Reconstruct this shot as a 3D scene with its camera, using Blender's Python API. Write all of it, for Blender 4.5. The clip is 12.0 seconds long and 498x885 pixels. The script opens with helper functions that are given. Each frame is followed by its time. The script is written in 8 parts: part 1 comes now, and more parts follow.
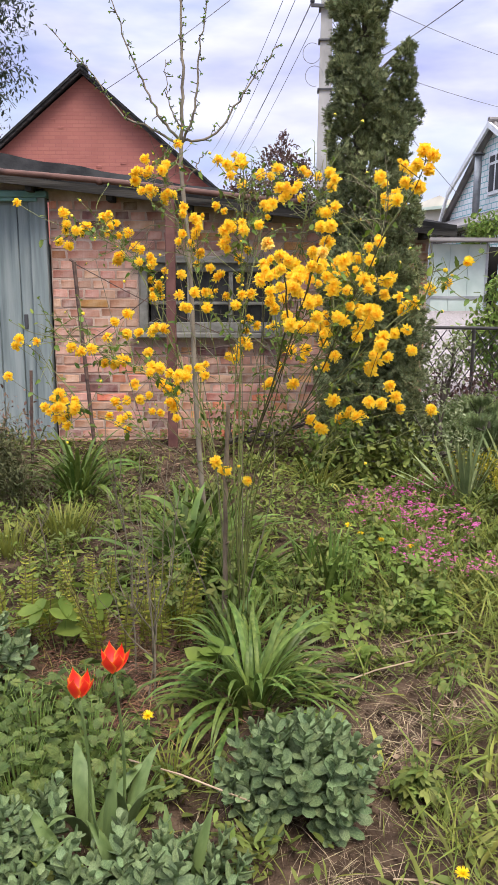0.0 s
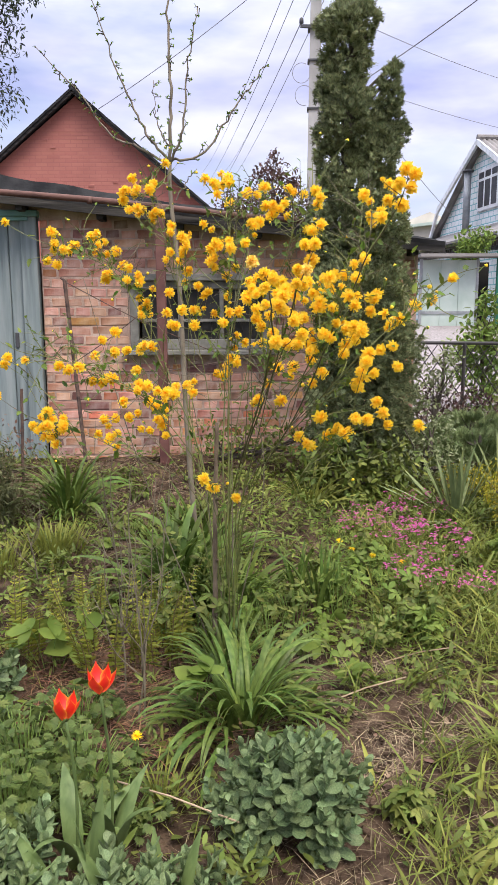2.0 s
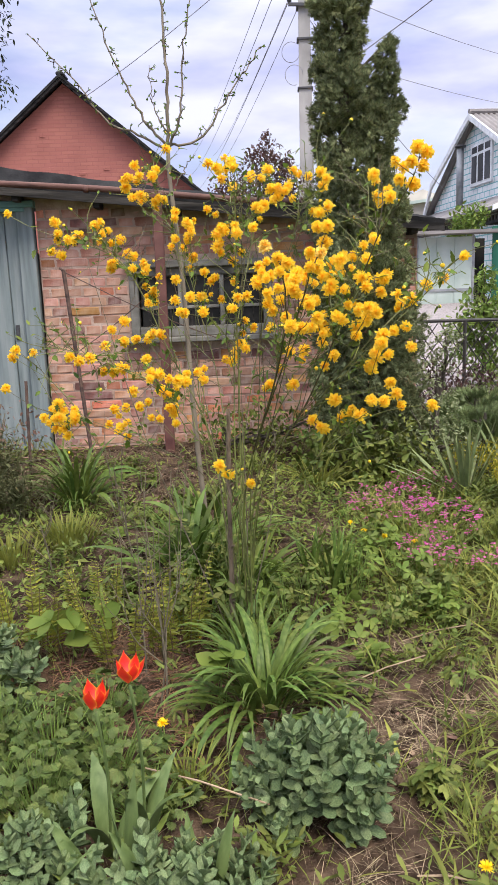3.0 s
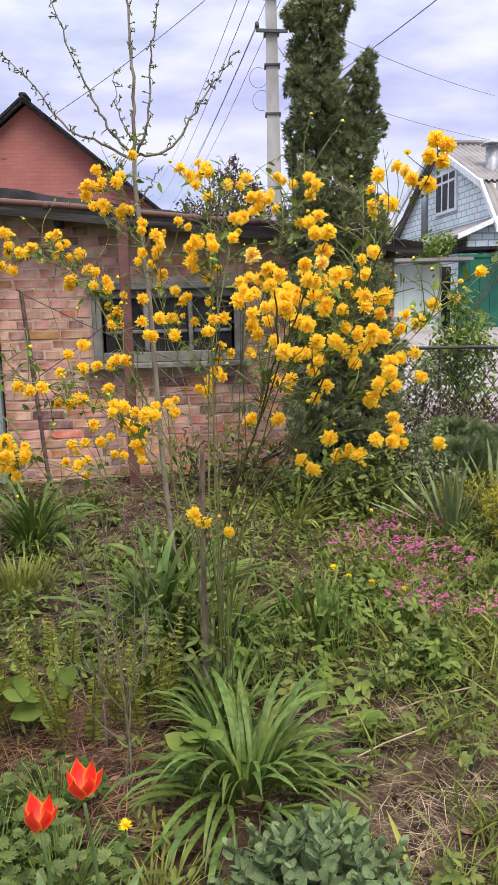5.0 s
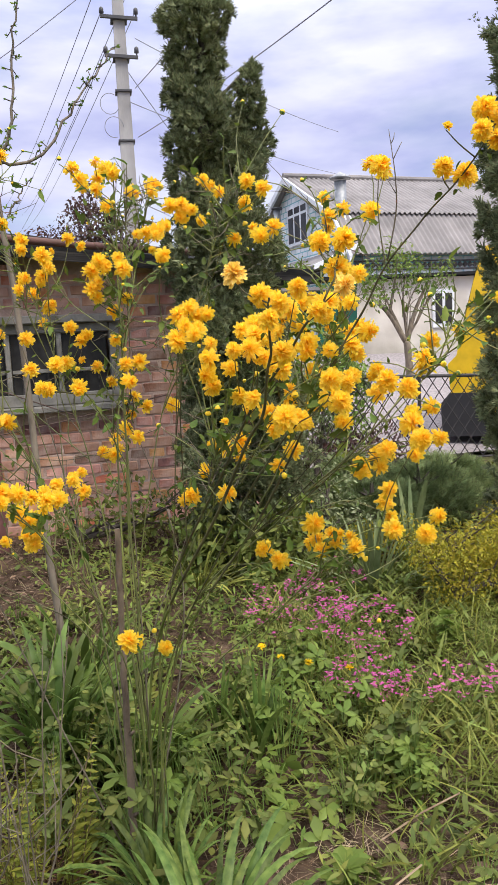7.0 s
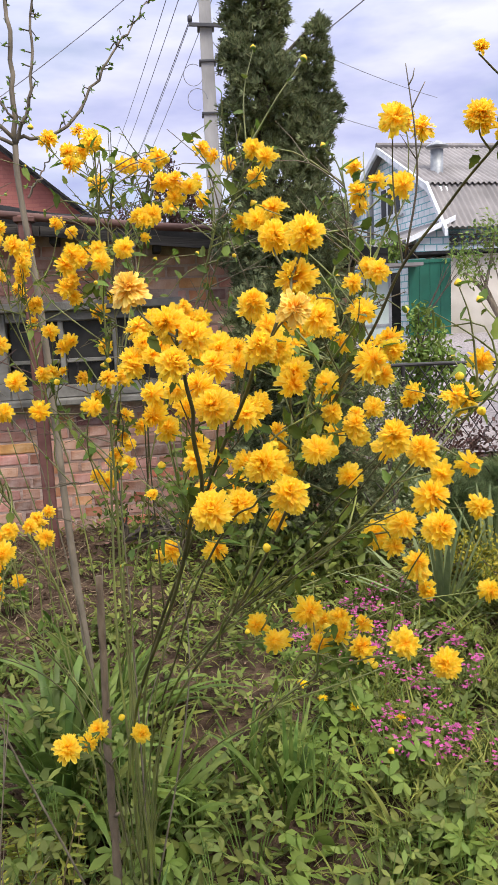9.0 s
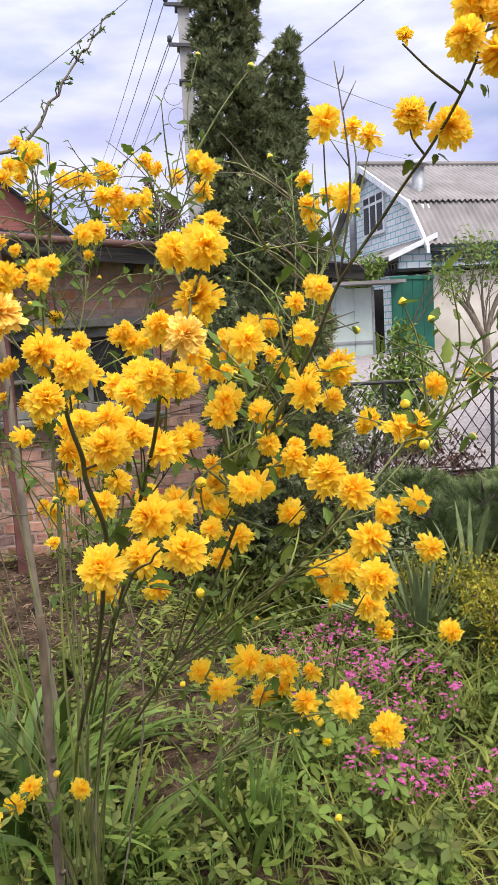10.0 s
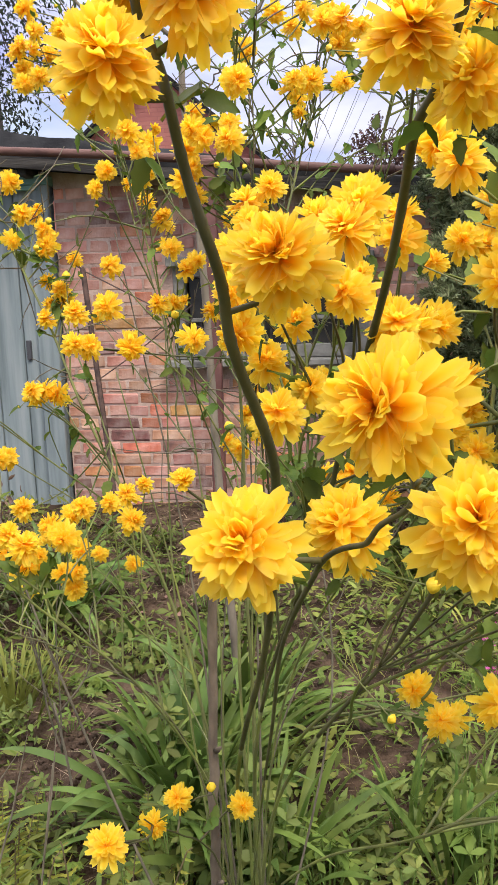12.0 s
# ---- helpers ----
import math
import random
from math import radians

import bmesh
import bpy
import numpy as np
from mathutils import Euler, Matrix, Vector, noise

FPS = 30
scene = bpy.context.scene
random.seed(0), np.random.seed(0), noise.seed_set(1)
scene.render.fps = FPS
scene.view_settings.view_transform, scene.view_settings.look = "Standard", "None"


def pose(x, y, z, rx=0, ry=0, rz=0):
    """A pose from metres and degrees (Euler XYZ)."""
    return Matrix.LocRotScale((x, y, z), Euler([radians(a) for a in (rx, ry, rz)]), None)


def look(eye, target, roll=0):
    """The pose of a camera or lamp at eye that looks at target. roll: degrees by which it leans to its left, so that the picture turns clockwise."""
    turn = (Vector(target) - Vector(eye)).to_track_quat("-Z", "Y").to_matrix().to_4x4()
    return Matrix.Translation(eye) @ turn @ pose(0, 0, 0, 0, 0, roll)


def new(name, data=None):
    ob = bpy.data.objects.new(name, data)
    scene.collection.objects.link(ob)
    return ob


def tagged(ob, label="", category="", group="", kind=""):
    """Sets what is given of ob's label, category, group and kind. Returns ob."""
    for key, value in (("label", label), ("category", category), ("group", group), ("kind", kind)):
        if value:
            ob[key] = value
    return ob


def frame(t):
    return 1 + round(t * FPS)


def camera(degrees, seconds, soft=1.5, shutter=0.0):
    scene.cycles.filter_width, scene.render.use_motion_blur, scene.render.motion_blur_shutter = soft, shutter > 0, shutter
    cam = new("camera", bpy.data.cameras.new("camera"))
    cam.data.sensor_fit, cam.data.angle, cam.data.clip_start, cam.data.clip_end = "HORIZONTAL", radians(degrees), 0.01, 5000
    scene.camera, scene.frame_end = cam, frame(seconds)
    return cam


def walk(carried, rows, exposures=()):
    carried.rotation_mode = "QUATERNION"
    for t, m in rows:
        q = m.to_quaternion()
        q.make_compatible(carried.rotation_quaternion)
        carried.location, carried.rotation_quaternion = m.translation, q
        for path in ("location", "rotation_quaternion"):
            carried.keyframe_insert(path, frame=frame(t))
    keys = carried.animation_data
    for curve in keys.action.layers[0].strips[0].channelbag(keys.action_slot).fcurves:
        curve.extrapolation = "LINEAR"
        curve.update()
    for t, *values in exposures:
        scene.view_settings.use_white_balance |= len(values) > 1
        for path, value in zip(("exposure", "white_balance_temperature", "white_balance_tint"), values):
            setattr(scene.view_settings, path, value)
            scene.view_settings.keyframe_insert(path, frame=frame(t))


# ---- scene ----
cam = camera(36.0, 12.0, soft=1.0)
PATH = [
    (0, (0.157, 0.07, 1.472), (0.036, 2.027, 1.079), 0.3),
    (0.5, (0.17, 0.055, 1.478), (0.05, 2.018, 1.116), 0.2),
    (1, (0.173, 0.061, 1.48), (0.085, 2.029, 1.133), 0.1),
    (1.5, (0.184, 0.06, 1.482), (0.08, 2.027, 1.133), -0.2),
    (2, (0.178, 0.073, 1.475), (0.071, 2.039, 1.123), -0.1),
    (2.5, (0.172, 0.074, 1.48), (0.048, 2.037, 1.115), -0.0),
    (3, (0.126, 0.072, 1.479), (0.022, 2.031, 1.087), -2.0),
    (3.2, (0.13, 0.083, 1.481), (0.061, 2.044, 1.093), -2.7),
    (4.8, (0.067, 0.345, 1.457), (0.04, 2.317, 1.124), -2.5),
    (5, (0.067, 0.429, 1.461), (0.057, 2.402, 1.133), -1.5),
    (5.5, (0.068, 0.591, 1.464), (-0.038, 2.56, 1.133), -1.5),
    (6, (0.035, 0.704, 1.45), (0.009, 2.684, 1.167), -1.7),
    (6.5, (-0.08, 0.877, 1.495), (0.03, 2.865, 1.304), -1.5),
    (7, (-0.112, 1.027, 1.493), (0.249, 2.977, 1.23), -2.8),
    (7.2, (-0.107, 1.054, 1.49), (0.285, 3.001, 1.252), -2.6),
    (8.8, (0.133, 1.381, 1.547), (0.243, 3.357, 1.256), -2.5),
    (9, (0.134, 1.39, 1.554), (0.254, 3.362, 1.24), -2.8),
    (9.5, (0.153, 1.411, 1.561), (0.461, 3.359, 1.23), -3.2),
    (10, (0.215, 1.481, 1.558), (0.369, 3.457, 1.286), -3.2),
    (10.5, (0.237, 1.605, 1.549), (0.155, 3.584, 1.269), -1.1),
    (11, (0.227, 1.71, 1.506), (-0.028, 3.668, 1.188), -1.0),
    (11.5, (0.205, 1.796, 1.478), (-0.19, 3.727, 1.141), -1.9),
    (12, (0.187, 1.848, 1.46), (-0.193, 3.778, 1.097), -1.7),
]
EXPOSURES = [(0, 0.34), (4, 0.26), (6, 0.18), (9, 0.17), (12, 0.34)]
walk(cam, [(t, look(eye, target, roll)) for t, eye, target, roll in PATH], exposures=EXPOSURES)

# ---- sky, sun, exposure ----
world = bpy.data.worlds.new("sky")
scene.world = world
world.use_nodes = True
wn, wl = world.node_tree.nodes, world.node_tree.links
wn.clear()
sky = wn.new("ShaderNodeTexSky")
sky.sky_type = "NISHITA"
sky.sun_disc = False
sky.sun_elevation, sky.sun_rotation = radians(52), radians(155)
sky_bg = wn.new("ShaderNodeBackground")
sky_bg.inputs["Strength"].default_value = 0.12
wl.new(sky.outputs["Color"], sky_bg.inputs["Color"])
cloud_bg = wn.new("ShaderNodeBackground")
cloud_bg.inputs["Strength"].default_value = 1.25
tc = wn.new("ShaderNodeTexCoord")
mp = wn.new("ShaderNodeMapping")
mp.inputs["Scale"].default_value = (1.0, 1.0, 3.2)
wl.new(tc.outputs["Generated"], mp.inputs["Vector"])
cn = wn.new("ShaderNodeTexNoise")
cn.inputs["Scale"].default_value, cn.inputs["Detail"].default_value, cn.inputs["Roughness"].default_value = 2.4, 6, 0.55
wl.new(mp.outputs["Vector"], cn.inputs["Vector"])
cover = wn.new("ShaderNodeValToRGB")
cover.color_ramp.elements[0].position, cover.color_ramp.elements[1].position = 0.36, 0.56
cover.color_ramp.elements[0].color, cover.color_ramp.elements[1].color = (0.45, 0.45, 0.45, 1), (1, 1, 1, 1)
wl.new(cn.outputs["Fac"], cover.inputs["Fac"])
cn2 = wn.new("ShaderNodeTexNoise")
cn2.inputs["Scale"].default_value, cn2.inputs["Detail"].default_value = 4.2, 5
wl.new(mp.outputs["Vector"], cn2.inputs["Vector"])
tone = wn.new("ShaderNodeValToRGB")
tone.color_ramp.elements[0].position, tone.color_ramp.elements[1].position = 0.34, 0.62
tone.color_ramp.elements[0].color, tone.color_ramp.elements[1].color = (0.44, 0.47, 0.79, 1), (0.80, 0.81, 1.0, 1)
wl.new(cn2.outputs["Fac"], tone.inputs["Fac"])
# an overcast sky is about three times as bright overhead as near the horizon
spz = wn.new("ShaderNodeSeparateXYZ")
wl.new(tc.outputs["Generated"], spz.inputs["Vector"])
zen = wn.new("ShaderNodeMapRange")
zen.interpolation_type = "SMOOTHSTEP"
zen.inputs["From Min"].default_value, zen.inputs["From Max"].default_value = 0.25, 1.0
zen.inputs["To Min"].default_value, zen.inputs["To Max"].default_value = 1.0, 4.3
wl.new(spz.outputs["Z"], zen.inputs["Value"])
wl.new(zen.outputs["Result"], cloud_bg.inputs["Strength"])
# the lavender of the lower clouds gives way to a neutral white overhead
whiten = wn.new("ShaderNodeMapRange")
whiten.inputs["From Min"].default_value, whiten.inputs["From Max"].default_value = 0.42, 0.85
wl.new(spz.outputs["Z"], whiten.inputs["Value"])
veil = wn.new("ShaderNodeMix")
veil.data_type = "RGBA"
veil.inputs[7].default_value = (0.71, 0.71, 0.76, 1)
wl.new(whiten.outputs["Result"], veil.inputs[0])
wl.new(tone.outputs["Color"], veil.inputs[6])
wl.new(veil.outputs[2], cloud_bg.inputs["Color"])
mixw = wn.new("ShaderNodeMixShader")
wl.new(cover.outputs["Color"], mixw.inputs["Fac"])
wl.new(sky_bg.outputs["Background"], mixw.inputs[1])
wl.new(cloud_bg.outputs["Background"], mixw.inputs[2])
wo = wn.new("ShaderNodeOutputWorld")
wl.new(mixw.outputs["Shader"], wo.inputs["Surface"])

sun = new("sun", bpy.data.lights.new("sun", "SUN"))
sun.data.energy, sun.data.angle, sun.data.color = 2.9, radians(24), (1.0, 0.92, 0.80)
sun.matrix_world = look((2.2, -3.2, 6.0), (0, 0, 0))


# ---- materials ----
def mat(name, a, b, scale=8.0, rough=0.7, bump=0.2, bscale=60.0, detail=5, metal=0.0, third=None, per="none", vary=0.0, thru=0.0, spec=0.4, stretch=(1, 1, 1), bdist=0.01, coords="Object"):
    """Two-tone noise material with fine relief; per: island or object variation; thru: light let through (leaves)."""
    m = bpy.data.materials.new(name)
    m.use_nodes = True
    n, l = m.node_tree.nodes, m.node_tree.links
    p = n["Principled BSDF"]
    p.inputs["Roughness"].default_value, p.inputs["Metallic"].default_value = rough, metal
    p.inputs["Specular IOR Level"].default_value = spec
    t = n.new("ShaderNodeTexCoord")
    g = n.new("ShaderNodeMapping")
    g.inputs["Scale"].default_value = stretch
    l.new(t.outputs[coords], g.inputs["Vector"])
    x = n.new("ShaderNodeTexNoise")
    x.inputs["Scale"].default_value, x.inputs["Detail"].default_value = scale, detail
    l.new(g.outputs["Vector"], x.inputs["Vector"])
    r = n.new("ShaderNodeValToRGB")
    r.color_ramp.elements[0].position, r.color_ramp.elements[1].position = 0.33, 0.67
    r.color_ramp.elements[0].color, r.color_ramp.elements[1].color = (*a, 1), (*b, 1)
    if third:
        e = r.color_ramp.elements.new(0.5)
        e.color = (*third, 1)
    l.new(x.outputs["Fac"], r.inputs["Fac"])
    out = r.outputs["Color"]
    if per != "none":
        if per == "island":
            gi = n.new("ShaderNodeNewGeometry")
            rnd = gi.outputs["Random Per Island"]
        else:
            gi = n.new("ShaderNodeObjectInfo")
            rnd = gi.outputs["Random"]
        mr = n.new("ShaderNodeMapRange")
        mr.inputs["To Min"].default_value, mr.inputs["To Max"].default_value = 1 - vary, 1 + vary
        l.new(rnd, mr.inputs["Value"])
        hs = n.new("ShaderNodeHueSaturation")
        l.new(out, hs.inputs["Color"])
        l.new(mr.outputs["Result"], hs.inputs["Value"])
        mh = n.new("ShaderNodeMapRange")
        mh.inputs["To Min"].default_value, mh.inputs["To Max"].default_value = 0.5 - vary * 0.06, 0.5 + vary * 0.06
        sw = n.new("ShaderNodeMath")
        sw.operation = "FRACT"
        m7 = n.new("ShaderNodeMath")
        m7.operation, m7.inputs[1].default_value = "MULTIPLY", 7.31
        l.new(rnd, m7.inputs[0])
        l.new(m7.outputs[0], sw.inputs[0])
        l.new(sw.outputs[0], mh.inputs["Value"])
        l.new(mh.outputs["Result"], hs.inputs["Hue"])
        out = hs.outputs["Color"]
    l.new(out, p.inputs["Base Color"])
    if bump > 0:
        y = n.new("ShaderNodeTexNoise")
        y.inputs["Scale"].default_value, y.inputs["Detail"].default_value = bscale, 4
        l.new(g.outputs["Vector"], y.inputs["Vector"])
        bm_ = n.new("ShaderNodeBump")
        bm_.inputs["Strength"].default_value, bm_.inputs["Distance"].default_value = bump, bdist
        l.new(y.outputs["Fac"], bm_.inputs["Height"])
        l.new(bm_.outputs["Normal"], p.inputs["Normal"])
    if thru > 0:
        tr = n.new("ShaderNodeBsdfTranslucent")
        l.new(out, tr.inputs["Color"])
        mx = n.new("ShaderNodeMixShader")
        mx.inputs["Fac"].default_value = thru
        l.new(p.outputs["BSDF"], mx.inputs[1])
        l.new(tr.outputs["BSDF"], mx.inputs[2])
        l.new(mx.outputs["Shader"], n["Material Output"].inputs["Surface"])
    return m


def uv_mat(name, edge, mid, tip, rough=0.45, thru=0.3, per="none", vary=0.1, power=1.6, root=None):
    """A petal or leaf: colour from the blade's own length (v) and width (u), with a different margin."""
    m = bpy.data.materials.new(name)
    m.use_nodes = True
    n, l = m.node_tree.nodes, m.node_tree.links
    p = n["Principled BSDF"]
    p.inputs["Roughness"].default_value = rough
    uvn = n.new("ShaderNodeUVMap")
    sp = n.new("ShaderNodeSeparateXYZ")
    l.new(uvn.outputs["UV"], sp.inputs["Vector"])
    a = n.new("ShaderNodeMath")
    a.operation, a.inputs[1].default_value = "SUBTRACT", 0.5
    l.new(sp.outputs["X"], a.inputs[0])
    b = n.new("ShaderNodeMath")
    b.operation = "ABSOLUTE"
    l.new(a.outputs[0], b.inputs[0])
    c = n.new("ShaderNodeMath")
    c.operation, c.inputs[1].default_value = "MULTIPLY", 2.0
    l.new(b.outputs[0], c.inputs[0])
    d = n.new("ShaderNodeMath")
    d.operation, d.inputs[1].default_value = "POWER", power
    l.new(c.outputs[0], d.inputs[0])
    vr = n.new("ShaderNodeValToRGB")
    vr.color_ramp.elements[0].color, vr.color_ramp.elements[1].color = (*(root or mid), 1), (*tip, 1)
    vr.color_ramp.elements[0].position = 0.1
    e = vr.color_ramp.elements.new(0.45)
    e.color = (*mid, 1)
    l.new(sp.outputs["Y"], vr.inputs["Fac"])
    mix = n.new("ShaderNodeMix")
    mix.data_type = "RGBA"
    l.new(d.outputs[0], mix.inputs["Factor"])
    l.new(vr.outputs["Color"], mix.inputs["A"])
    mix.inputs["B"].default_value = (*edge, 1)
    out = mix.outputs["Result"]
    if per != "none":
        if per == "island":
            gi = n.new("ShaderNodeNewGeometry")
            rnd = gi.outputs["Random Per Island"]
        else:
            gi = n.new("ShaderNodeObjectInfo")
            rnd = gi.outputs["Random"]
        mr = n.new("ShaderNodeMapRange")
        mr.inputs["To Min"].default_value, mr.inputs["To Max"].default_value = 1 - vary, 1 + vary
        l.new(rnd, mr.inputs["Value"])
        hs = n.new("ShaderNodeHueSaturation")
        l.new(out, hs.inputs["Color"])
        l.new(mr.outputs["Result"], hs.inputs["Value"])
        out = hs.outputs["Color"]
    l.new(out, p.inputs["Base Color"])
    tr = n.new("ShaderNodeBsdfTranslucent")
    l.new(out, tr.inputs["Color"])
    mx = n.new("ShaderNodeMixShader")
    mx.inputs["Fac"].default_value = thru
    l.new(p.outputs["BSDF"], mx.inputs[1])
    l.new(tr.outputs["BSDF"], mx.inputs[2])
    l.new(mx.outputs["Shader"], n["Material Output"].inputs["Surface"])
    return m


def brick_mat(name, c1, c2, mortar, scale, width=0.25, height=0.077, joint=0.012, rough=0.8, use="Object", side=False):
    """Far brickwork: courses as colour and relief."""
    m = bpy.data.materials.new(name)
    m.use_nodes = True
    n, l = m.node_tree.nodes, m.node_tree.links
    p = n["Principled BSDF"]
    p.inputs["Roughness"].default_value = rough
    t = n.new("ShaderNodeTexCoord")
    sp = n.new("ShaderNodeSeparateXYZ")
    l.new(t.outputs[use], sp.inputs["Vector"])
    g = n.new("ShaderNodeCombineXYZ")
    l.new(sp.outputs["Y" if side else "X"], g.inputs["X"])
    l.new(sp.outputs["Z"], g.inputs["Y"])
    k = n.new("ShaderNodeTexBrick")
    k.inputs["Scale"].default_value = scale
    k.inputs["Color1"].default_value, k.inputs["Color2"].default_value, k.inputs["Mortar"].default_value = (*c1, 1), (*c2, 1), (*mortar, 1)
    k.inputs["Mortar Size"].default_value, k.inputs["Brick Width"].default_value, k.inputs["Row Height"].default_value = joint, width, height
    l.new(g.outputs["Vector"], k.inputs["Vector"])
    x = n.new("ShaderNodeTexNoise")
    x.inputs["Scale"].default_value, x.inputs["Detail"].default_value = 1.5, 6
    l.new(t.outputs["Object"], x.inputs["Vector"])
    mr = n.new("ShaderNodeMapRange")
    mr.inputs["To Min"].default_value, mr.inputs["To Max"].default_value = 0.75, 1.2
    l.new(x.outputs["Fac"], mr.inputs["Value"])
    hs = n.new("ShaderNodeHueSaturation")
    l.new(k.outputs["Color"], hs.inputs["Color"])
    l.new(mr.outputs["Result"], hs.inputs["Value"])
    l.new(hs.outputs["Color"], p.inputs["Base Color"])
    bp = n.new("ShaderNodeBump")
    bp.inputs["Strength"].default_value, bp.inputs["Distance"].default_value, bp.invert = 0.6, 0.008, True
    l.new(k.outputs["Fac"], bp.inputs["Height"])
    l.new(bp.outputs["Normal"], p.inputs["Normal"])
    return m


def plain_mat(name, colour, rough=0.5, metal=0.0, spec=0.5):
    return mat(name, tuple(c * 0.85 for c in colour), tuple(min(1, c * 1.1) for c in colour), scale=6, rough=rough, metal=metal, spec=spec, bump=0.08, bscale=40)


M_SOIL = mat("soil", (0.030, 0.019, 0.012), (0.115, 0.077, 0.052), scale=11, rough=0.95, bump=0.9, bscale=45, third=(0.066, 0.043, 0.029), bdist=0.03, spec=0.1)
M_ROAD = mat("gravel", (0.17, 0.15, 0.15), (0.34, 0.305, 0.30), scale=22, rough=0.9, bump=0.6, bscale=60, detail=8, bdist=0.02)
M_STRAW = mat("straw", (0.16, 0.112, 0.066), (0.37, 0.29, 0.18), scale=5, rough=0.8, bump=0, per="island", vary=0.45)
M_GRASS = mat("grass", (0.098, 0.128, 0.020), (0.262, 0.280, 0.062), scale=1.2, rough=0.5, bump=0, per="island", vary=0.4, spec=0.2, thru=0.25)
M_WEED = mat("weed_leaf", (0.070, 0.098, 0.019), (0.185, 0.212, 0.048), scale=2, rough=0.55, bump=0, per="island", vary=0.4, spec=0.2, thru=0.20)
M_LILY = mat("strap_leaf", (0.056, 0.098, 0.017), (0.136, 0.192, 0.042), scale=4, rough=0.4, bump=0.1, bscale=30, per="object", vary=0.3, spec=0.2, thru=0.20, stretch=(6, 6, 1))
M_DARKLILY = mat("broad_dark_leaf", (0.062, 0.104, 0.018), (0.142, 0.196, 0.042), scale=4, rough=0.38, bump=0.1, bscale=30, per="object", vary=0.3, spec=0.2, thru=0.22)
M_SEDUM = mat("stonecrop_leaf", (0.100, 0.148, 0.062), (0.200, 0.258, 0.120), scale=14, rough=0.5, bump=0.15, bscale=90, per="object", vary=0.25, spec=0.2, thru=0.08)
M_FERN = mat("fern_leaf", (0.15, 0.175, 0.020), (0.35, 0.36, 0.065), scale=3, rough=0.55, bump=0, per="island", vary=0.45, spec=0.2, thru=0.25)
M_FERNSTALK = mat("fern_stalk", (0.07, 0.05, 0.02), (0.17, 0.13, 0.05), scale=20, rough=0.7, bump=0)
M_CUTLEAF = mat("cut_leaf", (0.046, 0.076, 0.018), (0.130, 0.168, 0.042), scale=3, rough=0.5, bump=0, per="island", vary=0.3, spec=0.2, thru=0.20)
M_LIME = mat("lime_leaf", (0.115, 0.175, 0.030), (0.225, 0.300, 0.060), scale=6, rough=0.5, bump=0.1, bscale=40, per="island", vary=0.2, spec=0.2, thru=0.4)
M_TULIPLEAF = mat("tulip_leaf", (0.081, 0.123, 0.038), (0.140, 0.191, 0.066), scale=5, rough=0.42, bump=0.06, bscale=50, spec=0.2, thru=0.10, stretch=(8, 8, 1))
M_TULIP = uv_mat("tulip_petal", (0.95, 0.34, 0.03), (0.66, 0.016, 0.012), (0.74, 0.04, 0.015), rough=0.4, thru=0.22, power=5.0, root=(0.75, 0.05, 0.015))
# cream margins are real; highlights and shade are also painted in, pale tip, orange root
M_PETAL = uv_mat("kerria_petal", (0.98, 0.77, 0.09), (0.97, 0.63, 0.006), (0.98, 0.76, 0.05), rough=0.6, thru=0.65, per="island", vary=0.08, root=(0.95, 0.52, 0.004))
M_PALEPETAL = uv_mat("faded_petal", (0.96, 0.74, 0.16), (0.93, 0.55, 0.02), (0.96, 0.70, 0.16), rough=0.5, thru=0.4, per="island", vary=0.15, root=(0.80, 0.28, 0.02))
M_BUD = mat("kerria_bud", (0.75, 0.55, 0.03), (0.92, 0.65, 0.03), scale=60, rough=0.5, bump=0.2, bscale=200, per="island", vary=0.15, thru=0.2)
M_CALYX = mat("calyx", (0.12, 0.2, 0.04), (0.2, 0.28, 0.06), scale=30, rough=0.6, bump=0)
M_CANE = mat("green_cane", (0.105, 0.135, 0.020), (0.225, 0.255, 0.055), scale=18, rough=0.55, bump=0.3, bscale=90, third=(0.135, 0.14, 0.05), bdist=0.003, stretch=(1, 1, 0.3))
M_DARKCANE = mat("brown_cane", (0.05, 0.046, 0.018), (0.12, 0.112, 0.042), scale=25, rough=0.6, bump=0.4, bscale=90, bdist=0.003, stretch=(1, 1, 0.3))
M_KLEAF = mat("kerria_leaf", (0.07, 0.12, 0.018), (0.15, 0.205, 0.036), scale=20, rough=0.5, bump=0.25, bscale=140, per="island", vary=0.35, spec=0.2, thru=0.35, bdist=0.004)
M_BARK = mat("grey_bark", (0.105, 0.086, 0.062), (0.23, 0.19, 0.14), scale=22, rough=0.85, bump=0.6, bscale=70, bdist=0.006, stretch=(1, 1, 0.35))
M_DARKBARK = mat("dark_bark", (0.05, 0.04, 0.032), (0.13, 0.105, 0.085), scale=20, rough=0.9, bump=0.6, bscale=60, bdist=0.008, stretch=(1, 1, 0.3))
M_THUJA = mat("thuja_spray", (0.108, 0.130, 0.066), (0.238, 0.262, 0.125), scale=1.6, rough=0.65, bump=0, per="island", vary=0.5, spec=0.2, thru=0.25)
M_JUNIPER = mat("juniper_spray", (0.135, 0.180, 0.070), (0.26, 0.32, 0.13), scale=2.5, rough=0.65, bump=0, per="island", vary=0.4, spec=0.2, thru=0.15)
M_PURPLE = mat("dark_red_leaf", (0.06, 0.038, 0.035), (0.14, 0.075, 0.06), scale=3, rough=0.6, bump=0, per="island", vary=0.4, spec=0.2, thru=0.25)
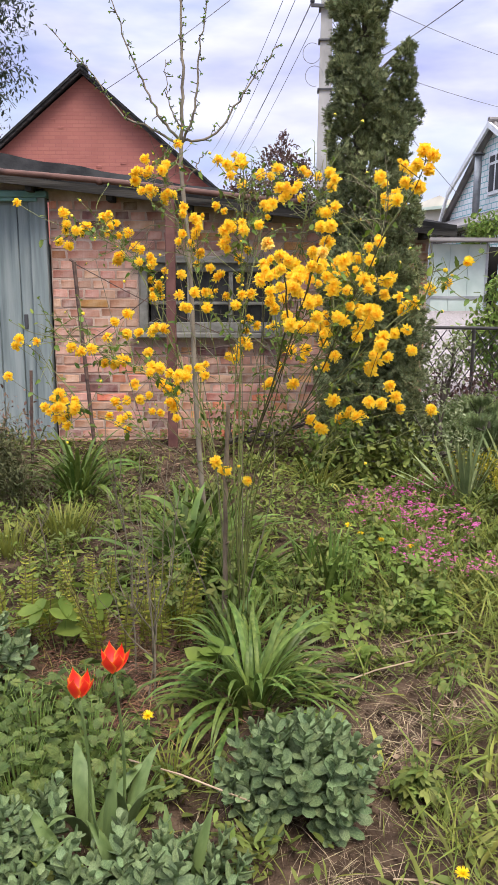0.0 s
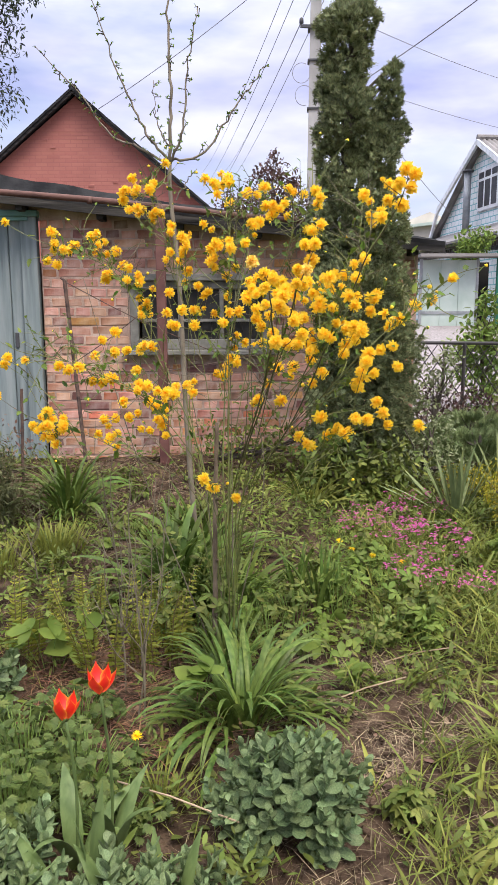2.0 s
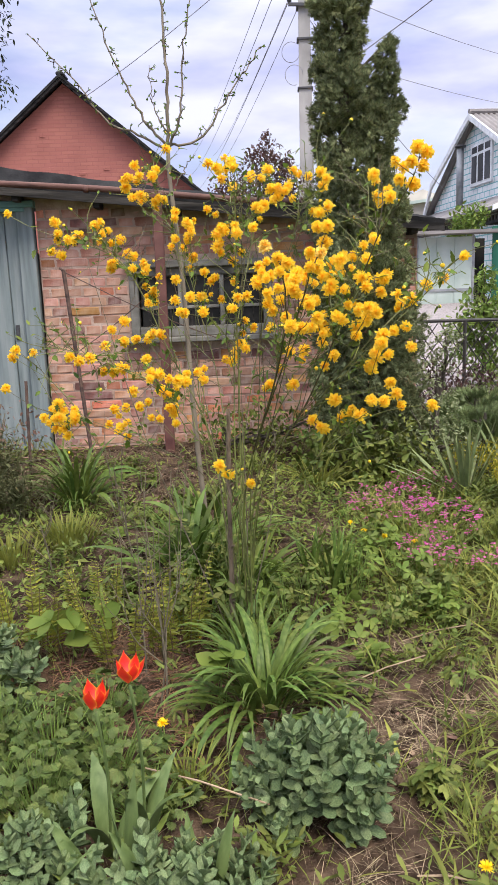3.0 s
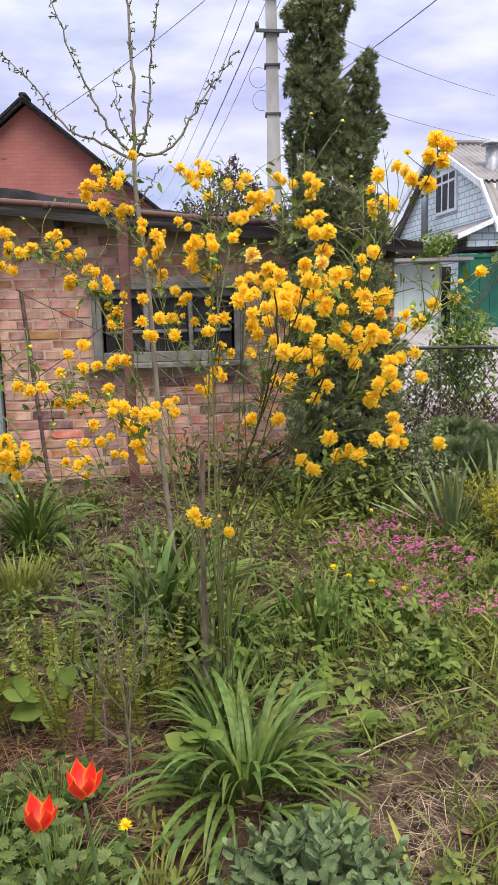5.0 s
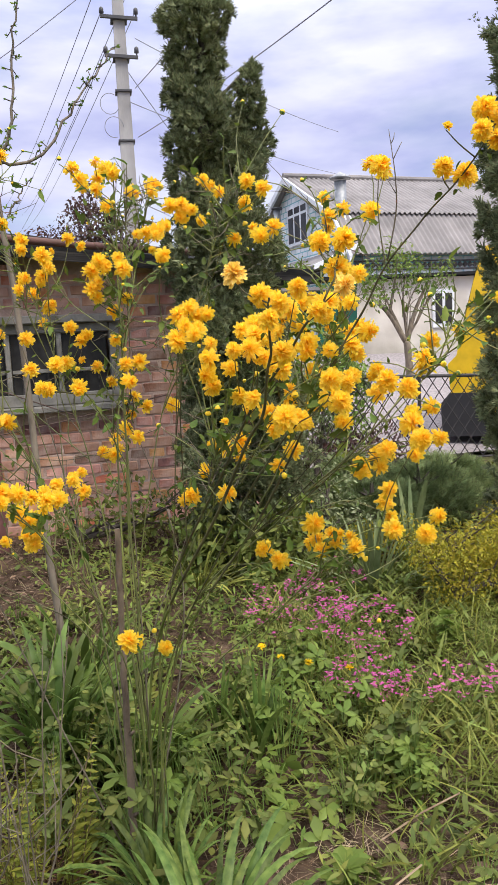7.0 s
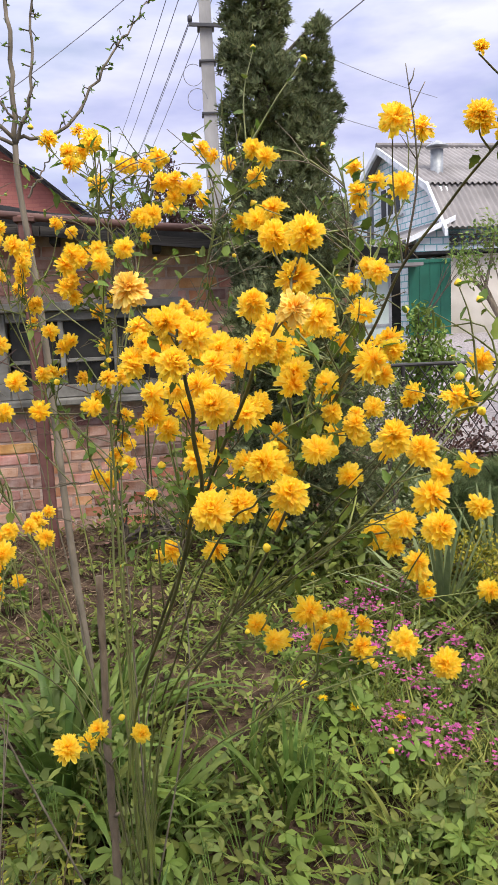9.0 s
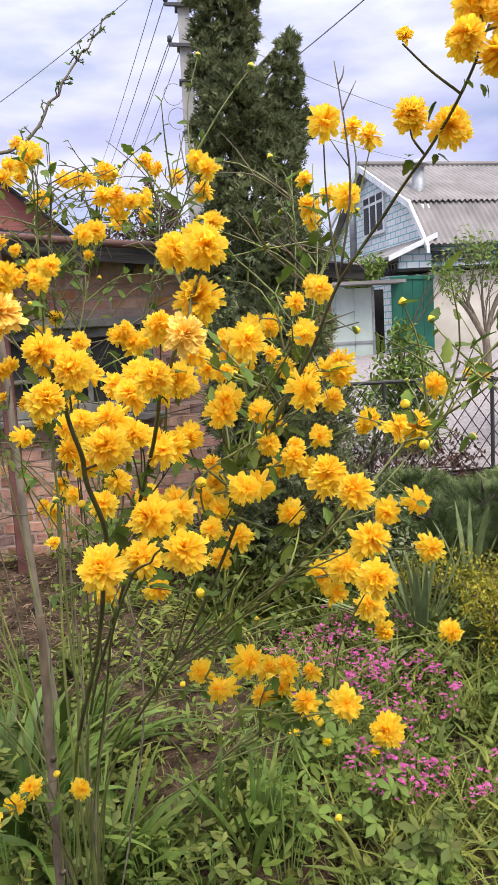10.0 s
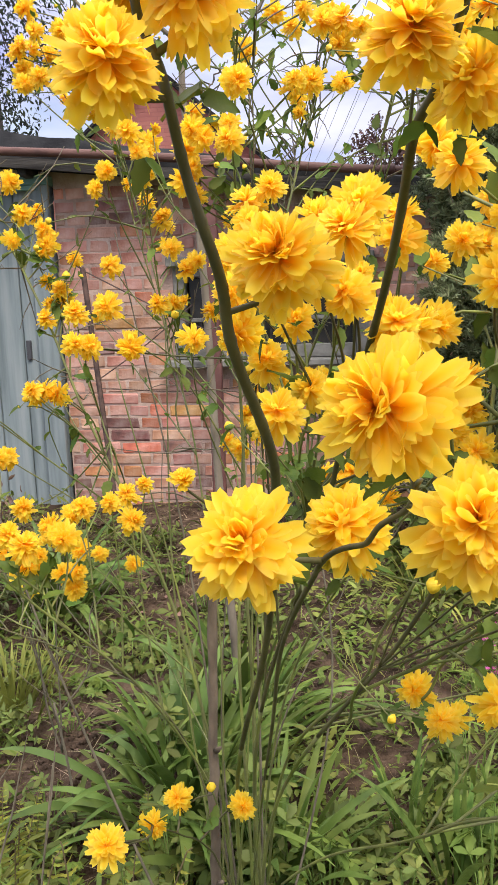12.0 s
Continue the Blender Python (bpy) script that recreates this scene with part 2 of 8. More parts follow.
M_TREELEAF = mat("tree_leaf", (0.098, 0.163, 0.032), (0.208, 0.288, 0.063), scale=2, rough=0.55, bump=0, per="island", vary=0.35, spec=0.2, thru=0.3)
M_PINE = mat("dark_needles", (0.028, 0.04, 0.026), (0.07, 0.085, 0.05), scale=3, rough=0.7, bump=0, per="island", vary=0.4, spec=0.2, thru=0.1)
M_VARIEG = mat("variegated_leaf", (0.10, 0.14, 0.04), (0.38, 0.41, 0.24), scale=40, rough=0.5, bump=0, per="island", vary=0.25, spec=0.2, thru=0.3)
M_YELLEAF = mat("yellow_leaf", (0.17, 0.175, 0.020), (0.44, 0.37, 0.035), scale=20, rough=0.5, bump=0, per="island", vary=0.3, spec=0.2, thru=0.3)
M_PINK = mat("pink_flower", (0.40, 0.05, 0.21), (0.58, 0.13, 0.35), scale=40, rough=0.6, bump=0, per="island", vary=0.25, thru=0.3)
M_DANDY = mat("dandelion_flower", (0.93, 0.66, 0.01), (0.97, 0.78, 0.02), scale=60, rough=0.6, bump=0, per="island", vary=0.12, thru=0.3)
M_OLIVE = mat("olive_shoot", (0.06, 0.07, 0.03), (0.14, 0.14, 0.06), scale=3, rough=0.6, bump=0, per="island", vary=0.35, spec=0.2, thru=0.2)
M_STAKE = mat("rough_stick", (0.085, 0.062, 0.04), (0.20, 0.15, 0.10), scale=28, rough=0.9, bump=0.8, bscale=80, bdist=0.006, stretch=(1, 1, 0.5))
M_TURF = mat("weedy_turf", (0.032, 0.042, 0.012), (0.095, 0.12, 0.03), scale=5, rough=0.95, bump=0.8, bscale=30, third=(0.10, 0.085, 0.05), bdist=0.04, spec=0.1)
M_YUCCA = mat("yucca_leaf", (0.125, 0.165, 0.065), (0.23, 0.275, 0.12), scale=3, rough=0.45, bump=0.1, bscale=40, per="object", vary=0.25, spec=0.2, thru=0.12, stretch=(5, 5, 1))
M_DRYLEAF = mat("dry_leaf", (0.10, 0.055, 0.04), (0.26, 0.16, 0.11), scale=6, rough=0.8, bump=0, per="island", vary=0.4)
M_TWIG = mat("dry_twig", (0.085, 0.070, 0.045), (0.185, 0.155, 0.105), scale=20, rough=0.85, bump=0.2, bscale=80)

M_BRICK = mat("old_brick", (0.305, 0.130, 0.085), (0.545, 0.350, 0.275), scale=7, rough=0.9, bump=0.7, bscale=80, detail=8, third=(0.450, 0.232, 0.162), per="object", vary=0.26, bdist=0.006, spec=0.15, coords="Object")
M_BRICK_ORANGE = mat("orange_brick", (0.312, 0.120, 0.060), (0.500, 0.270, 0.165), scale=9, rough=0.9, bump=0.7, bscale=80, detail=8, third=(0.432, 0.186, 0.084), per="object", vary=0.4, bdist=0.006, spec=0.15)
M_BRICK_DARK = mat("burnt_brick", (0.125, 0.075, 0.062), (0.350, 0.250, 0.213), scale=9, rough=0.9, bump=0.7, bscale=80, detail=8, third=(0.237, 0.125, 0.094), per="object", vary=0.35, bdist=0.006, spec=0.15)
M_BRICKS = mat("old_brick_rest", (0.305, 0.130, 0.085), (0.545, 0.350, 0.275), scale=7, rough=0.9, bump=0.7, bscale=80, detail=8, third=(0.450, 0.232, 0.162), per="island", vary=0.30, bdist=0.006, spec=0.15)
M_MORTAR = mat("mortar", (0.315, 0.210, 0.162), (0.515, 0.390, 0.320), scale=7, rough=0.95, bump=0.8, bscale=60, detail=8, bdist=0.01, spec=0.1)
M_FELT = mat("roofing_felt", (0.009, 0.009, 0.010), (0.036, 0.036, 0.037), scale=5, spec=0.15, rough=0.92, bump=0.5, bscale=30, detail=7)
M_TARBOARD = mat("tarred_board", (0.017, 0.016, 0.016), (0.078, 0.072, 0.068), scale=6, spec=0.15, rough=0.9, bump=0.5, bscale=40, stretch=(0.3, 1, 3))
M_RUST = mat("rusty_pipe_paint", (0.045, 0.019, 0.015), (0.105, 0.052, 0.040), scale=8, rough=0.7, bump=0.35, bscale=60, third=(0.12, 0.055, 0.042), stretch=(0.4, 1, 1))
M_BROWNPOST = mat("brown_painted_steel", (0.085, 0.032, 0.028), (0.16, 0.07, 0.058), scale=9, rough=0.6, bump=0.2, bscale=50)
M_BLUEWOOD = mat("weathered_blue_paint", (0.130, 0.155, 0.156), (0.250, 0.282, 0.280), scale=3.5, spec=0.15, rough=0.9, bump=0.2, bscale=22, detail=9, third=(0.19, 0.226, 0.230), stretch=(6, 6, 0.4))
M_TEAL = mat("worn_teal_paint", (0.10, 0.20, 0.19), (0.20, 0.35, 0.33), scale=6, rough=0.75, bump=0.4, bscale=40, stretch=(0.5, 1, 1))
M_GREYWOOD = mat("weathered_window_wood", (0.120, 0.116, 0.100), (0.262, 0.252, 0.222), scale=8, rough=0.85, bump=0.5, bscale=50, detail=8, stretch=(1, 1, 1))
# near-black that puts the shade of interiors and openings into the colour
M_INSIDE_SHADE = mat("interior_shade_black", (0.012, 0.012, 0.012), (0.03, 0.028, 0.026), scale=4, rough=0.95, bump=0)
M_IRON = mat("rusty_iron", (0.055, 0.035, 0.03), (0.14, 0.085, 0.065), scale=25, rough=0.8, bump=0.4, bscale=80)
M_REDBRICK = brick_mat("red_painted_brick", (0.31, 0.107, 0.086), (0.345, 0.127, 0.099), (0.29, 0.102, 0.084), 1.0, joint=0.009)
M_WHITEBRICK = brick_mat("white_silicate_brick", (0.66, 0.70, 0.72), (0.76, 0.79, 0.80), (0.20, 0.46, 0.48), 1.0, width=0.34, height=0.17, joint=0.016)
M_WHITEBRICK_SIDE = brick_mat("white_silicate_brick_gable", (0.66, 0.70, 0.72), (0.76, 0.79, 0.80), (0.20, 0.46, 0.48), 1.0, width=0.34, height=0.17, joint=0.016, side=True)
M_ROOFSLATE = mat("grey_corrugated_sheet", (0.172, 0.160, 0.156), (0.270, 0.251, 0.244), scale=1.3, rough=0.85, bump=0.3, bscale=20, detail=8)
M_STUCCO = mat("cream_stucco", (0.46, 0.42, 0.36), (0.64, 0.60, 0.53), scale=1.4, rough=0.9, bump=0.4, bscale=25, detail=8)
M_GREENMETAL = mat("green_painted_sheet", (0.008, 0.085, 0.055), (0.015, 0.13, 0.085), scale=2, rough=0.5, bump=0.1, bscale=10)
M_PALEMETAL = mat("pale_painted_sheet", (0.33, 0.41, 0.37), (0.45, 0.52, 0.48), scale=2, rough=0.55, bump=0.12, bscale=8)
M_GALV = mat("galvanised_pipe", (0.21, 0.225, 0.24), (0.35, 0.365, 0.375), scale=5, rough=0.5, bump=0.1, bscale=20, metal=0.3)
M_CONCRETE = mat("grey_concrete", (0.24, 0.235, 0.23), (0.42, 0.41, 0.40), scale=3, rough=0.9, bump=0.4, bscale=40, detail=8, stretch=(1, 1, 0.4))
M_DARKMETAL = plain_mat("dark_metal", (0.05, 0.05, 0.055), rough=0.55)
M_WIRE = plain_mat("black_cable", (0.22, 0.22, 0.25), rough=0.6)
M_MESHWIRE = plain_mat("fence_wire", (0.035, 0.032, 0.032), rough=0.7)
M_VAN = plain_mat("yellow_car_paint", (0.78, 0.50, 0.02), rough=0.3)
M_BLACK = plain_mat("black_plastic", (0.025, 0.025, 0.028), rough=0.5)
M_RUBBER = plain_mat("rubber", (0.02, 0.02, 0.02), rough=0.8)
M_WHITE = plain_mat("white_paint", (0.74, 0.76, 0.78), rough=0.45)
M_GLASS = plain_mat("dark_window_glass", (0.035, 0.04, 0.045), rough=0.06, spec=0.6)
M_DUSTGLASS = mat("dusty_glass", (0.012, 0.012, 0.012), (0.045, 0.043, 0.040), scale=9, rough=0.35, bump=0, spec=0.25)
M_TRIM = plain_mat("dark_trim", (0.07, 0.055, 0.05), rough=0.6)


# ---- mesh helpers ----
rng = np.random.default_rng(7)


def mesh_np(name, v, faces, uv=None, smooth=False, mats=None, mindex=None):
    """A mesh from arrays: v (N,3), faces (F,k) of one size."""
    me = bpy.data.meshes.new(name)
    v = np.asarray(v, dtype=np.float32)
    faces = np.asarray(faces, dtype=np.int32)
    k = faces.shape[1]
    me.vertices.add(len(v))
    me.vertices.foreach_set("co", v.ravel())
    me.loops.add(faces.size)
    me.loops.foreach_set("vertex_index", faces.ravel())
    me.polygons.add(len(faces))
    me.polygons.foreach_set("loop_start", np.arange(0, faces.size, k, dtype=np.int32))
    me.polygons.foreach_set("loop_total", np.full(len(faces), k, dtype=np.int32))
    if uv is not None:
        lay = me.uv_layers.new(name="UVMap")
        lay.data.foreach_set("uv", np.asarray(uv, dtype=np.float32)[faces.ravel()].ravel())
    if smooth:
        me.polygons.foreach_set("use_smooth", np.ones(len(faces), dtype=bool))
    if mindex is not None:
        me.polygons.foreach_set("material_index", np.asarray(mindex, dtype=np.int32))
    for m in (mats or []):
        me.materials.append(m)
    me.update(calc_edges=True)
    return me


class MB:
    """Collects boxes, tubes and sheets of quads into one mesh."""

    def __init__(self):
        self.v, self.f, self.n = [], [], 0

    def add(self, v, f):
        self.v.append(np.asarray(v, float))
        self.f.append(np.asarray(f, int) + self.n)
        self.n += len(v)
        return self

    def box(self, c, s, rot=None, bev=0.0):
        hx, hy, hz = s[0] / 2, s[1] / 2, s[2] / 2
        if bev > 0:
            b = min(bev, hx * 0.9, hy * 0.9, hz * 0.9)
            out = []
            for sx in (-1, 1):
                for sy in (-1, 1):
                    for sz in (-1, 1):
                        out += [(sx * hx, sy * (hy - b), sz * (hz - b)), (sx * (hx - b), sy * hy, sz * (hz - b)), (sx * (hx - b), sy * (hy - b), sz * hz)]
            v = np.array(out)
            ix = lambda sx, sy, sz, k: ((sx * 2 + sy) * 2 + sz) * 3 + k
            f = []
            for s_ in (0, 1):
                f.append((ix(s_, 0, 0, 0), ix(s_, 1, 0, 0), ix(s_, 1, 1, 0), ix(s_, 0, 1, 0)))
                f.append((ix(0, s_, 0, 1), ix(1, s_, 0, 1), ix(1, s_, 1, 1), ix(0, s_, 1, 1)))
                f.append((ix(0, 0, s_, 2), ix(1, 0, s_, 2), ix(1, 1, s_, 2), ix(0, 1, s_, 2)))
            for a in (0, 1):
                for b_ in (0, 1):
                    f.append((ix(a, b_, 0, 0), ix(a, b_, 1, 0), ix(a, b_, 1, 1), ix(a, b_, 0, 1)))
                    f.append((ix(a, 0, b_, 0), ix(a, 1, b_, 0), ix(a, 1, b_, 2), ix(a, 0, b_, 2)))
                    f.append((ix(0, a, b_, 1), ix(1, a, b_, 1), ix(1, a, b_, 2), ix(0, a, b_, 2)))
            for a in (0, 1):
                for b_ in (0, 1):
                    for c_ in (0, 1):
                        f.append((ix(a, b_, c_, 0), ix(a, b_, c_, 1), ix(a, b_, c_, 2), ix(a, b_, c_, 2)))
        else:
            v = np.array([(x * hx, y * hy, z * hz) for x in (-1, 1) for y in (-1, 1) for z in (-1, 1)])
            f = [(0, 1, 3, 2), (4, 6, 7, 5), (0, 4, 5, 1), (2, 3, 7, 6), (0, 2, 6, 4), (1, 5, 7, 3)]
        if rot is not None:
            v = v @ np.array(Euler([radians(a) for a in rot]).to_matrix()).T
        return self.add(v + np.array(c), f)

    def tube(self, pts, rad, sides=8, cap=True):
        pts = np.asarray(pts, float)
        n = len(pts)
        rad = np.full(n, rad) if np.isscalar(rad) else np.asarray(rad, float)
        tan = np.gradient(pts, axis=0)
        tan /= np.linalg.norm(tan, axis=1)[:, None] + 1e-12
        ref = np.array([0.0, 0.0, 1.0]) if abs(tan[0][2]) < 0.9 else np.array([1.0, 0.0, 0.0])
        u = np.cross(tan[0], ref)
        u /= np.linalg.norm(u)
        vs = []
        for i in range(n):
            u = u - tan[i] * (u @ tan[i])
            u /= np.linalg.norm(u) + 1e-12
            w = np.cross(tan[i], u)
            an = np.arange(sides) * 2 * np.pi / sides
            vs.append(pts[i] + rad[i] * (np.cos(an)[:, None] * u + np.sin(an)[:, None] * w))
        v = np.concatenate(vs)
        f = [(i * sides + j, i * sides + (j + 1) % sides, (i + 1) * sides + (j + 1) % sides, (i + 1) * sides + j) for i in range(n - 1) for j in range(sides)]
        if cap:
            v = np.concatenate([v, pts[:1], pts[-1:]])
            a, b = n * sides, n * sides + 1
            f += [(a, (j + 1) % sides, j, j) for j in range(sides)]
            f += [(b, (n - 1) * sides + j, (n - 1) * sides + (j + 1) % sides, (n - 1) * sides + (j + 1) % sides) for j in range(sides)]
        return self.add(v, f)

    def prism(self, poly, axis, a, b):
        """A flat polygon pushed from a to b along an axis (0, 1 or 2); poly: the two other coordinates."""
        n = len(poly)
        others = [i for i in (0, 1, 2) if i != axis]
        v = np.zeros((2 * n, 3))
        for k, lev in enumerate((a, b)):
            v[k * n:(k + 1) * n, axis] = lev
            v[k * n:(k + 1) * n, others[0]] = [p[0] for p in poly]
            v[k * n:(k + 1) * n, others[1]] = [p[1] for p in poly]
        f = [(i, (i + 1) % n, n + (i + 1) % n, n + i) for i in range(n)]
        c = np.array([v[:n].mean(0), v[n:].mean(0)])
        v = np.concatenate([v, c])
        f += [(2 * n, (i + 1) % n, i, i) for i in range(n)] + [(2 * n + 1, n + i, n + (i + 1) % n, n + (i + 1) % n) for i in range(n)]
        return self.add(v, f)

    def mesh(self, name, material, smooth=False):
        v = np.concatenate(self.v)
        me = bpy.data.meshes.new(name)
        fs = []
        for block in self.f:
            for q in block:
                q = [int(i) for i in q]
                if len(q) == 4 and q[2] == q[3]:
                    q = q[:3]
                fs.append(q)
        me.from_pydata([tuple(p) for p in v], [], fs)
        bmx = bmesh.new()
        bmx.from_mesh(me)
        bmesh.ops.recalc_face_normals(bmx, faces=bmx.faces)
        bmx.to_mesh(me)
        bmx.free()
        if smooth:
            me.polygons.foreach_set("use_smooth", np.ones(len(me.polygons), dtype=bool))
        me.materials.append(material)
        return me


def thing(name, label, category, loc=(0, 0, 0), rz=0.0, group="", kind=""):
    ob = new(name)
    ob.matrix_world = pose(*loc, 0, 0, rz)
    ob.empty_display_size = 0.1
    return tagged(ob, label, category, group, kind)


def part(name, me, parent, label="", m=None, kind=""):
    ob = new(name, me)
    ob.parent = parent
    if m is not None:
        ob.matrix_local = m
    if label or kind:
        tagged(ob, label, kind=kind)
    return ob


def scatter(tv, tf, mats4, uv=None):
    """Many copies of one small template in one mesh's arrays."""
    tv, tf = np.asarray(tv, float), np.asarray(tf, int)
    n, k = len(mats4), len(tv)
    v = np.einsum("nij,kj->nki", mats4[:, :3, :3], tv) + mats4[:, None, :3, 3]
    f = tf[None] + (np.arange(n) * k)[:, None, None]
    u = np.tile(uv, (n, 1)) if uv is not None else None
    return v.reshape(-1, 3), f.reshape(-1, tf.shape[1]), u


def frames4(pos, ahead, up, size):
    """Matrices with y along ahead and z near up; size: (N,) or (N,3)."""
    ahead = ahead / (np.linalg.norm(ahead, axis=1)[:, None] + 1e-12)
    side = np.cross(ahead, up)
    side /= np.linalg.norm(side, axis=1)[:, None] + 1e-12
    top = np.cross(side, ahead)
    size = np.asarray(size, float)
    if size.ndim == 1:
        size = np.repeat(size[:, None], 3, 1)
    m = np.zeros((len(pos), 4, 4))
    m[:, :3, 0], m[:, :3, 1], m[:, :3, 2], m[:, :3, 3], m[:, 3, 3] = side * size[:, :1], ahead * size[:, 1:2], top * size[:, 2:3], pos, 1
    return m


def leaf_template(rows=4, width=0.4, fold=0.15, curl=0.2, serr=0.0, wave=0.0, widest=0.45, cols=2):
    """A blade from the origin along +y, one long; returns verts, quads, uv."""
    v, uv = [], []
    for i in range(rows + 1):
        s = i / rows
        w = width / 2 * (math.sin(math.pi * min(1, s ** (math.log(0.5) / math.log(widest)))) ** 0.8 + 0.03)
        if serr and 0 < i < rows:
            w *= 1 + serr * (1 if i % 2 else -1)
        for j in range(cols + 1):
            q = 2 * j / cols - 1
            v.append((q * w, s, fold * width * abs(q) * (1 - s * 0.5) - curl * s * s + wave * math.sin(s * 9 + q * 2) * width))
            uv.append((j / cols, s))
    c = cols + 1
    f = [(i * c + j, i * c + j + 1, (i + 1) * c + j + 1, (i + 1) * c + j) for i in range(rows) for j in range(cols)]
    return np.array(v), np.array(f), np.array(uv)


def smooth_path(pts, n=12):
    """A smooth line through a few points."""
    p = np.asarray(pts, float)
    if len(p) < 3:
        s = np.linspace(0, 1, n)[:, None]
        return p[0] * (1 - s) + p[-1] * s
    ext = np.concatenate([[2 * p[0] - p[1]], p, [2 * p[-1] - p[-2]]])
    out = []
    m = len(p) - 1
    for t in np.linspace(0, m, n):
        i = min(int(t), m - 1)
        u = t - i
        a, b, c, d = ext[i], ext[i + 1], ext[i + 2], ext[i + 3]
        out.append(0.5 * (2 * b + (c - a) * u + (2 * a - 5 * b + 4 * c - d) * u * u + (3 * b - a - 3 * c + d) * u ** 3))
    return np.array(out)


def sstep(a, b, x):
    t = np.clip((np.asarray(x, float) - a) / (b - a), 0, 1)
    return t * t * (3 - 2 * t)


def gz(x, y):
    """Height of the ground."""
    x, y = np.asarray(x, float), np.asarray(y, float)
    near = 1 - sstep(8.0, 9.0, y)
    bumps = 0.016 * np.sin(x * 3.1 + 0.7) * np.cos(y * 2.7 + x) + 0.008 * np.sin(x * 9.3 + y * 5.1) + 0.006 * np.cos(y * 13.0 - x * 7.0)
    lane = 0.86 * np.clip((y - 9.0) / 10.0, 0, 1)
    return 0.22 * sstep(1.8, 6.2, y) - 0.12 * sstep(6.8, 8.6, y) + lane + bumps * near


def dirs(az, el):
    return np.stack([np.cos(el) * np.cos(az), np.cos(el) * np.sin(az), np.sin(el)], 1)

# ---- ground and road ----
def build_ground():
    def graded(lo, hi, fine_lo, fine_hi, step):
        mid = np.arange(fine_lo, fine_hi + 1e-6, step)
        a = fine_lo - np.geomspace(step, fine_lo - lo, 26)[::-1]
        b = fine_hi + np.geomspace(step, hi - fine_hi, 26)
        return np.concatenate([a, mid, b])

    xs, ys = graded(-400, 400, -3.4, 4.2, 0.045), graded(-300, 900, 0.9, 8.8, 0.045)
    gx, gy = np.meshgrid(xs, ys)
    z = gz(gx, gy)
    lump = np.array([noise.fractal(Vector((a * 6, b * 6, 0.3)), 0.7, 2.0, 4) if -3.5 < a < 4.3 and 0.8 < b < 8.9 else 0.0 for a, b in zip(gx.ravel(), gy.ravel())]).reshape(gx.shape)
    z = z + 0.012 * lump
    v = np.stack([gx.ravel(), gy.ravel(), z.ravel()], 1)
    w = len(xs)
    i, j = np.meshgrid(np.arange(len(ys) - 1), np.arange(w - 1), indexing="ij")
    a = (i * w + j).ravel()
    f = np.stack([a, a + 1, a + w + 1, a + w], 1)
    cx, cy = v[f, 0].mean(1), v[f, 1].mean(1)
    edge = 0.3 * np.sin(cx * 2.3) + 0.3 * np.sin(cy * 1.9 + 1)
    mi = np.where((cx > -2.6 + edge) & (cx < 3.2 + edge) & (cy > 0.9 + edge) & (cy < 8.4 + edge), 0, 1).tolist()
    tagged(new("ground", mesh_np("ground", v, f, smooth=True, mats=[M_SOIL, M_TURF], mindex=mi)), "dark crumbly garden soil running into weedy turf", "ground", kind="structure")
    mb = MB()
    ys2 = [8.75, 9.2, 12, 15.5, 19.2]
    xs2 = np.linspace(-30, 40, 36)
    vv = [(x, y, 0.150 + 0.86 * max(0.0, min(1.0, (y - 9.0) / 10.0)) + 0.02 * math.sin(x * 1.3 + y)) for y in ys2 for x in xs2]
    ff = [(r * 36 + c, r * 36 + c + 1, (r + 1) * 36 + c + 1, (r + 1) * 36 + c) for r in range(4) for c in range(35)]
    mb.add(vv, ff)
    tagged(new("road", mb.mesh("road", M_ROAD)), "pale dusty gravel lane behind the fence", "road", kind="structure")


build_ground()

# ---- brick shed ----
SHED_X, SHED_Y, SHED_TURN = -1.775, 6.30, 5.0
WALL_END = 3.0
WIN = (0.64, 1.80, 1.12, 1.67)


def top_z(x):
    """Underside of the shed's roof along its wall."""
    return 2.16 - 0.105 * (x - 0.0)


shed = thing("brick_shed", "low old brick shed with a felt roof and peeling blue door", "shed", (SHED_X, SHED_Y, 0), SHED_TURN)
BACK = 3.2
shed_wall = None
for x0, x1, z0, z1 in ((-0.06, WIN[0], 0.0, None), (WIN[1], WALL_END, 0.0, None), (WIN[0], WIN[1], 0.0, WIN[2]), (WIN[0], WIN[1], WIN[3], None), (-2.6, -1.09, 0.0, None), (-1.09, -0.06, 2.19, None)):
    za, zb = (z1, z1) if z1 else (top_z(x0) + 0.08, top_z(x1) + 0.08)
    piece = part("wall", MB().prism([(x0, z0), (x1, z0), (x1, zb), (x0, za)], 1, 0.02, 0.24).mesh("shed_wall", M_MORTAR), shed, "crumbling lime mortar and old pink-red brick")
    shed_wall = shed_wall or piece
part("side_wall", MB().box((WALL_END - 0.11, 0.24 + BACK / 2, 0.9), (0.22, BACK, 1.8)).mesh("side_wall", M_MORTAR), shed)
part("side_wall", MB().box((-2.49, 0.24 + BACK / 2, 1.15), (0.22, BACK, 2.3)).mesh("side_wall", M_MORTAR), shed)
part("rear_wall", MB().box((0.2, 0.36 + BACK, 1.0), (5.6, 0.22, 2.0)).mesh("rear_wall", M_MORTAR), shed)
part("floor_slab", MB().box((0.2, 1.7, 0.1), (5.3, 3.0, 0.12)).mesh("shed_floor", M_INSIDE_SHADE), shed)

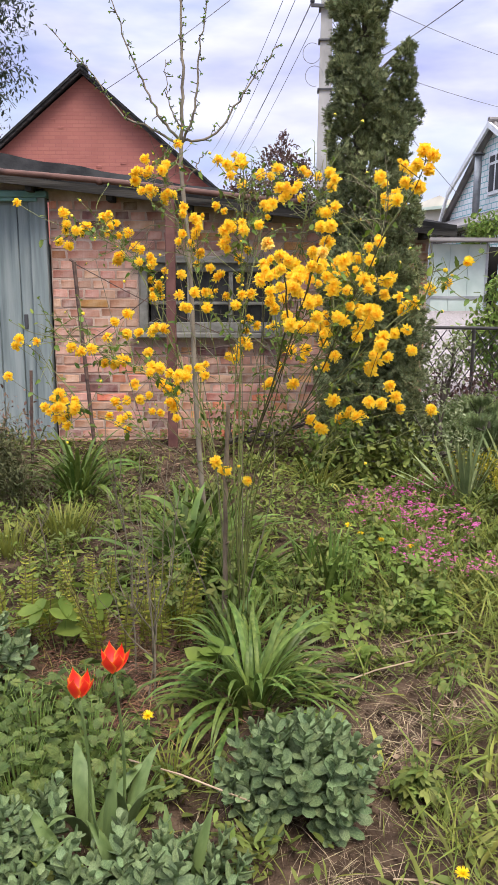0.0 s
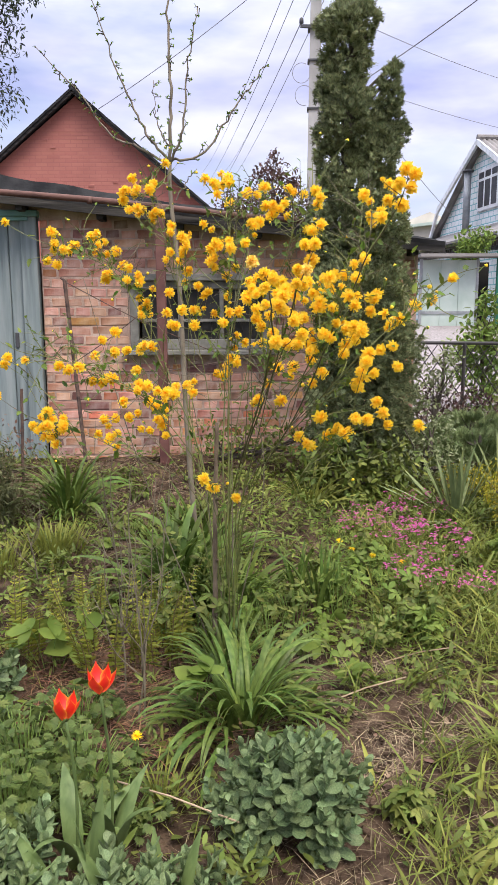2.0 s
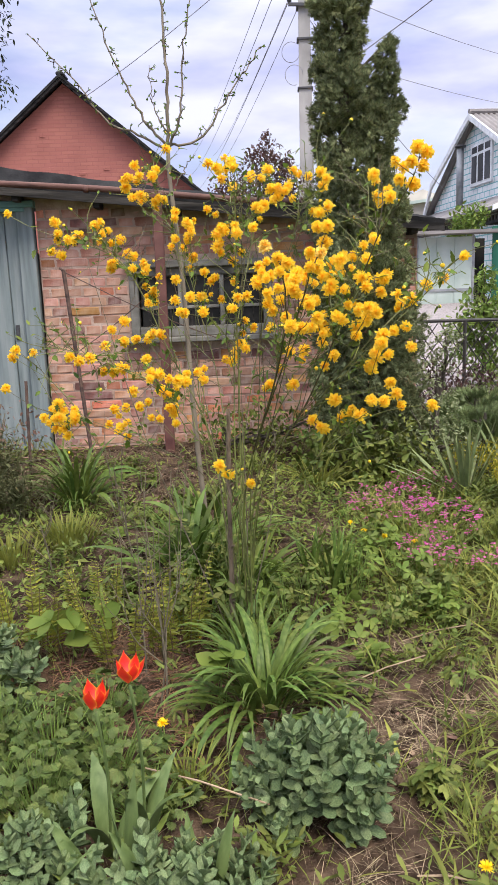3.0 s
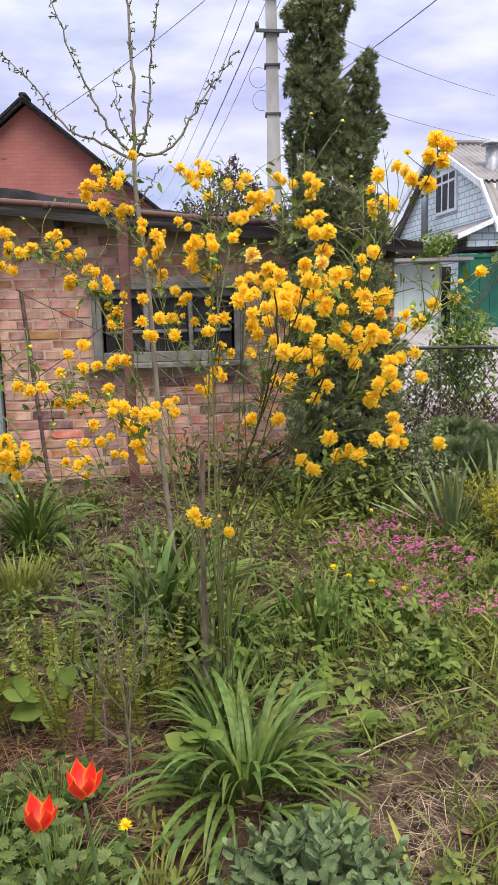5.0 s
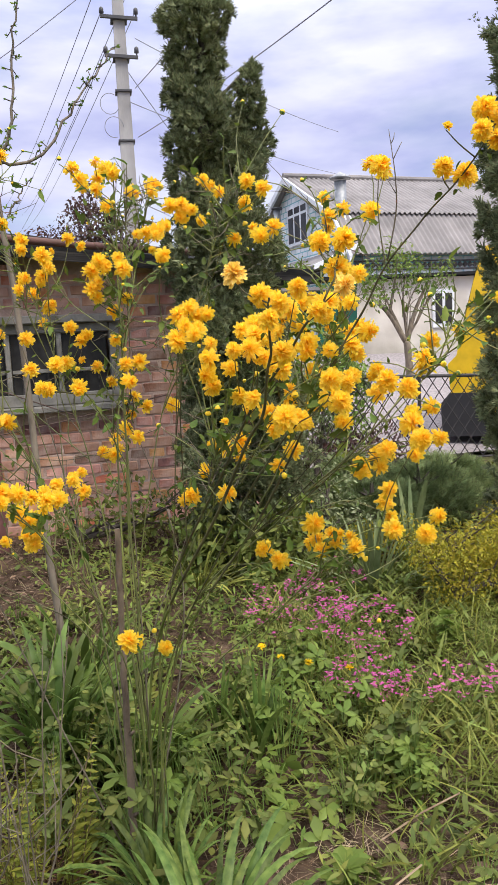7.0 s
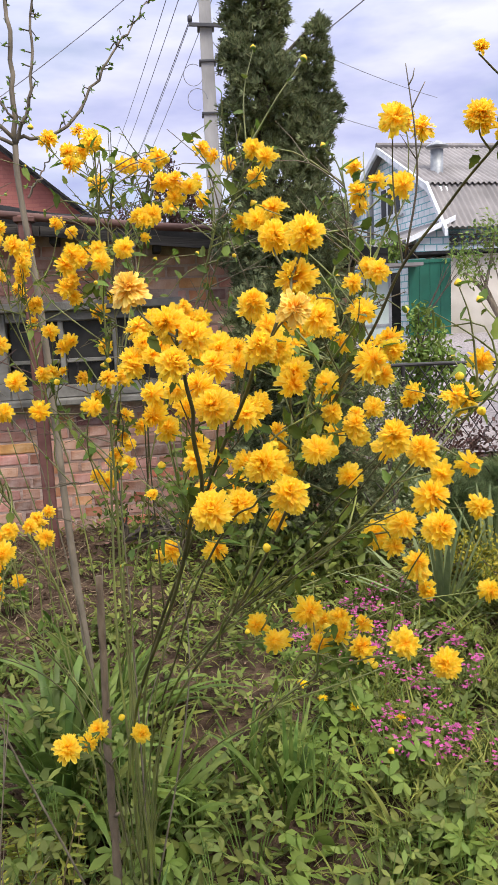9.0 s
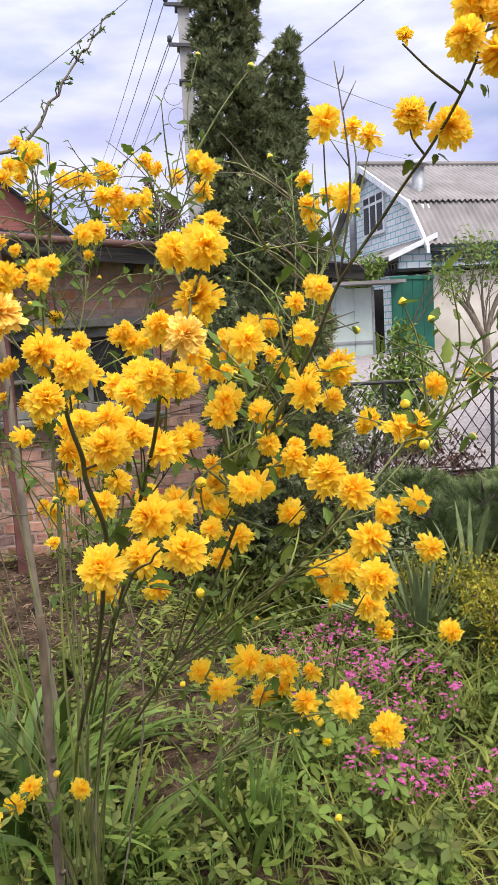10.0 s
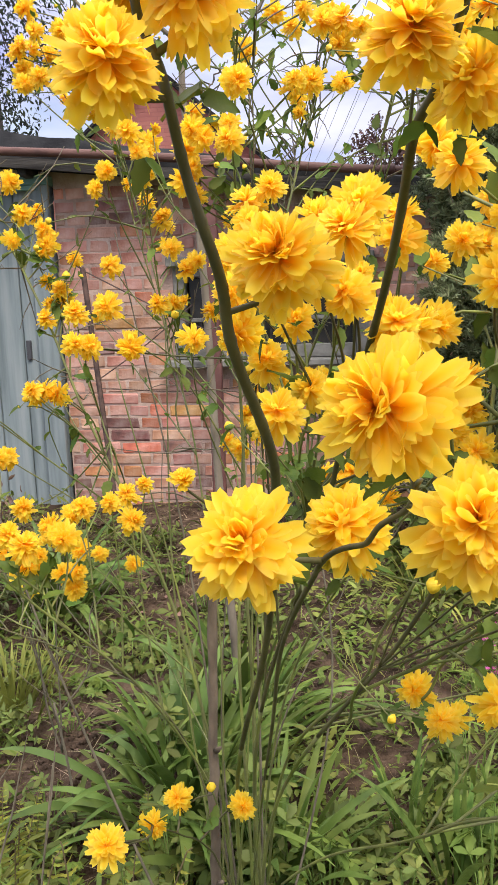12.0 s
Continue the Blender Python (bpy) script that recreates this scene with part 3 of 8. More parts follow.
mb = MB()
L, R = -2.75, 3.16
zt = lambda x: 2.32 - 0.108 * (x + 0.4)
mb.add([(L, -0.20, zt(L)), (R, -0.20, zt(R)), (R, 3.7, zt(R) + 0.15), (L, 3.7, zt(L) + 0.15), (L, -0.20, zt(L) + 0.035), (R, -0.20, zt(R) + 0.035), (R, 3.7, zt(R) + 0.19), (L, 3.7, zt(L) + 0.19)],
       [(0, 1, 2, 3), (4, 7, 6, 5), (0, 4, 5, 1), (1, 5, 6, 2), (2, 6, 7, 3), (3, 7, 4, 0)])
part("roof", mb.mesh("shed_roof", M_FELT), shed, "black roofing felt, patched and lumpy")
xs_ = np.linspace(L, R, 41)
h = lambda x: 0.045 + 0.20 * max(0.0, (2.7 - x) / 5.0) ** 1.2 + 0.008 * math.sin(x * 11)
strip = [p for x in xs_ for p in ((x, -0.02 + 0.01 * math.sin(x * 7), zt(x) + 0.03), (x, 0.08, zt(x) + 0.03 + h(x)), (x, 0.6, zt(x) + 0.01 + h(x)))]
mb = MB()
mb.add(strip, [(3 * k + q, 3 * k + 3 + q, 3 * k + 4 + q, 3 * k + 1 + q) for k in range(40) for q in (0, 1)])
part("felt_upstand", mb.mesh("felt_upstand", M_FELT), shed, "folded black felt rising above the eave")
for k, (xa, xb) in enumerate(((L, -0.9), (-0.9, 1.0), (1.0, R))):
    mb = MB()
    d = 0.004 * k
    za, zb = zt(xa), zt(xb)
    hh = 0.088
    mb.add([(xa, -0.215 - d, za - hh + 0.03), (xb - 0.006, -0.215 - d, zb - hh + 0.03), (xb - 0.006, -0.215 - d, zb), (xa, -0.215 - d, za), (xa, -0.19 - d, za - hh + 0.03), (xb - 0.006, -0.19 - d, zb - hh + 0.03), (xb - 0.006, -0.19 - d, zb), (xa, -0.19 - d, za)],
           [(0, 1, 2, 3), (4, 7, 6, 5), (0, 4, 5, 1), (1, 5, 6, 2), (2, 6, 7, 3), (3, 7, 4, 0)])
    part("fascia_board", mb.mesh("fascia_board", M_TARBOARD), shed, "weathered tarred fascia board")
for x in np.arange(L + 0.1, R, 0.62):
    part("rafter", MB().box((x, 0.1, zt(x) - 0.055), (0.05, 0.56, 0.075), bev=0.004).mesh("rafter", M_TARBOARD), shed)

# door: planked leaf in a frame, leaning a little
door = part("door", MB().box((-0.64, 0.05, 1.18), (0.86, 0.035, 1.96), bev=0.004).mesh("door_leaf", M_BLUEWOOD), shed, "faded blue-grey plank door, paint worn off")
for x, w, k in ((-1.005, 0.13, 0), (-0.83, 0.205, 1), (-0.61, 0.22, 0), (-0.405, 0.175, 1), (-0.26, 0.10, 0)):
    part("plank", MB().box((x, 0.022 + 0.003 * k, 1.18), (w, 0.022, 1.94 + 0.012 * k), bev=0.005).mesh("plank", M_BLUEWOOD), door)
part("latch", MB().box((-0.28, 0.004, 1.2), (0.03, 0.02, 0.12), bev=0.004).mesh("latch", M_DARKMETAL), door)
frame_ob = part("door_frame", MB().box((-0.145, 0.02, 1.18), (0.13, 0.10, 2.02), bev=0.006).box((-1.14, 0.02, 1.18), (0.10, 0.10, 2.02), bev=0.006).mesh("door_frame", M_BLUEWOOD), shed)
part("lintel", MB().box((-0.64, 0.0, 2.195), (1.16, 0.12, 0.05), bev=0.006).box((-0.64, -0.03, 2.155), (1.0, 0.03, 0.03), bev=0.004).mesh("door_lintel", M_TEAL), shed, "door lintel with remains of teal paint")

# window: three lights with an old sash
win = part("window", MB().box((WIN[0] + 0.035, 0.05, (WIN[2] + WIN[3]) / 2), (0.07, 0.09, WIN[3] - WIN[2]), bev=0.005).box((WIN[1] - 0.035, 0.05, (WIN[2] + WIN[3]) / 2), (0.07, 0.09, WIN[3] - WIN[2]), bev=0.005)
           .box(((WIN[0] + WIN[1]) / 2, 0.05, WIN[3] - 0.03), (WIN[1] - WIN[0] - 0.145, 0.09, 0.06), bev=0.005).box(((WIN[0] + WIN[1]) / 2, 0.05, WIN[2] + 0.04), (WIN[1] - WIN[0] - 0.145, 0.09, 0.08), bev=0.005).mesh("window_frame", M_GREYWOOD), shed, "small shed window in bleached flaking wood")
part("sill", MB().box(((WIN[0] + WIN[1]) / 2, -0.02, WIN[2] - 0.022), (WIN[1] - WIN[0] + 0.1, 0.16, 0.04), bev=0.006).mesh("sill", M_GREYWOOD), win)
part("head_board", MB().box(((WIN[0] + WIN[1]) / 2, -0.012, WIN[3] + 0.03), (WIN[1] - WIN[0] + 0.06, 0.07, 0.055), bev=0.006).mesh("head_board", M_GREYWOOD), win)
w3 = (WIN[1] - WIN[0] - 0.14) / 3
for k in (1, 2):
    part("mullion", MB().box((WIN[0] + 0.07 + w3 * k, 0.05, (WIN[2] + WIN[3]) / 2 + 0.01), (0.035, 0.07, WIN[3] - WIN[2] - 0.145), bev=0.004).mesh("mullion", M_GREYWOOD), win)
for k in range(3):
    xc = WIN[0] + 0.07 + w3 * (k + 0.5)
    part("pane", MB().box((xc, 0.065, (WIN[2] + WIN[3]) / 2 + 0.09), (w3 - 0.04, 0.004, 0.24)).mesh("pane", M_DUSTGLASS), win, "dusty dark glass")
    part("glazing_bar", MB().box((xc, 0.06, WIN[2] + 0.235), (w3 - 0.045, 0.03, 0.025), bev=0.003).mesh("glazing_bar", M_GREYWOOD), win)
    part("lower_pane", MB().box((xc, 0.07, WIN[2] + 0.15), (w3 - 0.045, 0.004, 0.14)).mesh("lower_pane", M_DUSTGLASS), win, "dusty dark glass")
    for q in range(3):
        part("grille_bar", MB().box((xc - w3 / 2 + w3 * (q + 1) / 4, 0.052, WIN[2] + 0.15), (0.012, 0.015, 0.14)).mesh("grille_bar", M_TARBOARD), win)

# rusty pipe along the eave on a brown post
def local(x, y, z):
    a = radians(SHED_TURN)
    return (SHED_X + x * math.cos(a) - y * math.sin(a), SHED_Y + x * math.sin(a) + y * math.cos(a), z)


pipe_run = thing("gas_pipe", "rust-brown steel pipe carried along the shed eave", "pipe")
zp = lambda x: 2.335 - 0.092 * (x + 0.4)
part("pipe", MB().tube([local(x, -0.30, zp(x) + 0.006 * math.sin(x * 3)) for x in np.linspace(-3.0, 2.5, 24)], 0.024, 10).mesh("pipe", M_RUST, True), pipe_run)
part("elbow", MB().tube(smooth_path([local(2.5, -0.30, zp(2.5)), local(2.6, -0.28, zp(2.6)), local(2.64, -0.1, zp(2.6)), local(2.64, 0.6, zp(2.6) + 0.3)], 12), 0.024, 10).mesh("elbow", M_RUST, True), pipe_run)
for x in (-1.4, 0.4, 1.9):
    part("weld_collar", MB().tube([local(x - 0.02, -0.30, zp(x)), local(x + 0.02, -0.30, zp(x))], 0.029, 10).mesh("weld_collar", M_RUST, True), pipe_run)
post = thing("steel_post", "brown-painted square steel post beside the shed wall", "post", local(0.925, -0.30, 0.15))
post.rotation_euler = (0, 0, radians(SHED_TURN))
part("shaft", MB().box((0, 0, 1.03), (0.075, 0.06, 2.08), bev=0.005).mesh("shaft", M_BROWNPOST), post)
part("saddle", MB().box((0, 0, 2.045), (0.12, 0.09, 0.03), bev=0.004).mesh("saddle", M_RUST), post)

# ---- red gable house behind the shed ----
gh = thing("gabled_house", "red-painted brick house with a steep dark gable roof", "house", (-4.35, 16.8, -0.10), 4.0)
mb = MB()
mb.prism([(-3.6, 0.1), (3.6, 0.1), (3.6, 2.9), (0, 5.86), (-3.6, 2.9)], 1, 0.0, 7.0)
part("wall", mb.mesh("gable_wall", M_REDBRICK), gh, "terracotta-red painted brick gable")
for sgn in (-1, 1):
    mb = MB()
    mb.add([(sgn * 4.0, -0.3, 2.56), (0, -0.3, 5.92), (0, 7.3, 5.92), (sgn * 4.0, 7.3, 2.56), (sgn * 4.0, -0.3, 2.61), (0, -0.3, 5.98), (0, 7.3, 5.98), (sgn * 4.0, 7.3, 2.61)], [(0, 1, 2, 3), (4, 7, 6, 5), (0, 4, 5, 1), (1, 5, 6, 2), (2, 6, 7, 3), (3, 7, 4, 0)])
    part("roof", mb.mesh("gable_roof", M_FELT), gh, "dark roof slope with a narrow verge")
    mb = MB()
    mb.add([(sgn * 3.9, -0.26, 2.57), (0, -0.26, 5.86), (0, -0.26, 5.92), (sgn * 3.9, -0.26, 2.63), (sgn * 3.9, -0.20, 2.57), (0, -0.20, 5.86), (0, -0.20, 5.92), (sgn * 3.9, -0.20, 2.63)], [(0, 1, 2, 3), (4, 7, 6, 5), (0, 4, 5, 1), (1, 5, 6, 2), (2, 6, 7, 3), (3, 7, 4, 0)])
    part("verge_board", mb.mesh("verge_board", M_TARBOARD), gh)
part("ridge_cap", MB().box((0, 0.0, 6.00), (0.16, 0.5, 0.09), bev=0.03).mesh("ridge_cap", M_FELT), gh)
random.seed(3)
for k in range(7):
    z = 3.1 + random.random() * 2.0
    x = (random.random() - 0.5) * 2 * (5.7 - z) * 1.05
    part("proud_brick", MB().box((x, -0.008, round(z / 0.077) * 0.077), (random.choice((0.12, 0.25)), 0.016 + 0.006 * random.random(), 0.05), bev=0.006).mesh("proud_brick", M_REDBRICK), gh)

# ---- white brick house beyond the lane ----
wh = thing("white_brick_house", "white brick house with turquoise joints and grey corrugated roof", "house", (6.55, 20.7, -0.2), 9.0)
part("front_wall", MB().prism([(0, 0.1), (9, 0.1), (9, 3.95), (0, 3.95)], 1, 0.0, 0.3).mesh("front_wall", M_WHITEBRICK), wh)
# stepped mansard gable, in the plane x = 0
mb = MB()
mb.prism([(0.0, 0.1), (7.6, 0.1), (7.6, 3.9), (6.95, 4.9), (3.8, 6.42), (0.65, 4.9), (0.0, 3.9)], 0, 0.0, 0.3)
gable = part("gable_wall", mb.mesh("gable_wall_white", M_WHITEBRICK_SIDE), wh)
# corrugated roof in two pitches
def corrugated(name, p0, p1, length, amp=0.03, pitch=0.16):
    """A wavy sheet from the lower edge p0 to the upper edge p1 (y, z), along x."""
    n = int(length / pitch * 6)
    xs = np.linspace(-0.25, length, n)
    ny, nz = -(p1[1] - p0[1]), (p1[0] - p0[0])
    ln = math.hypot(ny, nz)
    v = []
    for q in (p0, p1):
        for x in xs:
            h = amp * math.sin(x / pitch * 2 * math.pi)
            v.append((x, q[0] + ny / ln * h, q[1] + nz / ln * h))
    f = [(i, i + 1, n + i + 1, n + i) for i in range(n - 1)]
    return mesh_np(name, v, f, smooth=True, mats=[M_ROOFSLATE])


part("lower_roof", corrugated("lower_roof", (-0.35, 3.78), (0.75, 5.02), 9.2), wh, "weathered grey corrugated sheets")
part("upper_roof", corrugated("upper_roof", (0.62, 4.98), (3.82, 6.55), 9.2), wh, "weathered grey corrugated sheets")
part("rear_roof", corrugated("rear_roof", (7.9, 3.9), (3.78, 6.55), 9.2), wh)
part("ridge", MB().tube([(-0.3, 3.8, 6.58), (9.2, 3.8, 6.58)], 0.09, 8).mesh("ridge", M_ROOFSLATE), wh)
# verge boards on the gable
for a, b in (((-0.42, 3.70), (0.62, 4.98)), ((0.60, 4.93), (3.8, 6.50)), ((3.8, 6.50), (7.0, 4.95)), ((7.0, 4.98), (8.0, 3.70))):
    mb = MB()
    mb.add([(-0.32, a[0], a[1] - 0.14), (-0.32, b[0], b[1] - 0.14), (-0.32, b[0], b[1] + 0.04), (-0.32, a[0], a[1] + 0.04), (-0.24, a[0], a[1] - 0.14), (-0.24, b[0], b[1] - 0.14), (-0.24, b[0], b[1] + 0.04), (-0.24, a[0], a[1] + 0.04)],
           [(0, 1, 2, 3), (4, 7, 6, 5), (0, 4, 5, 1), (1, 5, 6, 2), (2, 6, 7, 3), (3, 7, 4, 0)])
    part("verge_board", mb.mesh("verge_board_white", M_WHITE), wh)
# frieze of diamonds under the eave
for z in (3.62, 3.40):
    part("frieze_rail", MB().box((4.5, -0.03, z), (9.0, 0.05, 0.035)).mesh("frieze_rail", M_TRIM), wh)
diamond = MB().box((0, 0, 0), (0.11, 0.04, 0.11), rot=(0, 45, 0)).mesh("diamond", M_TRIM)
for k in range(56):
    part("frieze_diamond", diamond, wh, m=pose(0.08 + k * 0.16, -0.035, 3.51))
bracket = MB().box((0, 0, 0), (0.05, 0.08, 0.16)).mesh("bracket", M_TRIM)
for k in range(40):
    part("bracket", bracket, wh, m=pose(-0.93, 0.1 + k * 0.19, 3.28))
mb = MB()
mb.box((-0.93, 3.8, 3.40), (0.05, 7.6, 0.04)).box((-0.93, 3.8, 3.17), (0.05, 7.6, 0.04))
part("gable_frieze", mb.mesh("gable_frieze", M_TRIM), wh)
# low wing along the gable under a lean-to roof
part("wing_wall", MB().prism([(0.0, 0.1), (7.6, 0.1), (7.6, 3.5), (0.0, 3.5)], 0, -0.9, -0.004).mesh("wing_wall", M_WHITEBRICK_SIDE), wh)
part("wing_front", MB().prism([(-0.896, 0.1), (-0.004, 0.1), (-0.004, 3.93), (-0.896, 3.56)], 1, -0.03, -0.003).mesh("wing_front", M_WHITEBRICK), wh)
mb = MB()
mb.add([(0.02, -0.25, 3.97), (-1.25, -0.25, 3.45), (-1.25, 7.7, 3.45), (0.02, 7.7, 3.97), (0.02, -0.25, 4.04), (-1.25, -0.25, 3.52), (-1.25, 7.7, 3.52), (0.02, 7.7, 4.04)], [(0, 1, 2, 3), (4, 7, 6, 5), (0, 4, 5, 1), (1, 5, 6, 2), (2, 6, 7, 3), (3, 7, 4, 0)])
part("wing_roof", mb.mesh("wing_roof", M_ROOFSLATE), wh, "grey lean-to roof along the gable")
part("wing_verge", MB().prism([(-1.27, 3.40), (0.04, 3.94), (0.04, 4.07), (-1.27, 3.53)], 1, -0.29, -0.253).mesh("wing_verge", M_WHITE), wh, "white verge board")
# gable window
gwin = part("window", MB().box((-0.03, 3.4, 5.08), (0.08, 1.5, 1.2), bev=0.01).mesh("gable_window", M_WHITE), wh, "white gable window with narrow panes")
for k in range(3):
    part("pane", MB().box((-0.07, 2.92 + 0.48 * k, 4.96), (0.02, 0.36, 0.76)).mesh("pane_g", M_DUSTGLASS), gwin)
    part("pane", MB().box((-0.07, 2.92 + 0.48 * k, 5.51), (0.02, 0.36, 0.18)).mesh("pane_g", M_DUSTGLASS), gwin)
# chimney and vent pipe
ch = part("chimney", MB().tube([(0.5, 1.6, 4.2), (0.5, 1.6, 6.0)], 0.17, 14).mesh("chimney", M_GALV, True), wh, "grey sheet-metal flue with a conical cap")
mb = MB().tube([(0.5, 1.6, 6.06), (0.5, 1.6, 6.10), (0.5, 1.6, 6.24)], [0.30, 0.29, 0.02], 14)
part("cowl", mb.mesh("cowl", M_GALV, True), ch)
part("flue", MB().tube([(-0.36, 4.25, 3.8), (-0.36, 4.25, 5.66)], 0.11, 12).mesh("flue", M_GALV, True), wh)
part("flue_cap", MB().tube([(-0.36, 4.25, 5.66), (-0.36, 4.25, 5.72)], 0.17, 12).mesh("flue_cap", M_DARKMETAL, True), wh)
uw = part("window", MB().box((3.2, -0.02, 3.08), (1.0, 0.06, 0.42), bev=0.008).mesh("upper_window", M_WHITE), wh)
for k in (-1, 1):
    part("pane", MB().box((3.2 + 0.23 * k, -0.055, 3.08), (0.40, 0.02, 0.30)).mesh("pane_u", M_GLASS), uw)
part("lamp", MB().box((-0.6, -0.10, 3.05), (0.16, 0.16, 0.16), bev=0.04).mesh("wall_lamp", M_WHITE), wh)

annex = thing("stucco_annex", "cream stucco outbuilding with a flat dark roof edge", "outbuilding", (5.35, 19.5, 0), 4.0)
part("wall", MB().prism([(0.75, 0.05), (7.0, 0.05), (7.0, 2.92), (0.75, 2.84)], 1, 0.0, 0.9).mesh("annex_wall", M_STUCCO), annex)
part("roof_edge", MB().box((3.6, 0.35, 2.94), (7.4, 1.2, 0.07), rot=(0, -0.7, 0)).mesh("annex_roof", M_FELT), annex)
aw = part("window", MB().box((3.24, -0.02, 2.08), (0.62, 0.08, 0.98), bev=0.01).mesh("annex_window", M_WHITE), annex, "small white plastic window")
for k in (-1, 1):
    part("pane", MB().box((3.24 + 0.14 * k, -0.065, 2.08), (0.19, 0.02, 0.76)).mesh("pane_a", M_DUSTGLASS), aw)
gate = thing("green_gate", "tall dark green sheet-metal gate", "gate", (5.06, 19.1, 0), 3.0)
for k in range(4):
    part("panel", MB().box((0.13 + 0.255 * k, 0, 1.45), (0.25, 0.03, 2.6), bev=0.006).mesh("gate_panel", M_GREENMETAL), gate)
part("rail", MB().box((0.5, -0.03, 2.7), (1.04, 0.03, 0.06)).box((0.5, -0.03, 0.5), (1.04, 0.03, 0.06)).mesh("gate_rail", M_GREENMETAL), gate)
shelter = thing("pale_metal_gate", "pale grey sheet-metal double gate under a thin roof edge", "gate", (3.3, 19.0, 0), 2.0)
for k in range(3):
    part("panel", MB().box((0.22 + 0.43 * k, 0, 1.35), (0.425, 0.04, 2.36), bev=0.006).mesh("pale_panel", M_PALEMETAL), shelter)
part("frame", MB().box((-0.03, 0, 1.35), (0.06, 0.07, 2.4)).box((1.31, 0, 1.35), (0.06, 0.07, 2.4)).box((0.64, -0.03, 1.3), (1.3, 0.03, 0.06)).mesh("pale_gate_frame", M_GALV), shelter)
part("roof_edge", MB().box((0.9, -0.15, 2.62), (2.1, 0.7, 0.07)).mesh("pale_gate_roof", M_ROOFSLATE), shelter)
# black slab added in place of the shade in an opening beside the gate
part("dark_recess", MB().box((1.53, 0.5, 1.3), (0.36, 0.06, 2.4)).mesh("dark_recess", M_INSIDE_SHADE), shelter)
gable2 = thing("far_house", "distant pale house with a low roof", "house", (3.6, 34, 0))
part("wall", MB().prism([(-1.2, 0.1), (6, 0.1), (6, 3.9), (2.4, 5.35), (-1.2, 4.0)], 1, 0, 6).mesh("far_wall", M_STUCCO), gable2)
part("roof", MB().box((2.4, 3, 4.85), (8, 6.6, 0.12), rot=(0, -6, 0)).mesh("far_roof", M_PALEMETAL), gable2)

# ---- concrete pole and its cables ----
PX, PY = 0.58, 15.0
pole = thing("utility_pole", "tapered grey concrete utility pole with steel crossarms", "utility pole", (PX, PY, 0.1))
mb = MB()
mb.add([(s * w, t * w, z) for z, w in ((0, 0.155), (7.55, 0.088)) for s, t in ((-1, -1), (1, -1), (1, 1), (-1, 1))], [(0, 1, 5, 4), (1, 2, 6, 5), (2, 3, 7, 6), (3, 0, 4, 7), (4, 5, 6, 7), (0, 3, 2, 1)])
part("shaft", mb.mesh("pole_shaft", M_CONCRETE), pole)
for z in (4.9, 5.72, 6.26, 6.88):
    part("band", MB().box((0, 0, z), (0.28, 0.28, 0.035), bev=0.005).mesh("pole_band", M_DARKMETAL), pole)
for z, w in ((7.42, 0.62), (6.88, 0.62), (6.26, 0.56)):
    arm = part("crossarm", MB().box((0, -0.15, z), (w, 0.05, 0.05), rot=(0, 3, 0)).mesh("crossarm", M_DARKMETAL), pole)
    for s in (-1, 1):
        part("insulator", MB().tube([(s * w * 0.46, -0.15, z), (s * w * 0.46, -0.15, z + 0.05), (s * w * 0.46, -0.15, z + 0.06), (s * w * 0.46, -0.15, z + 0.14), (s * w * 0.46, -0.15, z + 0.16)], [0.012, 0.014, 0.04, 0.035, 0.01], 8).mesh("insulator", M_DARKMETAL, True), arm)


def cable(a, b, sag=0.3, r=0.0075):
    s = np.linspace(0, 1, 24)[:, None]
    p = np.array(a) * (1 - s) + np.array(b) * s
    p[:, 2] -= sag * 4 * (s * (1 - s))[:, 0]
    ob = new("overhead_cable", MB().tube(p, r, 5).mesh("overhead_cable", M_WIRE, True))
    tagged(ob, "thin black overhead cable strung from the concrete pole", "cable", "overhead cables")


for z, dx in ((7.5, -0.28), (7.5, 0.28), (6.98, -0.28), (6.98, 0.28), (6.36, -0.25)):
    cable((PX + dx, PY - 0.15, z + 0.1), (-6.0 + dx * 3, 62, 10.4 + (z - 7) * 2.4), 0.5, 0.008)
cable((PX - 0.28, PY - 0.15, 7.55), (-3.6, 15.6, 5.2), 0.1)
cable((PX + 0.2, PY - 0.15, 5.85), (3.02, 5.5, 6.2), 0.12, 0.008)
cable((PX + 0.2, PY - 0.15, 5.05), (4.05, 5.5, 5.45), 0.15, 0.008)
cable((PX + 0.25, PY - 0.15, 6.65), (7.34, 24.0, 7.55), 0.12)
cable((PX + 0.1, PY - 0.15, 5.62), (7.42, 24.0, 6.3), 0.12)
cable((PX + 0.1, PY - 0.15, 6.1), (4.21, 20.4, 3.73), 0.15)
for k in range(2):
    an = np.linspace(0, 5.0, 20)
    c = (PX - 0.2 - 0.05 * k, PY - 0.2, 5.2 + 0.38 * k)
    ob = new("slack_cable_loop", MB().tube([(c[0] + 0.16 * math.cos(t + k), c[1], c[2] + 0.17 * math.sin(t + k)) for t in an], 0.006, 5).mesh("slack_loop", M_WIRE, True))
    ob.parent = pole
    ob.matrix_parent_inverse = pole.matrix_world.inverted()
    ob.name = "slack_cable"

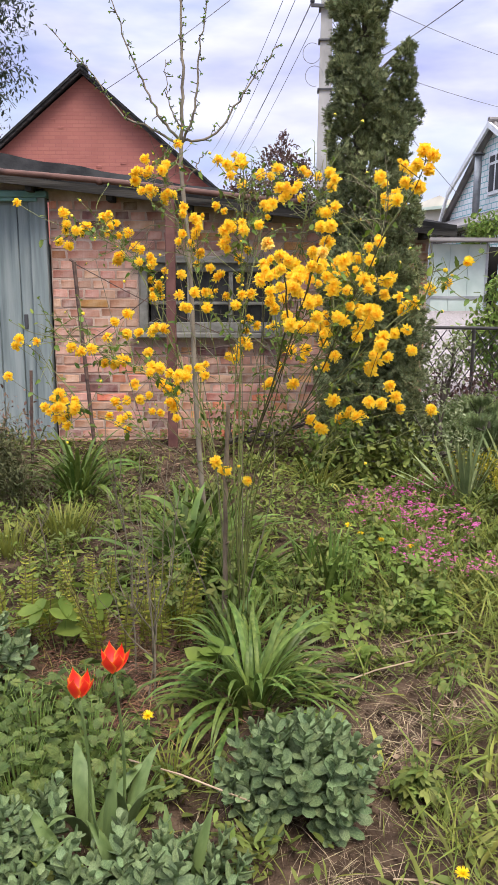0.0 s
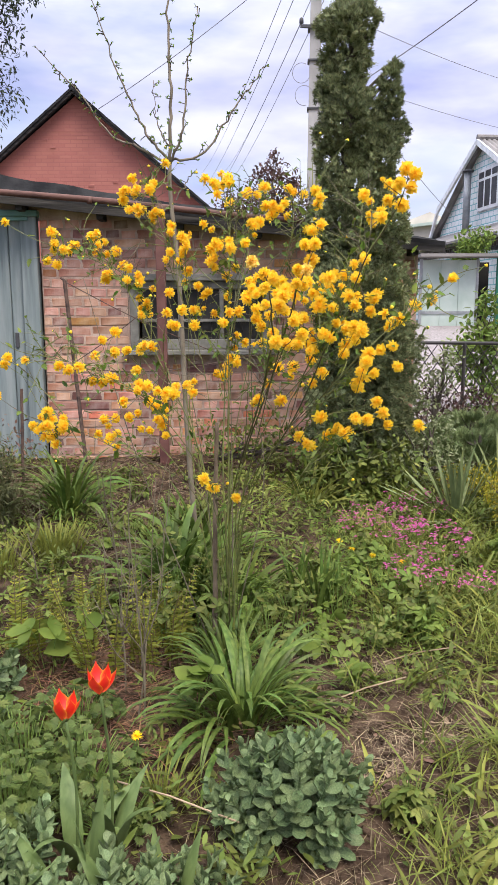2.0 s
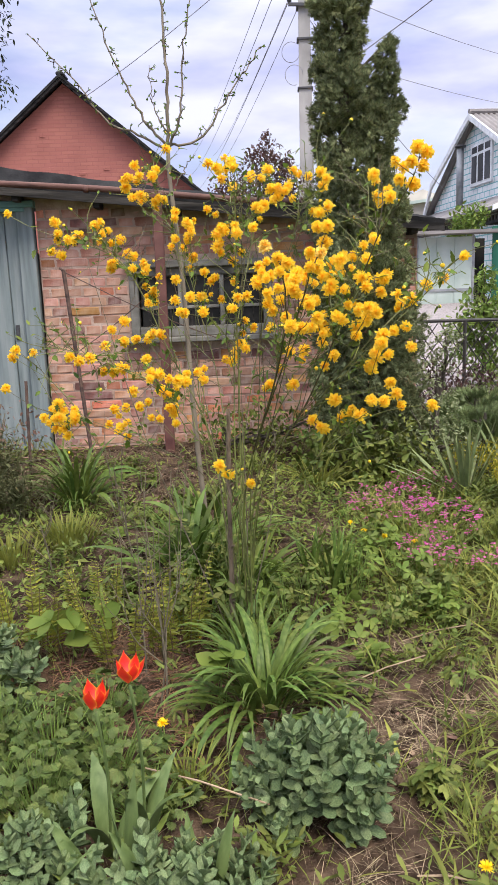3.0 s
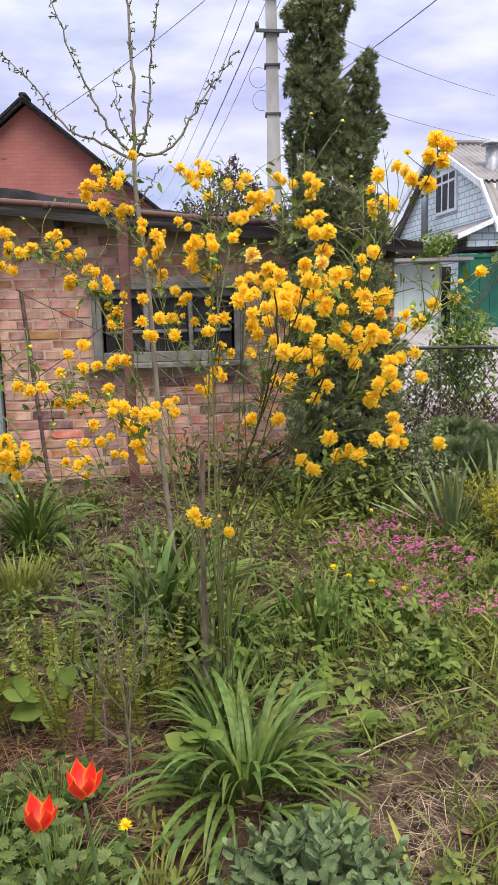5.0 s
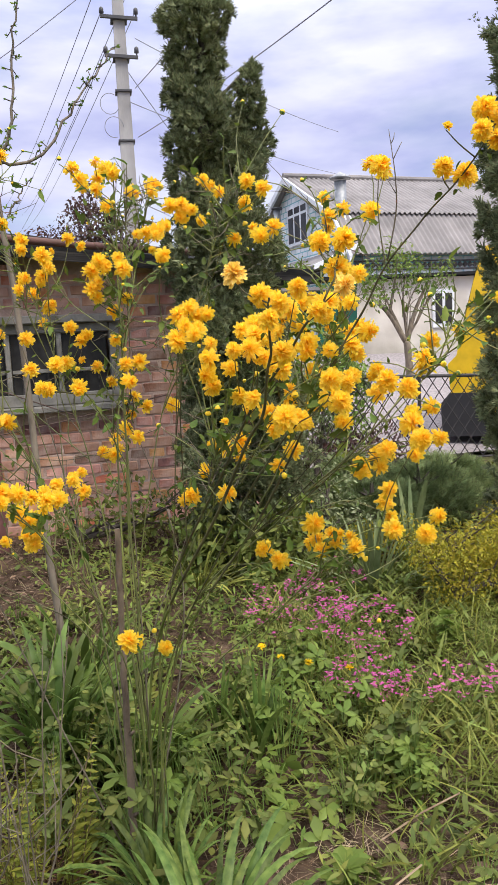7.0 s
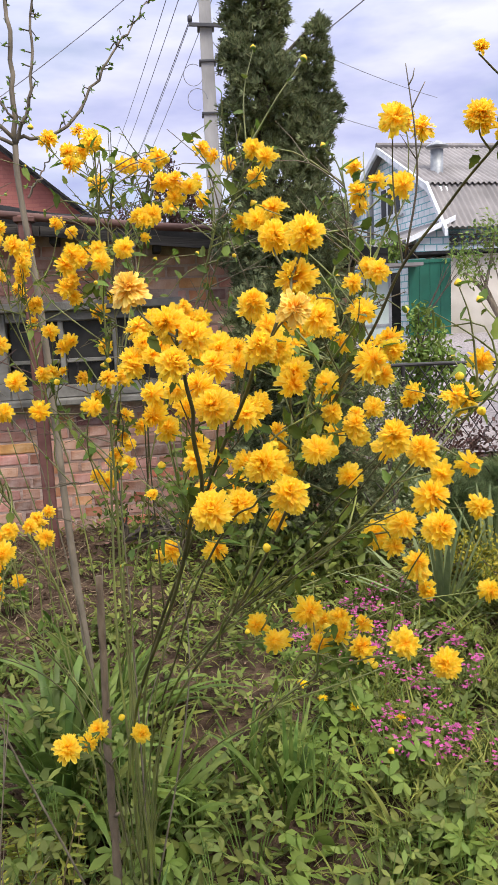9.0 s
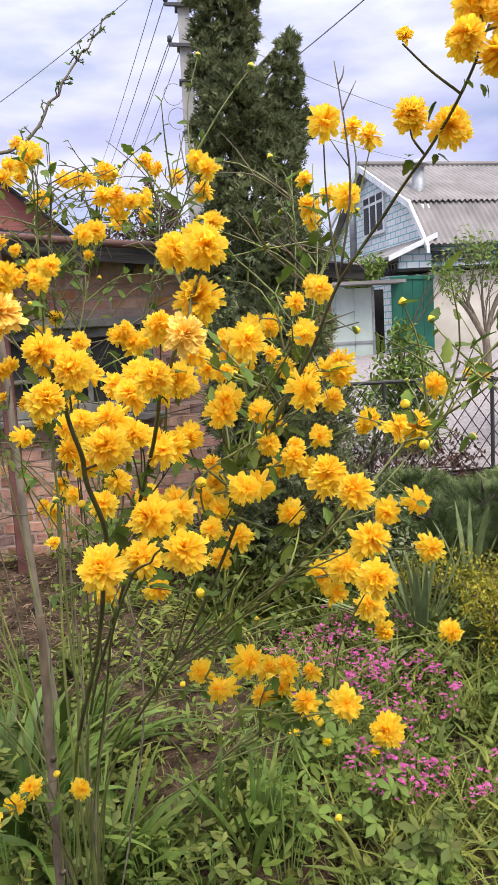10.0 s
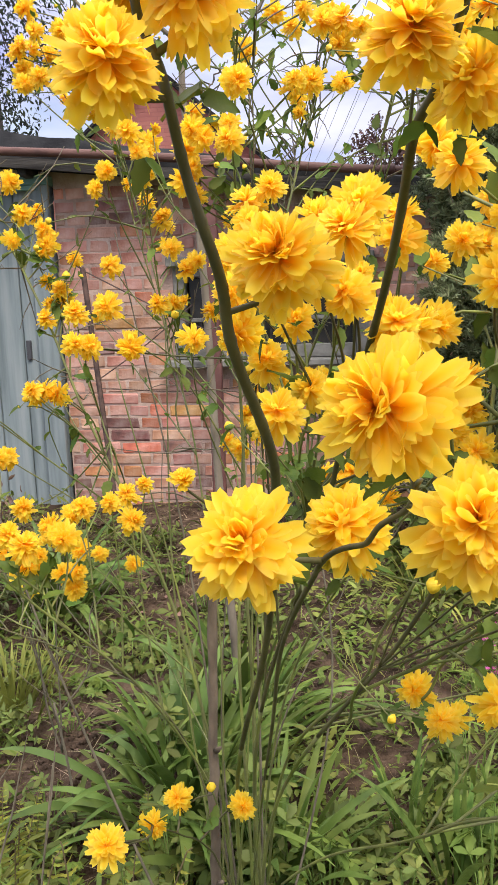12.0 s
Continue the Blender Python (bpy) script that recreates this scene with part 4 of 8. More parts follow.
# ---- wire fence and parked van ----
fence = thing("wire_fence", "low dark wire fence with a diamond weave between thin posts", "fence", (0, 8.5, 0))
for x in (1.25, 2.05, 3.09, 4.25):
    part("post", MB().tube([(x, 0, 0.05), (x, 0, 1.07)], 0.02, 8).mesh("fence_post", M_MESHWIRE), fence)
part("top_rail", MB().tube([(0.8, 0, 1.08), (2.4, 0, 1.07), (4.6, 0, 0.99)], 0.018, 8).mesh("fence_rail", M_MESHWIRE), fence)
part("bottom_rail", MB().tube([(0.8, 0, 0.17), (4.6, 0, 0.15)], 0.012, 6).mesh("fence_rail_low", M_MESHWIRE), fence)
mb = MB()
for k in range(34):
    x = 0.3 + k * 0.14
    for s in (-1, 1):
        a, b = np.array([x, 0.008 * s, 0.16]), np.array([x + s * 0.62, 0.008 * s, 1.05])
        for q in (a, b):
            if q[0] < 0.8 or q[0] > 4.6:
                t = ((0.8 if q[0] < 0.8 else 4.6) - a[0]) / (b[0] - a[0])
                q[:] = a + (b - a) * np.clip(t, 0, 1)
        if np.linalg.norm(b - a) > 0.1:
            mb.tube([a, b], 0.0055, 4, False)
part("mesh_panel", mb.mesh("fence_mesh", M_MESHWIRE), fence, "criss-cross wire mesh")

van = thing("yellow_van", "yellow van with black bumper parked in the lane", "van", (3.78, 9.3, 0.16), -30.0)
prof = [(0.06, 0.35), (0.0, 0.95), (0.10, 1.05), (0.30, 1.9), (0.42, 2.25), (0.6, 2.3), (4.6, 2.35), (4.8, 2.2), (4.85, 0.35)]
body = part("body", MB().prism(prof, 1, 0.05, 1.85).mesh("van_body", M_VAN), van)
part("bumper", MB().prism([(-0.06, 0.12), (-0.08, 0.5), (0.02, 0.62), (0.5, 0.62), (0.52, 0.12)], 1, 0.0, 1.9).mesh("bumper", M_BLACK), van, "black plastic front bumper")
part("windscreen", MB().add([(0.115, 0.15, 1.18), (0.115, 1.75, 1.18), (0.335, 1.65, 2.08), (0.335, 0.25, 2.08)], [(0, 1, 2, 3)]).add([(0.11, 0.15, 1.18), (0.11, 1.75, 1.18), (0.33, 1.65, 2.08), (0.33, 0.25, 2.08)], [(0, 3, 2, 1)]).mesh("windscreen", M_GLASS), van)
for x in (0.85, 3.9):
    w = part("wheel", MB().tube([(x, 0.0, 0.33), (x, 0.22, 0.33)], 0.33, 20).mesh("wheel", M_RUBBER), van)
    part("rim", MB().tube([(x, -0.012, 0.33), (x, 0.05, 0.33)], 0.19, 16).mesh("rim", M_GALV), w)
part("side_trim", MB().box((2.5, 0.035, 0.85), (4.2, 0.03, 0.1), bev=0.01).mesh("side_trim", M_BLACK), van)

# ---- trees and shrubs round the place ----
def spray_template(kind):
    """A flat little fan of scale-leaved twigs, one long along +y, in quads."""
    v, f = [], []

    def strip(ax, ay, bx, by, w):
        dx, dy = bx - ax, by - ay
        l = math.hypot(dx, dy) + 1e-9
        nx, ny = -dy / l * w, dx / l * w
        k = len(v)
        zm = 0.02 * random.random()
        v.extend([(ax - nx, ay - ny, 0), (ax + nx, ay + ny, 0), (bx + nx * 0.35, by + ny * 0.35, zm), (bx - nx * 0.35, by - ny * 0.35, zm)])
        f.append((k, k + 1, k + 2, k + 3))

    random.seed(5)
    if kind == "thuja":
        # a plump, uneven tuft of scale-leaved branchlets
        for k in range(6):
            a, b = radians(-62 + 25 * k + 14 * random.random()), 0.12 * k
            ln = 0.45 + 0.5 * random.random()
            strip(0, b * 0.5, math.sin(a) * ln, b * 0.5 + math.cos(a) * ln, 0.075 + 0.05 * random.random())
        return np.array(v) * np.array([1, 1, 8.0]), np.array(f)
    strip(0, 0, 0, 1.0, 0.035)
    for k in range(4):
        s = 0.16 + 0.19 * k
        ln = 0.42 * (1 - 0.6 * s) + 0.05
        for sg in (-1, 1):
            a = radians(38 + 10 * random.random())
            strip(0, s, sg * math.sin(a) * ln, s + math.cos(a) * ln, 0.03)
    return np.array(v), np.array(f)


THUJA = spray_template("thuja")
JUNIPER = spray_template("juniper")


def conifer(name, label, loc, profile, count, seed, size=(0.10, 0.19), lobes=5, material=None, droop=0.25, group="", lean=(0, 0), ragged=0.6, shoots=0):
    """A dense conifer: trunk, limbs and flat sprays out to an uneven profile of (height, radius)."""
    r = np.random.default_rng(seed)
    ob = thing(name, label, "tree" if profile[-1][0] > 1.2 else "shrub", loc, group=group)
    hz, hr = np.array([p[0] for p in profile]), np.array([p[1] for p in profile])
    top = hz[-1]
    mb = MB()
    mb.tube([(lean[0] * s, lean[1] * s, s * top * 0.97) for s in np.linspace(0, 1, 8)], np.linspace(0.05, 0.008, 8) * (1 + top / 4), 7)
    for k in range(int(18 * top)):
        z = top * (0.06 + 0.9 * r.random())
        a = r.random() * 6.28
        rr = np.interp(z, hz, hr) * 0.75
        mb.tube([(lean[0] * z / top, lean[1] * z / top, z), (rr * 0.5 * math.cos(a), rr * 0.5 * math.sin(a), z + rr * 0.25), (rr * math.cos(a), rr * math.sin(a), z + rr * 0.7)], [0.011, 0.008, 0.003], 4, False)
    part("trunk", mb.mesh(name + "_trunk", M_DARKBARK), ob)
    z = top * r.random(count) ** 0.9
    keep = r.random(count) < (np.interp(z, hz, hr) / hr.max() + 0.12)
    z = z[keep]
    n = len(z)
    az = r.random(n) * 2 * np.pi
    lob = 1 + (1 - ragged) * (0.16 * np.sin(az * lobes + z * 4.0) + 0.13 * np.sin(z * 9.0 + az * 2) + 0.10 * np.sin(z * 23 + az * 5))
    lump = np.array([noise.fractal(Vector((2.6 * math.cos(a) + seed, 2.6 * math.sin(a), h * 4.2)), 0.7, 2.1, 4) for a, h in zip(az, z)])
    lob = lob + 0.5 * ragged * lump
    rad = np.interp(z, hz, hr) * lob * (0.45 + 0.58 * r.random(n) ** 0.45)
    pos = np.stack([rad * np.cos(az) + lean[0] * z / top, rad * np.sin(az) + lean[1] * z / top, z], 1)
    # gather most sprays into tufts
    hub = r.choice(n, max(8, n // 80), replace=False)
    for lo in range(0, n, 2000):
        part_ = pos[lo:lo + 2000]
        d2 = ((part_[:, None] - pos[hub][None]) ** 2).sum(2)
        pull = 0.42 * (r.random(len(part_)) < 0.85)
        pos[lo:lo + 2000] = part_ + (pos[hub][d2.argmin(1)] * 1.0 - part_) * pull[:, None]
    el = 0.5 - droop + 0.75 * (r.random(n) - 0.3)
    ahead = dirs(az + 0.9 * (r.random(n) - 0.5), el)
    up = dirs(r.random(n) * 6.28, 0.4 * r.standard_normal(n))
    s = size[0] + (size[1] - size[0]) * r.random(n)
    # loose leading shoots that break the outline
    for k in range(shoots):
        zz, a = top * (0.1 + 0.85 * r.random()), r.random() * 6.28
        rr = np.interp(zz, hz, hr)
        d = dirs(np.array([a]), np.array([0.75 + 0.3 * r.standard_normal()]))[0]
        t = np.linspace(0, 1, 26)
        ln = 0.10 + 0.14 * r.random()
        q = np.array([rr * 0.85 * math.cos(a) + lean[0] * zz / top, rr * 0.85 * math.sin(a) + lean[1] * zz / top, zz]) + d * (t * ln)[:, None] + 0.012 * r.standard_normal((26, 3))
        pos = np.concatenate([pos, q])
        ahead = np.concatenate([ahead, d + 0.55 * r.standard_normal((26, 3))])
        up = np.concatenate([up, r.standard_normal((26, 3))])
        s = np.concatenate([s, size[0] * (1.1 - 0.45 * t)])
    v, f, _ = scatter(*(THUJA if material is None else JUNIPER), frames4(pos, ahead, up, s))
    part("crown", mesh_np(name + "_crown", v, f, mats=[material or M_THUJA]), ob, kind="stuff")
    return ob


def clumped_conifer(name, label, loc, clumps, count, seed, size):
    """A conifer whose crown is a pile of uneven rounded clumps (x, y, z, radius) of flat sprays."""
    r = np.random.default_rng(seed)
    ob = thing(name, label, "tree", loc)
    cs = np.array(clumps)
    top = cs[:, 2].max()
    mb = MB()
    mb.tube(smooth_path([(0, 0, 0), (-0.02, 0, top * 0.4), (-0.05, 0, top * 0.8), (0.03, 0, top)], 14), np.linspace(0.075, 0.008, 14), 8)
    for x, y, z, rad in cs:
        for k in range(4):
            e = np.array([x, y, z]) + r.standard_normal(3) * rad * 0.4
            mb.tube(smooth_path([(-0.03, 0, max(0.05, z - 0.25)), (x * 0.6, y * 0.6, z - 0.08), tuple(e)], 6), np.linspace(0.012, 0.003, 6), 4, False)
    part("trunk", mb.mesh(name + "_trunk", M_DARKBARK), ob)
    w = cs[:, 3] ** 2
    pick = r.choice(len(cs), count, p=w / w.sum())
    d = r.standard_normal((count, 3))
    d /= np.linalg.norm(d, axis=1)[:, None]
    lump = np.array([noise.fractal(Vector((q[0] * 2.2 + k, q[1] * 2.2, q[2] * 2.2 + seed)), 0.8, 2.0, 3) for q, k in zip(d, pick)])
    rad = cs[pick, 3] * np.clip(1 + 0.35 * lump, 0.6, 1.4) * (0.5 + 0.5 * r.random(count) ** 0.5)
    pos = cs[pick, :3] + d * rad[:, None]
    # drop what lies deep inside another clump
    deep = np.zeros(count, bool)
    for c in cs:
        deep |= np.linalg.norm(pos - c[:3], axis=1) < c[3] * 0.4
    pos, d = pos[~deep & (pos[:, 2] > 0)], d[~deep & (pos[:, 2] > 0)]
    n = len(pos)
    hub = r.choice(n, n // 55, replace=False)
    for lo in range(0, n, 2000):
        q = pos[lo:lo + 2000]
        d2 = ((q[:, None] - pos[hub][None]) ** 2).sum(2)
        pos[lo:lo + 2000] = q + (pos[hub][d2.argmin(1)] - q) * 0.26
    ahead = d * 0.75 + np.array([0, 0, 0.45]) + 0.45 * r.standard_normal((n, 3))
    up = r.standard_normal((n, 3)) + d * 0.4
    s = size[0] + (size[1] - size[0]) * r.random(n)
    v, f, _ = scatter(*THUJA, frames4(pos, ahead, up, s))
    part("crown", mesh_np(name + "_crown", v, f, mats=[M_THUJA]), ob, kind="stuff")


clumped_conifer("thuja", "tall dense thuja with a ragged crown by the shed corner", (0.60, 5.55, 0.15),
                [(0.05, -0.03, 3.43, 0.061), (0.01, 0.0, 3.35, 0.086), (-0.04, 0.05, 3.26, 0.111), (0.04, -0.02, 3.16, 0.111), (-0.19, 0.02, 3.14, 0.086), (-0.09, -0.06, 3.12, 0.144), (-0.07, 0.0, 2.99, 0.171), (-0.08, 0.07, 2.85, 0.172), (-0.12, -0.03, 2.71, 0.154), (-0.03, 0.03, 2.67, 0.145)]
                + [(-0.06, -0.07, 2.53, 0.182), (-0.16, 0.0, 2.45, 0.124), (0.07, 0.07, 2.44, 0.173), (0.21, -0.02, 2.79, 0.076), (0.24, 0.01, 2.89, 0.047), (0.21, -0.04, 2.67, 0.095), (0.21, 0.0, 2.55, 0.113), (0.31, 0.03, 2.46, 0.07), (0.19, -0.03, 2.42, 0.128), (-0.08, 0.04, 2.28, 0.192), (0.14, -0.06, 2.28, 0.147)]
                + [(0.03, 0.0, 2.09, 0.25), (-0.06, 0.1, 1.85, 0.26), (0.13, -0.05, 1.85, 0.24), (0.05, 0.06, 1.61, 0.30), (0.16, -0.08, 1.42, 0.24), (-0.02, -0.08, 1.37, 0.29), (0.09, 0.0, 1.17, 0.34), (0.10, 0.0, 0.9, 0.36), (0.07, -0.05, 0.6, 0.38), (0.12, 0.0, 0.32, 0.37)], 52000, 11, (0.026, 0.052))
conifer("thuja", "columnar thuja beside the wire fence", (2.44, 5.1, 0.15),
        [(0, 0.24), (0.6, 0.34), (1.5, 0.34), (2.2, 0.36), (3.0, 0.28), (4.2, 0.04)], 26000, 13, size=(0.032, 0.065), shoots=60)
for k, (x, y, h, w) in enumerate(((1.62, 5.9, 0.36, 0.36), (2.02, 6.05, 0.40, 0.40), (2.42, 6.5, 0.36, 0.40), (1.72, 6.6, 0.40, 0.36))):
    conifer("juniper", "low spreading dark green juniper", (x, y, 0.15), [(0, w), (h * 0.4, w), (h * 0.8, w * 0.65), (h, 0.08)], 3600, 20 + k, size=(0.05, 0.11), material=M_JUNIPER, droop=-0.1, group="low junipers")


def leafy_tree(name, label, loc, trunk, limbs, crown, count, material, seed, leaf=0.05, bark=None, width=0.5, group="", flat=1.0):
    """Trunk line, limb lines, and clumps of leaves; crown: list of (x, y, z, radius)."""
    r = np.random.default_rng(seed)
    ob = thing(name, label, "tree" if crown[0][2] > 1.3 else "shrub", loc, group=group)
    mb = MB()
    if trunk is not None:
        pts, ra, rb = trunk
        mb.tube(smooth_path(pts, 12), np.linspace(ra, rb, 12), 8)
    for pts, ra, rb in limbs:
        mb.tube(smooth_path(pts, 10), np.linspace(ra, rb, 10), 6)
    cs = np.array(crown, float)
    wts = cs[:, 3] ** 2.2
    pick = r.choice(len(cs), count, p=wts / wts.sum())
    d = r.standard_normal((count, 3))
    d /= np.linalg.norm(d, axis=1)[:, None]
    rad = cs[pick, 3] * r.random(count) ** 0.5
    pos = cs[pick, :3] + d * rad[:, None] * np.array([1, 1, flat])
    root = np.array((0, 0, crown[0][2] * 0.5)) if trunk is None else np.array(trunk[0][-1])
    for c in cs:
        for k in range(5):
            e = c[:3] + r.standard_normal(3) * c[3] * 0.45
            mb.tube(smooth_path([root, (root + c[:3]) / 2 + r.standard_normal(3) * 0.06 * c[3], e], 7), np.linspace(0.014, 0.003, 7), 4, False)
    part("trunk", mb.mesh(name + "_trunk", bark or M_DARKBARK, True), ob)
    lv, lf, lu = leaf_template(3, width, 0.2, 0.25)
    m4 = frames4(pos, r.standard_normal((count, 3)) + np.array([0, 0, -0.2]), r.standard_normal((count, 3)) * 0.6 + np.array([0, 0, 1]), leaf * (0.6 + 0.8 * r.random(count)))
    v, f, _ = scatter(lv, lf, m4)
    part("leaves", mesh_np(name + "_leaves", v, f, mats=[material]), ob, kind="stuff")
    return ob


leafy_tree("purple_tree", "dark red-leaved tree standing behind the shed", (-0.2, 14.0, 0.1), ([(0, 0, 0), (0.05, 0, 1.5), (0, 0, 2.6)], 0.10, 0.06), [],
           [(0, 0, 3.2, 0.55), (-0.45, 0.1, 3.0, 0.4), (0.4, 0, 3.05, 0.42), (0.1, 0.1, 3.7, 0.24), (-0.15, 0, 3.62, 0.2), (0.32, 0, 3.5, 0.22), (-0.6, 0, 2.7, 0.4), (0.3, 0, 2.6, 0.5), (-0.75, 0, 3.15, 0.25), (0.05, 0, 3.95, 0.12), (0.45, 0, 3.45, 0.18)], 3800, M_PURPLE, 31, leaf=0.065)
leafy_tree("dark_tree", "dark old tree beside the shed yard", (-4.0, 9.6, 0.1), ([(0, 0, 0), (0.1, 0, 2.0), (0, 0.1, 5.2)], 0.16, 0.05), [],
           [(0.52, -0.2, 4.5, 0.6), (0.1, 0, 5.2, 0.9), (0.68, -0.1, 3.8, 0.36), (-0.3, 0, 4.0, 0.7), (0.8, 0, 5.1, 0.5), (0.3, 0.0, 3.4, 0.4)], 7500, M_PINE, 32, leaf=0.06, width=0.35)
leafy_tree("apple_tree", "small gnarled fruit tree before the stucco outbuilding", (5.7, 15.0, 0.1),
           ([(0, 0, 0), (-0.02, 0, 0.8), (-0.06, 0, 1.25)], 0.085, 0.07),
           [([(-0.06, 0, 1.2), (-0.4, 0, 1.75), (-0.75, 0, 2.1)], 0.06, 0.02), ([(-0.06, 0, 1.2), (0.12, 0, 1.8), (0.4, 0, 2.35)], 0.055, 0.02), ([(-0.4, 0, 1.75), (-0.25, 0.1, 2.3), (-0.2, 0, 2.8)], 0.035, 0.012)],
           [(-0.6, 0, 2.15, 0.35), (0.05, 0, 2.5, 0.45), (0.5, 0, 2.3, 0.4), (-0.25, 0, 2.85, 0.4), (-0.75, 0, 2.55, 0.3), (0.75, 0, 2.6, 0.25)], 1000, M_TREELEAF, 33, leaf=0.075, bark=M_BARK)
leafy_tree("green_shrub", "fresh green leafy shrub growing at the fence", (2.5, 9.6, 0.1), None, [],
           [(0.05, 0, 1.05, 0.36), (0.28, 0, 0.85, 0.3), (-0.15, 0, 0.75, 0.36), (0.05, 0, 1.42, 0.18), (0.15, 0, 0.4, 0.4)], 2300, M_TREELEAF, 34, leaf=0.065)
leafy_tree("wall_shrub", "climbing green shrub at the green gate", (5.3, 18.8, 0.1), None, [], [(1.0, 0, 2.5, 0.3), (0.75, 0, 2.75, 0.25), (0.1, 0, 0.8, 0.6)], 260, M_TREELEAF, 35, leaf=0.12)
leafy_tree("porch_shrub", "bushy tree beside the white house", (4.52, 19.6, 0.15), ([(0, 0, 0), (0, 0, 1.8)], 0.06, 0.04), [], [(0, 0, 2.75, 0.42), (0.3, 0, 2.9, 0.35), (-0.1, 0, 2.4, 0.35)], 900, M_TREELEAF, 36, leaf=0.1)
leafy_tree("variegated_shrub", "cream-edged variegated shrub at the foot of the thuja", (1.10, 5.35, 0.15), None, [], [(0, 0, 0.35, 0.2), (0.1, 0, 0.55, 0.15), (-0.12, -0.1, 0.25, 0.2), (0.16, -0.1, 0.25, 0.18)], 1100, M_VARIEG, 37, leaf=0.028)
leafy_tree("variegated_shrub", "sparse cream-edged sprays beside the fence", (1.32, 6.2, 0.15), None, [], [(0, 0, 0.75, 0.2), (0.1, 0, 0.9, 0.12)], 420, M_VARIEG, 38, leaf=0.032)
leafy_tree("ivy_skirt", "dark ivy-like growth round the thuja's foot", (0.62, 5.25, 0.12), None, [], [(0, 0, 0.28, 0.3), (-0.25, 0, 0.2, 0.24), (0.25, -0.05, 0.25, 0.26), (0, -0.2, 0.12, 0.25)], 1800, M_WEED, 39, leaf=0.05)
leafy_tree("yellow_shrub", "low golden-leaved shrub beside the yucca", (1.5, 5.05, 0.1), None, [], [(0, 0, 0.18, 0.2), (0.2, -0.1, 0.18, 0.2), (-0.2, 0.1, 0.22, 0.13), (0.35, -0.35, 0.24, 0.2), (0.12, -0.45, 0.2, 0.17), (0.5, -0.2, 0.26, 0.2)], 5200, M_YELLEAF, 40, leaf=0.019)
leafy_tree("yellow_shrub", "golden-leaved shrub mounded at the edge of the bed", (1.52, 4.4, 0.1), None, [], [(0, 0, 0.18, 0.17), (0.16, 0.06, 0.28, 0.16), (0.3, -0.02, 0.22, 0.18), (-0.1, 0.12, 0.3, 0.12)], 4200, M_YELLEAF, 44, leaf=0.018)
leafy_tree("red_shrub", "low dark red barberry by the fence", (1.55, 7.4, 0.15), None, [], [(0, 0, 0.35, 0.3), (0.4, 0, 0.3, 0.3), (0.8, 0, 0.35, 0.25)], 1500, M_PURPLE, 41, leaf=0.04)
leafy_tree("bare_shrub", "nearly leafless twiggy shrub in front of the blue door", (-1.78, 4.9, 0.12), None, [], [(0, 0, 0.5, 0.3), (0.12, 0, 0.3, 0.3), (-0.2, 0, 0.45, 0.3)], 420, M_DRYLEAF, 42, leaf=0.03, bark=M_TWIG)
leafy_tree("bare_shrub", "low green and brown twiggy shrub at the shed wall", (-0.35, 5.75, 0.18), None, [], [(0, 0, 0.3, 0.22), (0.35, 0, 0.3, 0.25), (0.75, 0, 0.28, 0.25)], 900, M_WEED, 43, leaf=0.04)

# ---- young fruit tree, leafing out ----
sap = thing("young_fruit_tree", "slender young fruit tree with bare limbs and tiny leaf clusters", "tree", (-0.38, 4.3, 0.1))
limbs = {
    "trunk": ([(0.02, 0, 0.0), (0.0, 0, 0.3), (-0.03, 0, 1.08), (-0.07, 0, 1.68), (-0.09, 0, 2.11)], 0.0165, 0.0105),
    "leader": ([(-0.09, 0, 2.11), (-0.08, 0.02, 2.45), (-0.09, 0.03, 2.8), (-0.085, 0.05, 3.3)], 0.014, 0.005),
    "limb_low": ([(-0.09, 0, 2.11), (-0.26, 0, 2.2), (-0.42, 0.02, 2.28), (-0.58, 0.04, 2.49), (-0.80, 0.06, 2.72)], 0.010, 0.003),
    "limb_left": ([(-0.09, 0, 2.13), (-0.19, -0.03, 2.24), (-0.27, -0.05, 2.4), (-0.36, -0.08, 2.61), (-0.46, -0.1, 2.9)], 0.011, 0.003),
    "limb_right": ([(-0.09, 0, 2.11), (-0.01, -0.04, 2.29), (0.02, -0.06, 2.56), (0.08, -0.08, 2.85)], 0.011, 0.003),
    "limb_out": ([(-0.09, 0, 2.13), (0.07, 0.04, 2.16), (0.2, 0.07, 2.33), (0.3, 0.1, 2.48), (0.41, 0.12, 2.62)], 0.010, 0.003),
    "limb_short": ([(-0.06, 0, 1.93), (0.0, 0.02, 2.03), (0.05, 0.02, 2.09)], 0.006, 0.002),
    "spur": ([(-0.09, 0, 2.2), (-0.15, -0.02, 2.32), (-0.16, -0.04, 2.52)], 0.006, 0.002),
}
rs = np.random.default_rng(51)
lv, lf, lu = leaf_template(3, 0.5, 0.3, 0.2)
